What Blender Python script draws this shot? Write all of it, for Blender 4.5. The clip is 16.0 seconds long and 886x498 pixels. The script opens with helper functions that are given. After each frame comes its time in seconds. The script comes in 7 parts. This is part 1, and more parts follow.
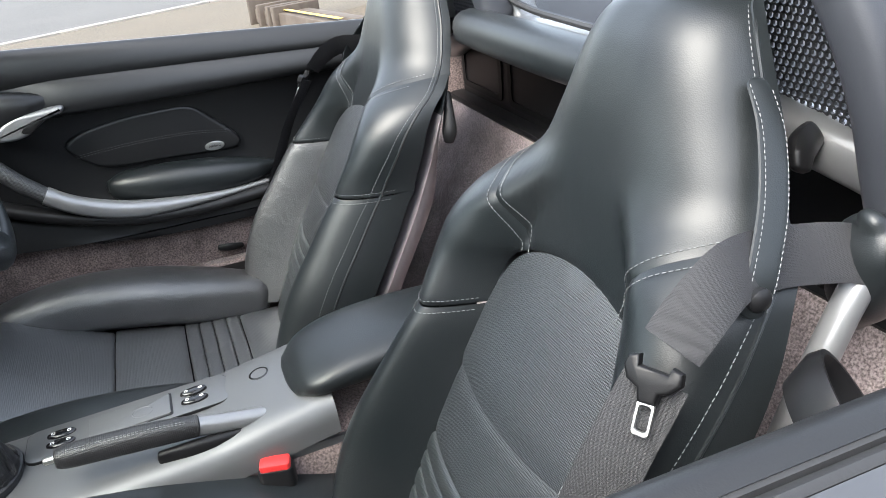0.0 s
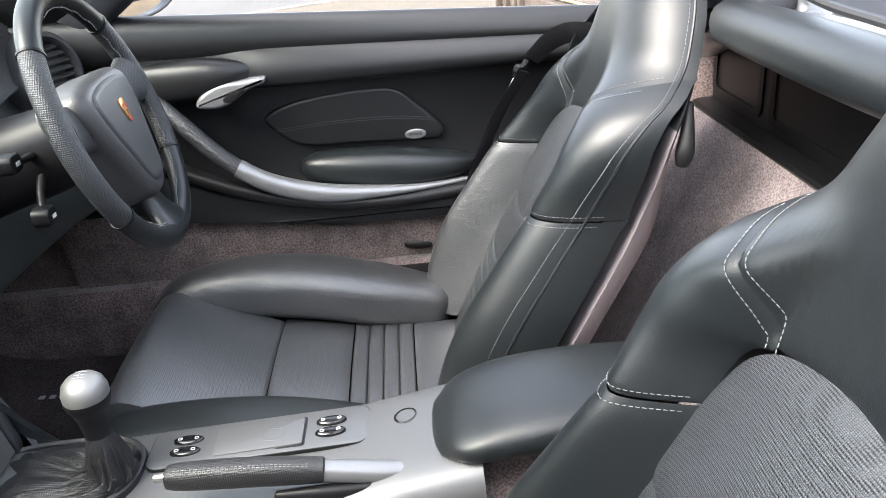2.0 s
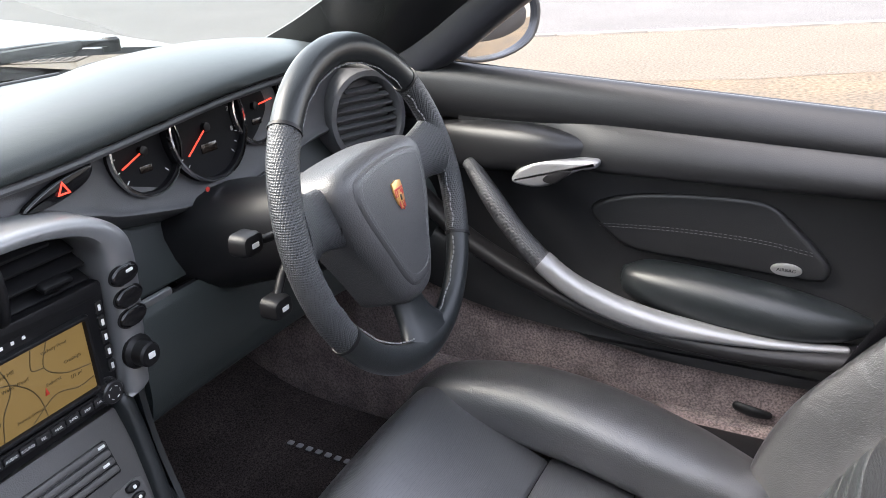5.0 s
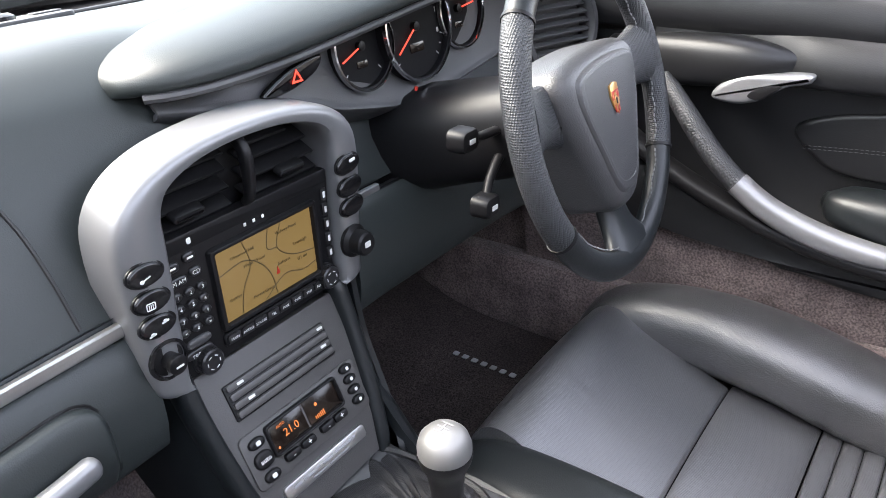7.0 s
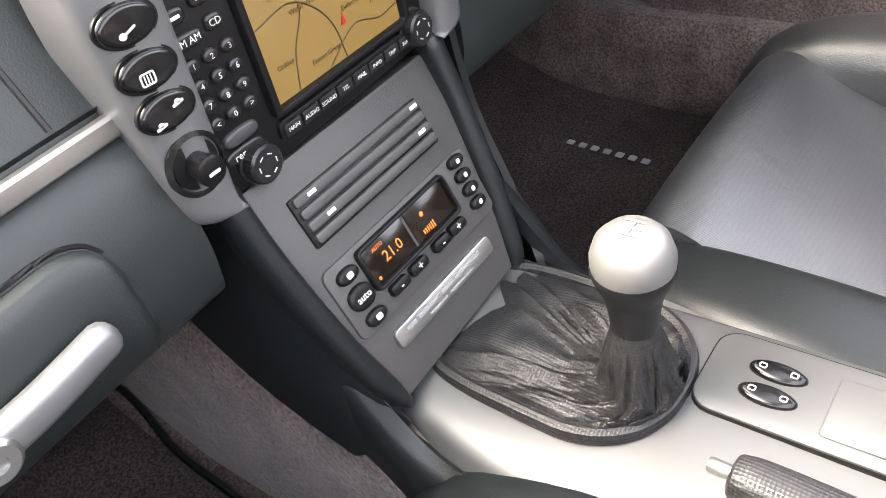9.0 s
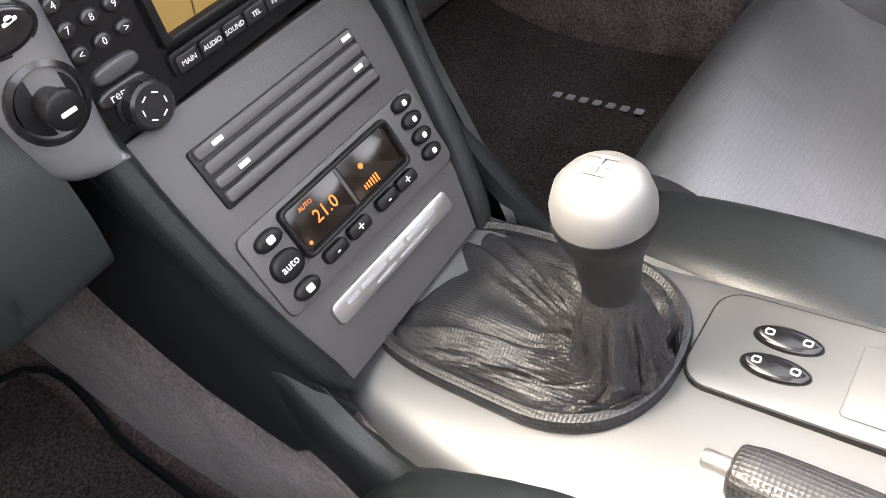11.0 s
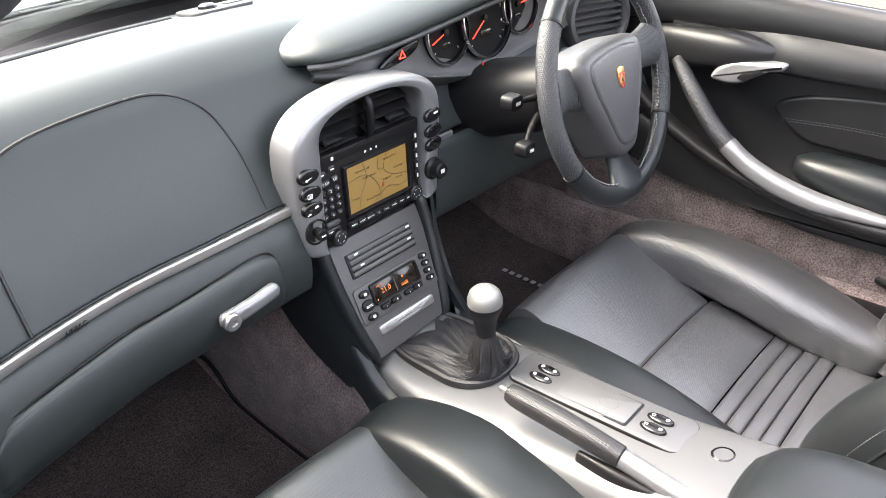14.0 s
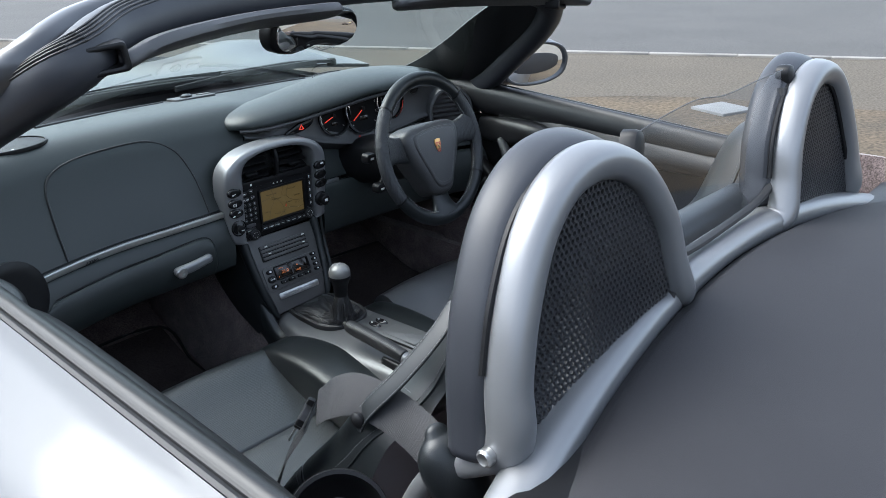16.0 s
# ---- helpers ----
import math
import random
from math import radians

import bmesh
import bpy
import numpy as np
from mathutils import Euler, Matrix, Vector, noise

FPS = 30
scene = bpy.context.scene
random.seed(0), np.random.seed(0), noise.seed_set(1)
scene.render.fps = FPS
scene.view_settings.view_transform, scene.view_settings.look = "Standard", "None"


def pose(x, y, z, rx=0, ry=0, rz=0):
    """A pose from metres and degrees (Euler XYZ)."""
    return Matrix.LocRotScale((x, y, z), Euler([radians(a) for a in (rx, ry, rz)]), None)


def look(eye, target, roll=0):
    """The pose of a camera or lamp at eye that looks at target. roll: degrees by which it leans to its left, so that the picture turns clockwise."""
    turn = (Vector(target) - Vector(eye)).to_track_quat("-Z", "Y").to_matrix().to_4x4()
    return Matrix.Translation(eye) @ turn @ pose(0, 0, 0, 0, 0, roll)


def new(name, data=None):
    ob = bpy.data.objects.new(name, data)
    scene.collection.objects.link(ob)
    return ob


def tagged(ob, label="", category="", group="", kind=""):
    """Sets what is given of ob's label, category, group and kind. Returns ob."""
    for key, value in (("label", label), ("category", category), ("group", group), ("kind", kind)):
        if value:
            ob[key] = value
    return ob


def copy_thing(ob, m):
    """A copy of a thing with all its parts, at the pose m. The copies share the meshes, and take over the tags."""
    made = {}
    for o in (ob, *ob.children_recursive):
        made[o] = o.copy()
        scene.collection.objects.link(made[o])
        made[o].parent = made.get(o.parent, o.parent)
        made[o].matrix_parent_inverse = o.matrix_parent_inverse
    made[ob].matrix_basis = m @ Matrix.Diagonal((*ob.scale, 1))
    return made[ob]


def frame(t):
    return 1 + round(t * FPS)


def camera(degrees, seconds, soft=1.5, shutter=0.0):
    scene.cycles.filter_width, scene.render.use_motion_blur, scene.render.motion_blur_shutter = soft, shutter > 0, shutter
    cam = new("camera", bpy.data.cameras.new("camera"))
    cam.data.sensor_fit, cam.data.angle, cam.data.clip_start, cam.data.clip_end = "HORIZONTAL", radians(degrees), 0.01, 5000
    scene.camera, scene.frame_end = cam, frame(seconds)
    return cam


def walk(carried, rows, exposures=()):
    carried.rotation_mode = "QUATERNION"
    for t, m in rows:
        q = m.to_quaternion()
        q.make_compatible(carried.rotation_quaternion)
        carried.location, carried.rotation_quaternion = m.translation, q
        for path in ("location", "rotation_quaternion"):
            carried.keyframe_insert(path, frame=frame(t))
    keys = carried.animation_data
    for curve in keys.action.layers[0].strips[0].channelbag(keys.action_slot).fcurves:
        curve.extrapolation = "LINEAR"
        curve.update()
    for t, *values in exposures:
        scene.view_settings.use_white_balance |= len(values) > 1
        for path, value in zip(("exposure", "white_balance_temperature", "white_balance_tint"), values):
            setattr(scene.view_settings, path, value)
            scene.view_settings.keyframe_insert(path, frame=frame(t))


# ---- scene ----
SCALE, DROP = 1.10, 0.04            # plan units to metres; the plan is lowered so that the ground lies at 0


def true(p):
    return Vector((p[0] * SCALE, p[1] * SCALE, p[2] * SCALE - DROP))


cam = camera(60.0, 16.0, 0.7)
PATH = [
    (0, (-0.9170, -0.2874, 1.1580), (0.7846, -0.8795, 0.2897), -6.05),
    (0.5, (-0.8785, -0.2938, 1.1390), (0.8448, -0.8011, 0.2598), -5.93),
    (1, (-0.8360, -0.3159, 1.1376), (0.9191, -0.7025, 0.2600), -5.78),
    (1.5, (-0.7867, -0.3571, 1.1284), (0.9990, -0.5902, 0.2583), -5.54),
    (2, (-0.7114, -0.3664, 1.1180), (1.0989, -0.4172, 0.2693), -5.17),
    (2.5, (-0.5796, -0.3529, 1.1338), (1.2338, -0.2120, 0.3021), -4.47),
    (3, (-0.4966, -0.3542, 1.1433), (1.2982, -0.0224, 0.3256), -3.67),
    (3.5, (-0.4250, -0.3764, 1.1508), (1.3314, 0.1369, 0.3435), -2.97),
    (3.7, (-0.4042, -0.3860, 1.1545), (1.3336, 0.1947, 0.3528), -2.77),
    (5.8, (-0.3500, -0.3745, 1.1501), (1.2382, 0.5472, 0.3576), -1.73),
    (6, (-0.3612, -0.3635, 1.1494), (1.2065, 0.5848, 0.3474), -1.62),
    (6.5, (-0.3891, -0.3342, 1.1408), (1.1196, 0.6754, 0.3015), -1.93),
    (7, (-0.4131, -0.3031, 1.1166), (1.0195, 0.7587, 0.2109), -3.12),
    (7.5, (-0.4065, -0.2854, 1.0803), (0.9335, 0.8086, 0.0765), -5.14),
    (8, (-0.3687, -0.2407, 1.0341), (0.8765, 0.8598, -0.0787), -7.93),
    (8.5, (-0.3330, -0.1782, 0.9965), (0.8225, 0.9203, -0.2110), -11.04),
    (9, (-0.2948, -0.1371, 0.9602), (0.7869, 0.9518, -0.3221), -13.77),
    (9.5, (-0.2616, -0.1258, 0.9257), (0.7720, 0.9636, -0.3952), -16.11),
    (9.7, (-0.2526, -0.1227, 0.9125), (0.7667, 0.9645, -0.4213), -16.72),
    (11.8, (-0.2325, -0.1276, 0.8893), (0.8147, 0.9564, -0.4254), -15.91),
    (12, (-0.2573, -0.1473, 0.9172), (0.8058, 0.9384, -0.3833), -14.84),
    (12.5, (-0.3341, -0.2119, 1.0109), (0.7804, 0.8840, -0.2369), -11.90),
    (13, (-0.4207, -0.3028, 1.0796), (0.7490, 0.8097, -0.1010), -8.33),
    (13.5, (-0.5193, -0.4101, 1.1651), (0.7037, 0.7348, 0.0727), -4.75),
    (14, (-0.6825, -0.5365, 1.2448), (0.5978, 0.6325, 0.2476), -2.45),
    (14.5, (-0.7974, -0.6817, 1.2950), (0.5140, 0.5081, 0.3652), -0.98),
    (15, (-0.8689, -0.8880, 1.3347), (0.4602, 0.3303, 0.4693), -0.44),
    (15.5, (-0.9303, -1.0345, 1.3429), (0.4224, 0.1992, 0.5378), -0.49),
    (16, (-1.0047, -1.2185, 1.3616), (0.3613, 0.0271, 0.5982), -0.81),
]
EXPOSURES = [(0, 2.99, 6500, 7), (2.0, 3.43, 6750, 10), (3.7, 3.59, 7000, 12), (5.8, 3.46, 6800, 15), (7.5, 3.9, 6900, 15), (9, 4.35, 7700, 15), (12, 4.3, 7800, 15), (13.5, 4.24, 7600, 15), (14.5, 3.66, 7100, 14), (15, 2.98, 6800, 12), (15.5, 2.51, 6100, 6), (16, 2.11, 6000, 6)]
walk(cam, [(t, look(eye, target, roll)) for t, eye, target, roll in PATH], EXPOSURES)
# ---------------------------------------------------------------- daylight
SUN_UP, SUN_AZ = 52.0, -30.0          # degrees above the horizon; from the car's nose towards its right
world = bpy.data.worlds.new("sky")
scene.world = world
world.use_nodes = True
wn = world.node_tree.nodes
sky = wn.new("ShaderNodeTexSky")
sky.sky_type, sky.sun_disc = "NISHITA", False
sky.sun_elevation, sky.sun_rotation = radians(SUN_UP), radians(SUN_AZ)
sky.air_density, sky.dust_density = 1.0, 2.5
haze = wn.new("ShaderNodeHueSaturation")          # thin bright cloud takes the blue out
haze.inputs["Saturation"].default_value = 0.5
world.node_tree.links.new(sky.outputs[0], haze.inputs["Color"])
world.node_tree.links.new(haze.outputs[0], wn["Background"].inputs[0])
wn["Background"].inputs[1].default_value = 0.142
sun = new("sun", bpy.data.lights.new("sun", "SUN"))
sun.data.energy, sun.data.angle, sun.data.color = 0.85, radians(45.0), (1, 0.96, 0.9)
sun_dir = Vector((math.sin(radians(SUN_AZ)) * math.cos(radians(SUN_UP)), math.cos(radians(SUN_AZ)) * math.cos(radians(SUN_UP)), math.sin(radians(SUN_UP))))
sun.matrix_world = look(sun_dir * 20, (0, 0, 0))


# ---------------------------------------------------------------- materials
def material(name, colour, rough=0.5, metal=0.0, grain=0.0, size=400.0, blotch=0.0, blotch_size=8.0, coat=0.0, second=None, spec=0.5,
             kind="noise", rough_var=0.0, sheen=0.0, emit=None, emit_strength=1.0, fleck=0.0, wrinkle=0.0, wrinkle_size=30.0, holes=0.0):
    """A surface with a colour, large blotches towards a second colour, and a fine relief."""
    m = bpy.data.materials.new(name)
    m.use_nodes = True
    n, l = m.node_tree.nodes, m.node_tree.links
    b = n["Principled BSDF"]
    b.inputs["Base Color"].default_value = (*colour, 1)
    b.inputs["Roughness"].default_value, b.inputs["Metallic"].default_value = rough, metal
    b.inputs["Specular IOR Level"].default_value = spec
    b.inputs["Coat Weight"].default_value = coat
    if rough > 0.3 and not metal:
        b.inputs["Coat Roughness"].default_value = 0.33
    b.inputs["Sheen Weight"].default_value = sheen
    where = n.new("ShaderNodeTexCoord")
    if emit:
        b.inputs["Emission Color"].default_value, b.inputs["Emission Strength"].default_value = (*emit, 1), emit_strength
    if blotch:
        t = n.new("ShaderNodeTexNoise")
        t.inputs["Scale"].default_value, t.inputs["Detail"].default_value = blotch_size, 5
        l.new(where.outputs["Object"], t.inputs["Vector"])
        ramp = n.new("ShaderNodeMapRange")
        ramp.inputs[1].default_value, ramp.inputs[2].default_value = 0.35, 0.7
        ramp.inputs[4].default_value = blotch
        l.new(t.outputs[0], ramp.inputs[0])
        mix = n.new("ShaderNodeMix")
        mix.data_type = "RGBA"
        l.new(ramp.outputs[0], mix.inputs[0])
        mix.inputs[6].default_value = (*colour, 1)
        mix.inputs[7].default_value = (*(second or [c * 0.6 for c in colour]), 1)
        l.new(mix.outputs[2], b.inputs["Base Color"])
        if rough_var:
            r = n.new("ShaderNodeMapRange")
            r.inputs[3].default_value, r.inputs[4].default_value = rough - rough_var, rough + rough_var
            l.new(t.outputs[0], r.inputs[0])
            l.new(r.outputs[0], b.inputs["Roughness"])
    if grain:
        bump = n.new("ShaderNodeBump")
        bump.inputs["Strength"].default_value, bump.inputs["Distance"].default_value = grain, 0.001
        if kind == "noise":
            g = n.new("ShaderNodeTexNoise")
            g.inputs["Scale"].default_value, g.inputs["Detail"].default_value = size, 4
            l.new(where.outputs["Object"], g.inputs["Vector"])
            l.new(g.outputs[0], bump.inputs["Height"])
        else:
            g = n.new("ShaderNodeTexVoronoi")
            g.inputs["Scale"].default_value = size
            if kind == "dots":
                g.inputs["Randomness"].default_value = 0.0
            l.new(where.outputs["Object"], g.inputs["Vector"])
            l.new(g.outputs["Distance"], bump.inputs["Height"])
        l.new(bump.outputs[0], b.inputs["Normal"])
        if wrinkle:                                   # soft creases, larger than the grain
            w = n.new("ShaderNodeTexNoise")
            w.inputs["Scale"].default_value, w.inputs["Detail"].default_value, w.inputs["Distortion"].default_value = wrinkle_size, 6, 0.6
            l.new(where.outputs["Object"], w.inputs["Vector"])
            fold = n.new("ShaderNodeBump")
            fold.inputs["Strength"].default_value, fold.inputs["Distance"].default_value = wrinkle, 0.006
            l.new(w.outputs[0], fold.inputs["Height"])
            l.new(fold.outputs[0], bump.inputs["Normal"])
        if fleck or holes:
            if fleck:
                f = n.new("ShaderNodeTexNoise")
                f.inputs["Scale"].default_value, f.inputs["Detail"].default_value = size * 0.5, 3
                l.new(where.outputs["Object"], f.inputs["Vector"])
                lo, hi, a, c = 0.35, 0.65, 1 - fleck, 1 + fleck
                src = f.outputs[0]
            else:
                lo, hi, a, c = 0.20, 0.38, 1 - holes, 1.0 + 0.5 * holes
                src = g.outputs["Distance"]
            r2 = n.new("ShaderNodeMapRange")
            for k_, v_ in zip((1, 2, 3, 4), (lo, hi, a, c)):
                r2.inputs[k_].default_value = v_
            l.new(src, r2.inputs[0])
            mul = n.new("ShaderNodeVectorMath")
            mul.operation = "SCALE"
            if b.inputs["Base Color"].links:
                l.new(b.inputs["Base Color"].links[0].from_socket, mul.inputs[0])
            else:
                mul.inputs[0].default_value = colour
            l.new(r2.outputs[0], mul.inputs["Scale"])
            l.new(mul.outputs[0], b.inputs["Base Color"])
    return m


LEATHER = material("black_leather", (0.0074, 0.0097, 0.0108), 0.39, grain=0.12, size=800, kind="cells", blotch=0.5, blotch_size=6, second=(0.016, 0.0175, 0.019), rough_var=0.09, spec=0.38, wrinkle=0.16, wrinkle_size=11, coat=0.11)
LEATHER_SEAT = material("fine_grain_leather", (0.0155, 0.0188, 0.0200), 0.41, grain=0.8, size=430, kind="dots", blotch=0.5, blotch_size=9, second=(0.0205, 0.024, 0.0255), rough_var=0.08, spec=0.65, wrinkle=0.25, wrinkle_size=12, holes=0.6, coat=0.7)
# worn smoother than the other seat; base colour also lifted for the sky's sheen
LEATHER_SHEEN = material("worn_leather_sky_sheen", (0.033, 0.0345, 0.0375), 0.33, grain=0.5, size=430, kind="dots", blotch=0.6, blotch_size=9, second=(0.044, 0.0455, 0.049), rough_var=0.08, spec=1.0, wrinkle=0.42, wrinkle_size=15, holes=0.5, coat=1.0)
LEATHER_WORN = material("creased_leather", (0.026, 0.0268, 0.0285), 0.38, grain=0.45, size=600, kind="cells", blotch=0.6, blotch_size=14, second=(0.040, 0.040, 0.0425), rough_var=0.11, spec=0.8, wrinkle=0.5, wrinkle_size=22, coat=0.6)
GAITER = material("soft_gaiter_leather", (0.013, 0.013, 0.014), 0.45, grain=0.6, size=430, kind="dots", blotch=0.5, blotch_size=30, second=(0.019, 0.019, 0.020), holes=0.5)
LEATHER_PERF = material("perforated_leather", (0.022, 0.0245, 0.027), 0.42, grain=1.0, size=520, kind="dots", blotch=0.3, blotch_size=5, spec=0.5, wrinkle=0.04, wrinkle_size=10, holes=1.0)
PERF_FINE = material("fine_perforated_leather", (0.019, 0.0205, 0.0225), 0.42, grain=0.9, size=500, kind="dots", blotch=0.3, blotch_size=9, spec=0.55, holes=0.95)
WHEEL_PERF = material("wheel_perforated_leather", (0.017, 0.0185, 0.0205), 0.40, grain=1.0, size=430, kind="dots", blotch=0.3, blotch_size=9, spec=0.5, holes=0.95)
LEATHER_DASH = material("grained_dash_skin", (0.0190, 0.0240, 0.0240), 0.46, grain=0.14, size=750, kind="cells", blotch=0.35, blotch_size=3, second=(0.024, 0.0298, 0.0298), rough_var=0.06, spec=0.42, coat=0.12)
GRILLE = material("perforated_grille", (0.016, 0.0165, 0.018), 0.45, grain=0.8, size=520, kind="dots", spec=0.4, holes=0.8)
DOOR_SKIN = material("door_skin", (0.0095, 0.0099, 0.0108), 0.40, grain=0.09, size=700, kind="cells", blotch=0.3, blotch_size=4, spec=0.42, coat=0.0)
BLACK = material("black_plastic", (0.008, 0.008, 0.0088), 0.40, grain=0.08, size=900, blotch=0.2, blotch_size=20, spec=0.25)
HUB_LEATHER = material("grey_black_hub_leather", (0.040, 0.0405, 0.0425), 0.45, grain=0.4, size=650, kind="cells", blotch=0.4, blotch_size=12, second=(0.032, 0.0325, 0.034), spec=0.5, coat=0.15)
GLOSS_MESH = material("moulded_mesh_plastic", (0.035, 0.036, 0.040), 0.36, blotch=0.2, blotch_size=40)
PAD_BLUE = material("hoop_pad_skin", (0.030, 0.032, 0.038), 0.42, grain=0.06, size=700, kind="cells", blotch=0.3, blotch_size=5, spec=0.4)
GLOSS_BLACK = material("gloss_black", (0.008, 0.008, 0.009), 0.18, blotch=0.2, blotch_size=12)
GREY_PLASTIC = material("anthracite_plastic", (0.056, 0.056, 0.059), 0.45, grain=0.15, size=700, kind="cells", blotch=0.25, blotch_size=10)
STACK_GREY = material("warm_grey_plastic", (0.070, 0.068, 0.067), 0.50, grain=0.15, size=700, kind="cells", blotch=0.25, blotch_size=10)
SILVER = material("silver_trim", (0.128, 0.130, 0.133), 0.46, metal=0.6, grain=0.04, size=1200, blotch=0.3, blotch_size=5, second=(0.098, 0.100, 0.103), rough_var=0.05)
SILVER_TRIM = material("bright_silver_trim", (0.21, 0.213, 0.220), 0.36, metal=0.5, grain=0.04, size=1200, blotch=0.3, blotch_size=5, second=(0.185, 0.188, 0.195), rough_var=0.05)
PAINT = material("silver_body_paint", (0.074, 0.076, 0.081), 0.36, metal=0.6, coat=0.28, blotch=0.2, blotch_size=3, second=(0.088, 0.0905, 0.0955))
CHROME = material("chrome", (0.75, 0.75, 0.76), 0.12, metal=1.0, blotch=0.2, blotch_size=30)
KNOB = material("satin_metal", (0.23, 0.23, 0.225), 0.42, metal=0.55, grain=0.05, size=900, blotch=0.3, blotch_size=30)
BRUSHED = material("brushed_aluminium", (0.50, 0.50, 0.49), 0.3, metal=0.9, grain=0.1, size=500, blotch=0.3, blotch_size=30)
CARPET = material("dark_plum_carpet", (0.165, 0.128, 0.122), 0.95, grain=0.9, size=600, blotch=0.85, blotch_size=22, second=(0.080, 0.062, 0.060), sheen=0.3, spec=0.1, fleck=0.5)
# the plum carpet again, lightened: sun on the bulkhead is in the colour
CARPET_SUN = material("sunlit_rear_carpet", (0.30, 0.25, 0.25), 0.95, grain=0.8, size=700, blotch=0.9, blotch_size=15, second=(0.14, 0.115, 0.117), sheen=0.3, spec=0.1, fleck=0.55)
MAT = material("dark_carpet_mat", (0.062, 0.051, 0.049), 0.96, grain=0.8, size=650, blotch=0.85, blotch_size=9, second=(0.032, 0.027, 0.026), spec=0.1, fleck=0.5)
SHELL = material("grey_seat_shell", (0.15, 0.135, 0.142), 0.6, grain=0.2, size=600, blotch=0.4, blotch_size=5, second=(0.12, 0.108, 0.114))
FABRIC = material("black_roof_cloth", (0.0180, 0.0180, 0.0210), 0.7, grain=0.3, size=900, blotch=0.5, blotch_size=7, second=(0.026, 0.026, 0.029), sheen=0.0, spec=0.3)
WEB = material("belt_webbing", (0.015, 0.015, 0.017), 0.5, grain=0.5, size=1500, kind="dots", blotch=0.3, blotch_size=30, holes=0.25)
THREAD = material("grey_thread", (0.15, 0.153, 0.156), 0.7, grain=0.1, blotch=0.2)
DARK_THREAD = material("dark_thread", (0.05, 0.05, 0.055), 0.7, grain=0.1, blotch=0.2)
RUBBER = material("rubber_seal", (0.016, 0.016, 0.017), 0.55, grain=0.2, size=300, blotch=0.3, blotch_size=20)
RED = material("red_button", (0.55, 0.03, 0.03), 0.35, grain=0.05, blotch=0.2)
WHITE_INK = material("white_print", (0.75, 0.75, 0.73), 0.6, blotch=0.1)
GREY_INK = material("grey_print", (0.3, 0.3, 0.31), 0.6, blotch=0.1)
GOLD = material("gold_enamel", (0.62, 0.36, 0.13), 0.3, metal=0.7, blotch=0.3, blotch_size=60)
RED_ENAMEL = material("red_enamel", (0.42, 0.03, 0.02), 0.3, blotch=0.2)
SCREEN = material("amber_map_screen", (0.075, 0.056, 0.026), 0.3, blotch=0.4, blotch_size=30, second=(0.09, 0.064, 0.026), emit=(0.42, 0.27, 0.08), emit_strength=0.035)
MAP_INK = material("map_ink", (0.03, 0.025, 0.015), 0.4)
MAP_ROAD = material("map_road", (0.045, 0.034, 0.017), 0.4)
GAUGE = material("matt_gauge_face", (0.006, 0.006, 0.007), 0.6, spec=0.15, blotch=0.1)
KEY = material("satin_key_plastic", (0.015, 0.015, 0.0165), 0.30, blotch=0.2, blotch_size=60, spec=0.5)
LCD = material("dark_display", (0.012, 0.008, 0.006), 0.15, blotch=0.2)
AMBER = material("amber_segments", (0.5, 0.14, 0.03), 0.4, emit=(1.0, 0.24, 0.04), emit_strength=0.05)
NEEDLE = material("red_needle", (0.8, 0.05, 0.03), 0.4, emit=(1.0, 0.07, 0.04), emit_strength=0.15)


def glass_material(name, tint, rough=0.0, gloss_least=0.05):
    m = bpy.data.materials.new(name)
    m.use_nodes = True
    n, l = m.node_tree.nodes, m.node_tree.links
    clearer, gloss, mix = n.new("ShaderNodeBsdfTransparent"), n.new("ShaderNodeBsdfGlossy"), n.new("ShaderNodeMixShader")
    edge, power, lift = n.new("ShaderNodeLayerWeight"), n.new("ShaderNodeMath"), n.new("ShaderNodeMath")
    clearer.inputs[0].default_value = (*tint, 1)
    gloss.inputs["Roughness"].default_value = rough
    edge.inputs[0].default_value = 0.5
    power.operation, power.inputs[1].default_value = "POWER", 4.0
    lift.operation, lift.inputs[1].default_value, lift.inputs[2].default_value = "MULTIPLY_ADD", 0.75, gloss_least
    l.new(edge.outputs["Facing"], power.inputs[0])
    l.new(power.outputs[0], lift.inputs[0])
    l.new(lift.outputs[0], mix.inputs[0])
    l.new(clearer.outputs[0], mix.inputs[1])
    l.new(gloss.outputs[0], mix.inputs[2])
    l.new(mix.outputs[0], n["Material Output"].inputs[0])
    return m


GLASS = glass_material("windscreen_glass", (0.80, 0.86, 0.83))
CLEAR = glass_material("clear_acrylic", (0.80, 0.82, 0.85), 0.05, 0.10)
MIRROR = material("mirror_glass", (0.85, 0.86, 0.87), 0.02, metal=1.0)


# ---------------------------------------------------------------- mesh helpers
def V(*a):
    return Vector(a)


def empty(name, at=(0, 0, 0), raw=False):
    ob = new(name)
    ob.location = at if raw else true(at)
    ob.empty_display_size = 0.05
    return ob


SETTLE = [None]                     # a change of plan that a group of parts shares, such as a backrest's height and offset


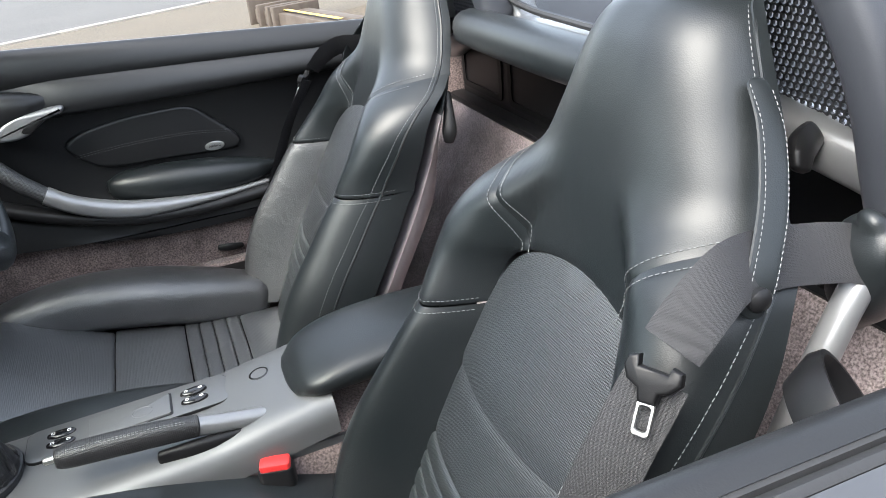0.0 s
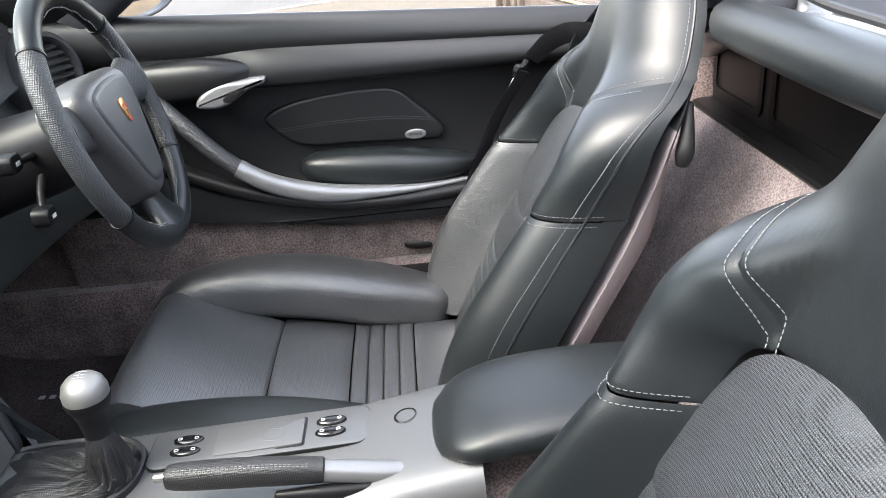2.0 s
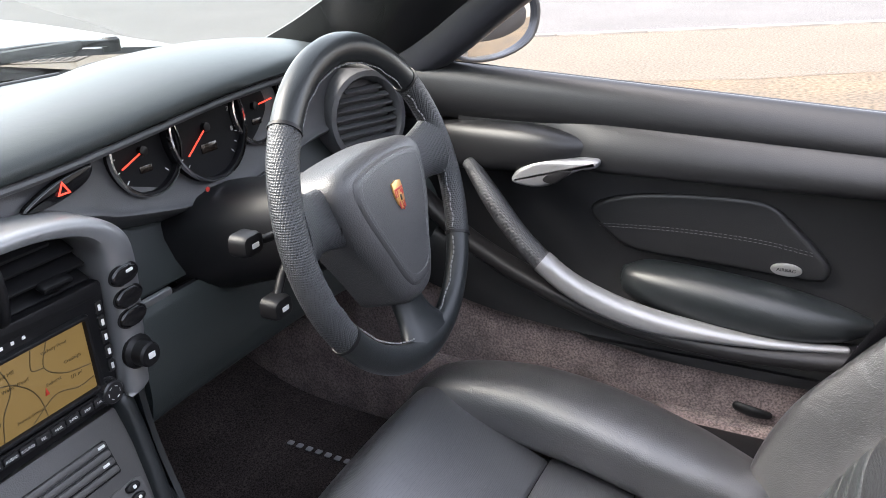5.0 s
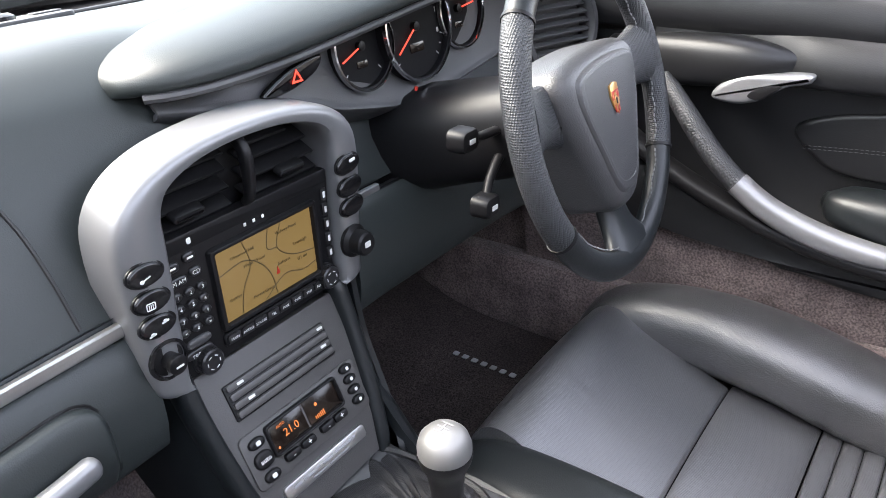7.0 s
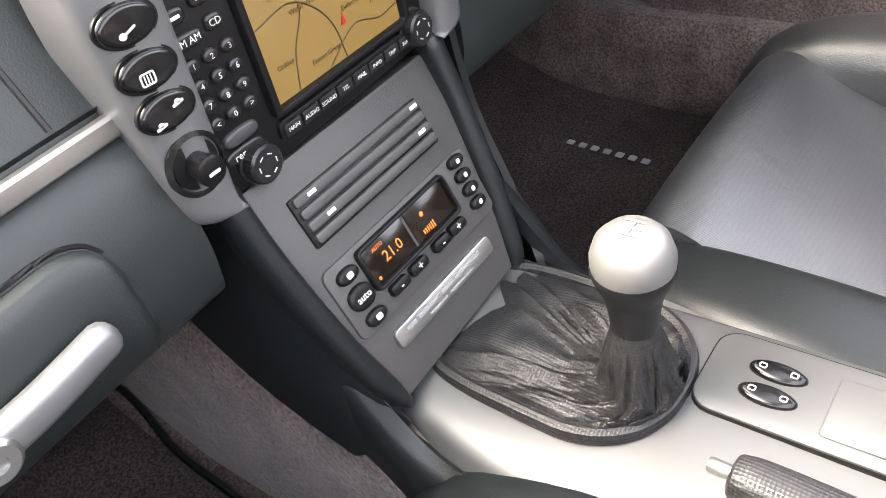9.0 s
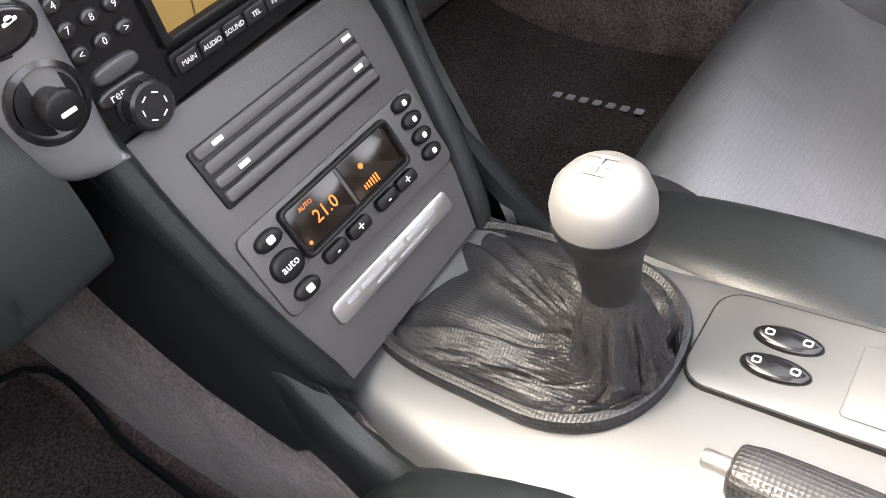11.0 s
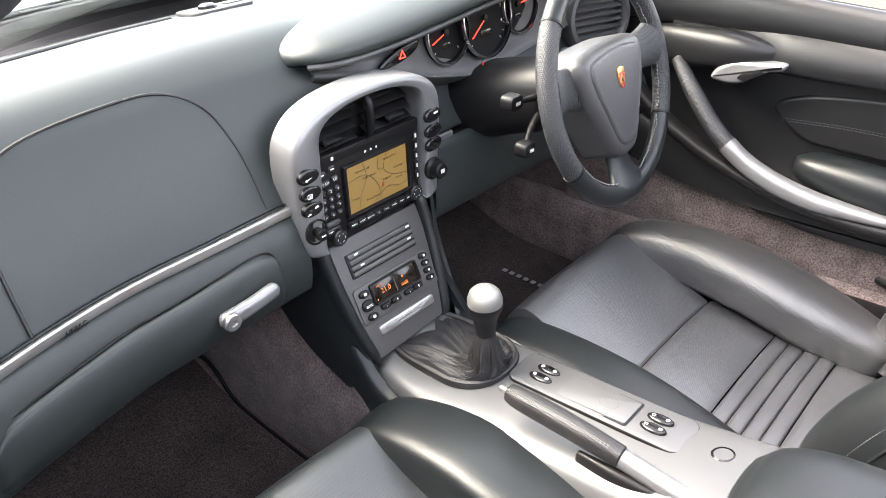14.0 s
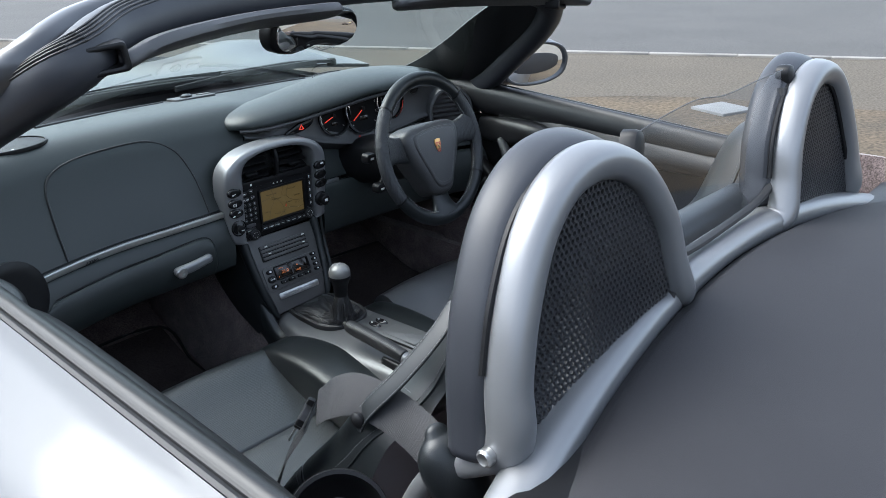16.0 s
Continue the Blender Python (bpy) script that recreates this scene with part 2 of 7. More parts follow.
def part(name, geo, mat, parent=None, label="", smooth=True, angle=40, raw=False):
    """Links (verts, faces) as one mesh, in world places, under a thing or a part."""
    verts, faces = geo
    if SETTLE[0]:
        verts = [SETTLE[0](v) for v in verts]
    me = bpy.data.meshes.new(name)
    me.from_pydata([tuple(v if raw else true(v)) for v in verts], [], faces)
    bm = bmesh.new()
    bm.from_mesh(me)
    bmesh.ops.recalc_face_normals(bm, faces=bm.faces)
    if smooth:
        for f in bm.faces:
            f.smooth = True
        lim = radians(angle)
        for e in bm.edges:
            if len(e.link_faces) == 2 and e.calc_face_angle(0) > lim:
                e.smooth = False
    bm.to_mesh(me)
    bm.free()
    me.materials.append(mat)
    ob = new(name, me)
    if parent:
        ob.parent = parent
        base = parent
        off = Vector((0, 0, 0))
        while base:
            off += base.location
            base = base.parent
        me.transform(Matrix.Translation(-off))
    if label:
        ob["label"] = label
    return ob


def join(*geos):
    vs, fs = [], []
    for v, f in geos:
        k = len(vs)
        vs += list(v)
        fs += [[i + k for i in q] for q in f]
    return vs, fs


def cr(p0, p1, p2, p3, t):
    return 0.5 * (2 * p1 + (p2 - p0) * t + (2 * p0 - 5 * p1 + 4 * p2 - p3) * t * t + (3 * p1 - p0 - 3 * p2 + p3) * t ** 3)


def spline(pts, n=8, closed=False):
    """Smooth curve through points (any tuple length), n steps between two."""
    a = [np.array(p, float) for p in pts]
    out = []
    k = len(a)
    if closed:
        for i in range(k):
            for j in range(n):
                out.append(cr(a[i - 1], a[i], a[(i + 1) % k], a[(i + 2) % k], j / n))
        return out
    ext = [2 * a[0] - a[1]] + a + [2 * a[-1] - a[-2]]
    for i in range(k - 1):
        for j in range(n):
            out.append(cr(ext[i], ext[i + 1], ext[i + 2], ext[i + 3], j / n))
    out.append(a[-1])
    return out


def patch(rows, nu=6, nv=6, thick=0.0, smooth_u=True):
    """A smooth sheet through a grid of points; rows run one way, their points the other. thick: pushed along the normals."""
    fine = [spline(r, nv) for r in rows]
    cols = list(zip(*fine))
    cols = [spline(c, nu) if smooth_u else list(c) for c in cols]
    g = np.array(cols)                      # [v][u][3]
    a, b = g.shape[:2]
    verts = [Vector(p) for p in g.reshape(-1, 3)]
    faces = [[i * b + j, i * b + j + 1, (i + 1) * b + j + 1, (i + 1) * b + j] for i in range(a - 1) for j in range(b - 1)]
    if thick:
        du, dv = np.gradient(g, axis=1), np.gradient(g, axis=0)
        nn = np.cross(du, dv)
        nn /= np.maximum(np.linalg.norm(nn, axis=2, keepdims=True), 1e-9)
        k = a * b
        verts += [Vector(p) for p in (g + nn * thick).reshape(-1, 3)]
        back = [[q + k for q in reversed(f)] for f in faces]
        rim = [i * b for i in range(a)], [i * b + b - 1 for i in range(a)], list(range(b)), [(a - 1) * b + j for j in range(b)]
        side = [[e[i], e[i + 1], e[i + 1] + k, e[i] + k] for e in rim for i in range(len(e) - 1)]
        faces = faces + back + side
    return verts, faces


def ring_points(n, e):
    out = []
    for i in range(n):
        t = 2 * math.pi * i / n
        c, s = math.cos(t), math.sin(t)
        out.append((math.copysign(abs(c) ** (2 / e), c), math.copysign(abs(s) ** (2 / e), s)))
    return out


def sweep(path, side=(1, 0, 0), n=14, e=2.0, steps=6, cap=True, round_end=0.0):
    """A bar along points (x, y, z, a, b): half width a along side, half height b across it, with a superellipse section."""
    pts = spline(path, steps) if steps else [np.array(p, float) for p in path]
    pos = [Vector(p[:3]) for p in pts]
    ring = ring_points(n, e)
    verts, faces = [], []
    k = len(pos)
    side = Vector(side)
    frames = []
    for i in range(k):
        t = (pos[min(i + 1, k - 1)] - pos[max(i - 1, 0)]).normalized()
        s = (side - t * side.dot(t))
        s = s.normalized() if s.length > 1e-4 else t.orthogonal().normalized()
        frames.append((t, s, t.cross(s)))
    rows = [(pos[i], *frames[i], pts[i][3], pts[i][4]) for i in range(k)]
    if round_end:
        for which in (0, -1):
            p, t, s, u, a, b = rows[which]
            sgn = -1 if which == 0 else 1
            extra = [(p + t * sgn * round_end * math.sin(q), t, s, u, a * math.cos(q), b * math.cos(q)) for q in (0.5, 0.95, 1.3, 1.5)]
            rows = (list(reversed(extra)) + rows) if which == 0 else rows + extra
    for p, t, s, u, a, b in rows:
        verts += [p + s * (c * a) + u * (q * b) for c, q in ring]
    k = len(rows)
    for i in range(k - 1):
        for j in range(n):
            faces.append([i * n + j, i * n + (j + 1) % n, (i + 1) * n + (j + 1) % n, (i + 1) * n + j])
    if cap:
        faces += [list(reversed(range(n))), [(k - 1) * n + j for j in range(n)]]
    return verts, faces


def along(path, theta, side=(1, 0, 0), e=2.0, grow=1.01, steps=6):
    """Points that run along a swept bar's surface at one angle of its section."""
    pts = spline(path, steps)
    pos = [Vector(p[:3]) for p in pts]
    c, q = math.cos(radians(theta)), math.sin(radians(theta))
    c, q = math.copysign(abs(c) ** (2 / e), c), math.copysign(abs(q) ** (2 / e), q)
    out = []
    for i, p in enumerate(pos):
        t = (pos[min(i + 1, len(pos) - 1)] - pos[max(i - 1, 0)]).normalized()
        s = (Vector(side) - t * Vector(side).dot(t)).normalized()
        out.append(p + s * (c * pts[i][3] * grow) + t.cross(s) * (q * pts[i][4] * grow))
    return out


def tube(path, r, n=10, steps=6, **kw):
    return sweep([(*p, r, r) for p in path], n=n, steps=steps, **kw)


def loop_bar(path, side=(0, 1, 0), n=12, e=2.0, steps=6):
    """A closed bar along points (x, y, z, a, b)."""
    pts = spline(path, steps, True)
    pos = [Vector(p[:3]) for p in pts]
    ring, k = ring_points(n, e), len(pts)
    verts, faces = [], []
    for i in range(k):
        t = (pos[(i + 1) % k] - pos[i - 1]).normalized()
        s = Vector(side) - t * Vector(side).dot(t)
        s.normalize()
        u = t.cross(s)
        verts += [pos[i] + s * (c * pts[i][3]) + u * (q * pts[i][4]) for c, q in ring]
        faces += [[i * n + j, i * n + (j + 1) % n, ((i + 1) % k) * n + (j + 1) % n, ((i + 1) % k) * n + j] for j in range(n)]
    return verts, faces


def slab(outline, m, thick, bevel=0.002, seg=2, curve=0):
    """A plate from a closed outline (u, v) in the plane of m, its face at +thick along m's z, with a rounded rim."""
    if curve:
        outline = [tuple(p) for p in spline(outline, curve, True)]
    o = np.array(outline, float)
    area = sum(o[i - 1][0] * o[i][1] - o[i][0] * o[i - 1][1] for i in range(len(o)))
    if area < 0:
        o = o[::-1]
    d = np.roll(o, -1, 0) - np.roll(o, 1, 0)
    d /= np.maximum(np.linalg.norm(d, axis=1, keepdims=True), 1e-9)
    inn = np.stack([-d[:, 1], d[:, 0]], 1)
    k = len(o)
    layers = [(0, 0.0)] + [(bevel * (1 - math.cos(a)), thick - bevel + bevel * math.sin(a)) for a in [math.pi / 2 * i / seg for i in range(seg + 1)]]
    verts = [m @ Vector((*(o[i] + inn[i] * s), z)) for s, z in layers for i in range(k)]
    faces = [[l * k + i, l * k + (i + 1) % k, (l + 1) * k + (i + 1) % k, (l + 1) * k + i] for l in range(len(layers) - 1) for i in range(k)]
    faces += [list(reversed(range(k))), [(len(layers) - 1) * k + i for i in range(k)]]
    return verts, faces


def rect(w, h, r=0.003, n=4, cx=0.0, cy=0.0):
    out = []
    r = min(r, w / 2 - 1e-5, h / 2 - 1e-5)
    for sx, sy, a0 in ((1, 1, 0), (-1, 1, 90), (-1, -1, 180), (1, -1, 270)):
        for i in range(n + 1):
            a = radians(a0 + 90 * i / n)
            out.append((cx + sx * (w / 2 - r) + r * math.cos(a), cy + sy * (h / 2 - r) + r * math.sin(a)))
    return out


def oval(w, h, n=24, e=2.0, cx=0.0, cy=0.0):
    return [(cx + a * w / 2, cy + b * h / 2) for a, b in ring_points(n, e)]


def ring_plate(outer, inner, m, thick, crown=0.0, seg=6):
    """A frame between two outlines of the same count, with a bulged face."""
    k = len(outer)
    o, i_ = np.array(outer), np.array(inner)
    prof = [(0, 0.0)] + [(q / seg, thick + crown * math.sin(math.pi * q / seg) - (0.35 * thick if q in (0, seg) else 0)) for q in range(seg + 1)] + [(1, 0.0)]
    verts = [m @ Vector((*(o[j] * (1 - s) + i_[j] * s), z)) for s, z in prof for j in range(k)]
    L = len(prof)
    faces = [[l * k + j, l * k + (j + 1) % k, ((l + 1) % L) * k + (j + 1) % k, ((l + 1) % L) * k + j] for l in range(L) for j in range(k)]
    return verts, faces


def lathe(profile, m, n=28, cap=True):
    """A turned piece from (radius, height) pairs."""
    verts = [m @ Vector((r * math.cos(2 * math.pi * i / n), r * math.sin(2 * math.pi * i / n), z)) for r, z in profile for i in range(n)]
    k = len(profile)
    faces = [[a * n + i, a * n + (i + 1) % n, (a + 1) * n + (i + 1) % n, (a + 1) * n + i] for a in range(k - 1) for i in range(n)]
    if cap:
        faces += [list(reversed(range(n))), [(k - 1) * n + i for i in range(n)]]
    return verts, faces


def block(w, d, h, m, bevel=0.003):
    return slab(rect(w, d, bevel * 1.5, 3), m, h, bevel)


def frame_at(o, x, y):
    """A matrix with its origin at o, u along x and v along y (squared up)."""
    x = Vector(x).normalized()
    z = x.cross(Vector(y)).normalized()
    y = z.cross(x)
    return Matrix(((x[0], y[0], z[0], o[0]), (x[1], y[1], z[1], o[1]), (x[2], y[2], z[2], o[2]), (0, 0, 0, 1)))


def dashes(path, length=0.0055, gap=0.0028, r=0.0008, lift=(0, 0, 0), steps=10):
    """A row of stitches along a curve."""
    pts = [Vector(p[:3]) + Vector(lift) for p in spline(path, steps)]
    out, run, k = [], 0.0, 0
    pos = pts[0]
    marks = [0.0]
    for i in range(1, len(pts)):
        marks.append(marks[-1] + (pts[i] - pts[i - 1]).length)

    def at(d):
        for i in range(1, len(pts)):
            if d <= marks[i]:
                q = (d - marks[i - 1]) / max(marks[i] - marks[i - 1], 1e-9)
                return pts[i - 1].lerp(pts[i], q)
        return pts[-1]
    d = 0.0
    while d + length < marks[-1]:
        a, b = at(d), at(d + length)
        out.append(sweep([(*a, r * .5, r * .5), (*a.lerp(b, .2), r, r), (*a.lerp(b, .8), r, r), (*b, r * .5, r * .5)], n=5, steps=0))
        d += length + gap
    return join(*out) if out else ([], [])


def lettering(text, m, size, depth=0.0004, align="CENTER"):
    """Raised letters of the built-in font in the plane of m."""
    cu = bpy.data.curves.new("letters", "FONT")
    cu.body, cu.size, cu.extrude, cu.align_x, cu.align_y, cu.resolution_u = text, size, depth, align, "CENTER", 2
    tmp = bpy.data.objects.new("letters", cu)
    me = bpy.data.meshes.new_from_object(tmp)
    geo = [m @ v.co for v in me.vertices], [list(p.vertices) for p in me.polygons]
    bpy.data.objects.remove(tmp)
    bpy.data.curves.remove(cu)
    bpy.data.meshes.remove(me)
    return geo


def curve(xs, ys):
    """A smooth function through given points, flat beyond them."""
    k = len(xs)
    m = []
    for i in range(k):
        a, b = max(i - 1, 0), min(i + 1, k - 1)
        m.append((ys[b] - ys[a]) / (xs[b] - xs[a]))

    def f(x):
        if x <= xs[0]:
            return ys[0]
        if x >= xs[-1]:
            return ys[-1]
        i = 0
        while xs[i + 1] < x:
            i += 1
        h = xs[i + 1] - xs[i]
        t = (x - xs[i]) / h
        return (1 + 2 * t) * (1 - t) ** 2 * ys[i] + t * (1 - t) ** 2 * h * m[i] + t * t * (3 - 2 * t) * ys[i + 1] + t * t * (t - 1) * h * m[i + 1]
    return f


UP, RIGHT = V(0, 0, 1), V(1, 0, 0)
# ---------------------------------------------------------------- ground and street
ROAD_N, ROAD_D = V(0.88, 0.475, 0), V(0.475, -0.88, 0)     # across and along the street


def street_point(s, d, z=0.0):
    return ROAD_N * (s * 1.07) + ROAD_D * (d * 1.07) + V(0, 0, z)


GRAVEL = material("sandy_gravel", (0.100, 0.077, 0.052), 0.95, grain=1.0, size=60, blotch=0.9, blotch_size=1.6, second=(0.068, 0.057, 0.044), spec=0.2, fleck=0.35)
APRON = material("worn_apron_asphalt", (0.080, 0.068, 0.053), 0.9, grain=1.0, size=90, blotch=0.8, blotch_size=1.2, second=(0.090, 0.076, 0.058), spec=0.25, fleck=0.3)
ASPHALT = material("grey_road_asphalt", (0.068, 0.066, 0.064), 0.9, grain=1.0, size=120, blotch=0.6, blotch_size=0.8, second=(0.085, 0.082, 0.079), spec=0.25, fleck=0.25)
KERB = material("pale_kerb_concrete", (0.24, 0.225, 0.20), 0.9, grain=0.8, size=80, blotch=0.8, blotch_size=5, second=(0.16, 0.15, 0.14))
RUST = material("rusty_steel", (0.055, 0.041, 0.032), 0.75, grain=0.8, size=60, blotch=0.9, blotch_size=9, second=(0.085, 0.070, 0.055), metal=0.2)
YELLOW = material("faded_yellow_paint", (0.5, 0.36, 0.08), 0.6, grain=0.4, size=60, blotch=0.7, blotch_size=10)
PAVER = material("pale_cover_slab", (0.22, 0.22, 0.21), 0.7, grain=0.4, size=80, blotch=0.5, blotch_size=9, second=(0.16, 0.16, 0.15))


def strip(s0, s1, d0, d1, z, ns=2, nd=8):
    vs = [street_point(s0 + (s1 - s0) * i / ns, d0 + (d1 - d0) * j / nd, z) for i in range(ns + 1) for j in range(nd + 1)]
    fs = [[i * (nd + 1) + j, i * (nd + 1) + j + 1, (i + 1) * (nd + 1) + j + 1, (i + 1) * (nd + 1) + j] for i in range(ns) for j in range(nd)]
    return vs, fs


def wavy_strip(s0, s1, d0, d1, z, wave, nd=160):
    vs = []
    for j in range(nd + 1):
        d = d0 + (d1 - d0) * j / nd
        a = wave * noise.noise(V(d * 0.55, s0, 0)) + 0.4 * wave * noise.noise(V(d * 2.1, s0, 3))
        vs += [street_point(s0 + a, d, z), street_point(s1, d, z)]
    return vs, [[2 * j, 2 * j + 2, 2 * j + 3, 2 * j + 1] for j in range(nd)]


tagged(part("ground", strip(-400, 400, -400, 400, 0.0, 8, 8), GRAVEL, raw=True), "sandy beige gravel forecourt under and beside the car", "ground", kind="structure")
tagged(part("pavement", wavy_strip(5.0, 7.45, -40, 60, 0.002, 0.5), APRON, raw=True), "worn grey asphalt apron along the road edge", "pavement", kind="structure")
tagged(part("road", strip(7.62, 16, -60, 80, 0.004), ASPHALT, raw=True), "grey asphalt road beyond the kerb", "road", kind="structure")
kerb = empty("kerb", street_point(7.53, 0), raw=True)
tagged(kerb, "line of pale flush concrete edging stones at the road", "kerb", kind="structure")
for j in range(44):
    d = -20 + j * 0.92
    part("edging_stone", slab(rect(0.13, 0.977, 0.004, 2), frame_at(street_point(7.53, d), ROAD_N, ROAD_D * -1) @ pose(0, 0, -0.05), 0.068 + 0.006 * random.random(), 0.008), KERB, kerb, raw=True)
grate = empty("drain_grate", street_point(7.25, -3.4), raw=True)
tagged(grate, "dark cast-iron road drain grate beside the kerb", "drain grate")
gm = frame_at(street_point(7.25, -3.4), ROAD_D, ROAD_N)
part("frame", ring_plate(rect(0.80, 0.52, .01, 2), rect(0.72, 0.44, .01, 2), gm, 0.018), RUST, grate, raw=True)
for i in range(9):
    part("bar", block(0.035, 0.45, 0.014, gm @ pose(-0.32 + i * 0.08, 0, 0.002), 0.003), RUST, grate, raw=True)
cover = part("cover_slab", slab(rect(0.36, 0.34, .01, 2), frame_at(V(5.08, 1.25, 0), (0.9, -0.3, 0), (0.3, 0.9, 0)), 0.022, 0.005), PAVER, raw=True)
tagged(cover, "pale square cover slab lying on the gravel", "paving slab")

# unseen rendered walls, added behind and beside the car to block low sky
RENDER_COAT = material("added_wall_render", (0.20, 0.19, 0.175), 0.9, grain=0.6, size=60, blotch=0.6, blotch_size=0.7, second=(0.15, 0.142, 0.13), spec=0.2)
for wname, wsize, wat in (("added_wall_west", (0.25, 18.0, 2.5), (-4.3, 1.5, 0)), ("added_wall_south", (13.0, 0.25, 2.5), (2.3, -6.2, 0))):
    tagged(part(wname, block(*wsize, pose(*wat), 0.02), RENDER_COAT, raw=True), "unseen plain pale wall, added to block the low sky", "wall", kind="structure")

# steel beams lying beside the road
beams = empty("steel_beams", (6.4, -1.7, 0), raw=True)
tagged(beams, "rusty steel box beams with clamps, lying on the gravel", "steel beam")
b0, b1 = V(7.26, -1.46, 0), V(5.47, -1.90, 0)
bd = (b1 - b0).normalized()
bn = V(-bd.y, bd.x, 0)
for off, mat in ((0.0, RUST), (0.21, RUST)):
    c = (b0 + b1) / 2 + bn * off
    part("beam", block(1.70, 0.125, 0.13, frame_at(c - bd * 0.08 + V(0, 0, 0.02), bd, bn), 0.012), mat, beams, raw=True)
part("painted_stripe", block(1.5, 0.05, 0.004, frame_at((b0 + b1) / 2 + bn * 0.02 + V(0, 0, 0.17), bd, bn), 0.001), YELLOW, beams, "faded yellow paint stripe", raw=True)
for q in (0.10, 0.32, 0.45):
    c = b0 + bd * (0.1 + q) + bn * 0.13
    part("clamp", block(0.06, 0.50, 0.21, frame_at(c, bd, bn), 0.015), RUST, beams, raw=True)
part("end_flange", block(0.035, 0.5, 0.26, frame_at(b0 + bn * 0.13 - bd * 0.02, bd, bn), 0.008), RUST, beams, raw=True)
part("upright", block(0.11, 0.11, 1.3, frame_at(b0 + bd * 0.3 + bn * 0.40, bd, bn), 0.01), GREY_PLASTIC, beams, "grey painted steel upright", raw=True)

# ---------------------------------------------------------------- car body
# One car: the shell, doors and glazing hang together under it.
car = empty("convertible_car", (0, 0, 0))
tagged(car, "silver two-seat convertible car with its roof folded away", "car")
LIP = 0.868                         # height of the door tops
Y_A, Y_B = 0.30, -0.72             # front and rear ends of a door


def side_profile(y):
    """Half width and heights of the outer skin at y."""
    w = 0.86 - 0.035 * ((y - 0.2) / 1.9) ** 2 - 0.20 * (max(0.0, abs(y) - 1.40) / 0.6) ** 2
    hip = 0.02 * math.exp(-((y + 1.35) / 0.4) ** 2) + 0.02 * math.exp(-((y - 1.35) / 0.4) ** 2)
    top = LIP + (-0.02 * (y - 0.3) ** 2 * 0.6 if y > 0.3 else 0) - (0.03 * (y + 0.9) ** 2 if y < -0.9 else 0)
    inner = 0.671 - 0.17 * (max(0.0, abs(y) - 1.40) / 0.6) ** 2
    return [(inner, top - 0.004), (inner + 0.040, top - 0.018), (w - 0.060, top - 0.075), (w + hip, top - 0.22), (w + hip, 0.42), (w - 0.04, 0.24)]


def skin(y0, y1, sign, n=7):
    rows = []
    for i in range(n):
        y = y0 + (y1 - y0) * i / (n - 1)
        rows.append([(sign * x, y, z) for x, z in side_profile(y)])
    return patch(rows, 4, 4, 0.012 * sign)


for sgn in (-1, 1):
    part("front_wing", skin(Y_A + 0.30, 1.88, sgn), PAINT, car, "metallic silver wing")
    part("scuttle_side", skin(Y_A + 0.004, Y_A + 0.296, sgn, 4), PAINT, car)
    part("rear_wing", skin(-1.98, Y_B - 0.006, sgn), PAINT, car, "metallic silver wing")
part("bonnet", patch([[(x, 0.66, 0.945 - 0.10 * x * x), (x, 0.80, 0.943 - 0.08 * x * x + 0.3 * h), (x, 1.05, 0.925 - 0.06 * x * x + 0.8 * h), (x, 1.30, 0.885 - 0.06 * x * x + h), (x, 1.60, 0.79 - 0.06 * x * x + 0.8 * h), (x, 1.95 - 0.25 * x * x, 0.62 - 0.1 * x * x)] for x, h in ((-0.70, 0.012), (-0.64, 0.046), (-0.56, 0.054), (-0.45, 0.028), (-0.3, 0.004), (0, 0.0), (0.3, 0.004), (0.45, 0.028), (0.56, 0.054), (0.64, 0.046), (0.70, 0.012))], 4, 5, 0.01), PAINT, car, "metallic silver bonnet with raised wing crowns")
part("nose", patch([[(x, 1.93 - 0.25 * x * x, 0.62 - 0.1 * x * x), (x, 2.1 - 0.3 * x * x, 0.45), (x, 2.05 - 0.3 * x * x, 0.25)] for x in (-0.80, -0.45, 0, 0.45, 0.80)], 4, 4, 0.01), PAINT, car)
part("tail", patch([[(x, -1.75 + 0.1 * x * x, 0.80 - 0.02 * x * x), (x, -2.12 + 0.25 * x * x, 0.70), (x, -2.2 + 0.3 * x * x, 0.45), (x, -2.1 + 0.3 * x * x, 0.25)] for x in (-0.80, -0.45, 0, 0.45, 0.80)], 4, 4, 0.01), PAINT, car)
part("firewall", block(1.34, 0.03, 0.56, pose(0, 0.72, 0.28), 0.006), BLACK, car)
part("scuttle_panel", patch([[(x, 0.70, 0.918 - 0.14 * x * x), (x, 0.62 - 0.30 * x * x, 0.915), (x, 0.56 - 0.30 * x * x, 0.90)] for x in (-0.68, -0.4, 0, 0.4, 0.68)], 4, 4, 0.01), BLACK, car, "black scuttle panel")
part("underbody", block(1.5, 3.9, 0.06, pose(0, -0.05, 0.16), 0.02), BLACK, car)
for sx in (-1, 1):
    for wy in (1.28, -1.15):
        wm = frame_at(V(sx * 0.77, wy, 0.31), (0, 1, 0), (0, 0, 1)) if sx > 0 else frame_at(V(sx * 0.77, wy, 0.31), (0, -1, 0), (0, 0, 1))
        wheel = part("road_wheel", lathe([(0.08, 0.02), (0.20, 0.0), (0.225, 0.07), (0.225, 0.075), (0.19, 0.03), (0.06, 0.045)], wm), BRUSHED, car, "silver alloy road wheel")
        part("tyre", lathe([(0.22, -0.10), (0.29, -0.10), (0.31, -0.07), (0.31, 0.05), (0.295, 0.085), (0.225, 0.08)], wm, 36), RUBBER, wheel)

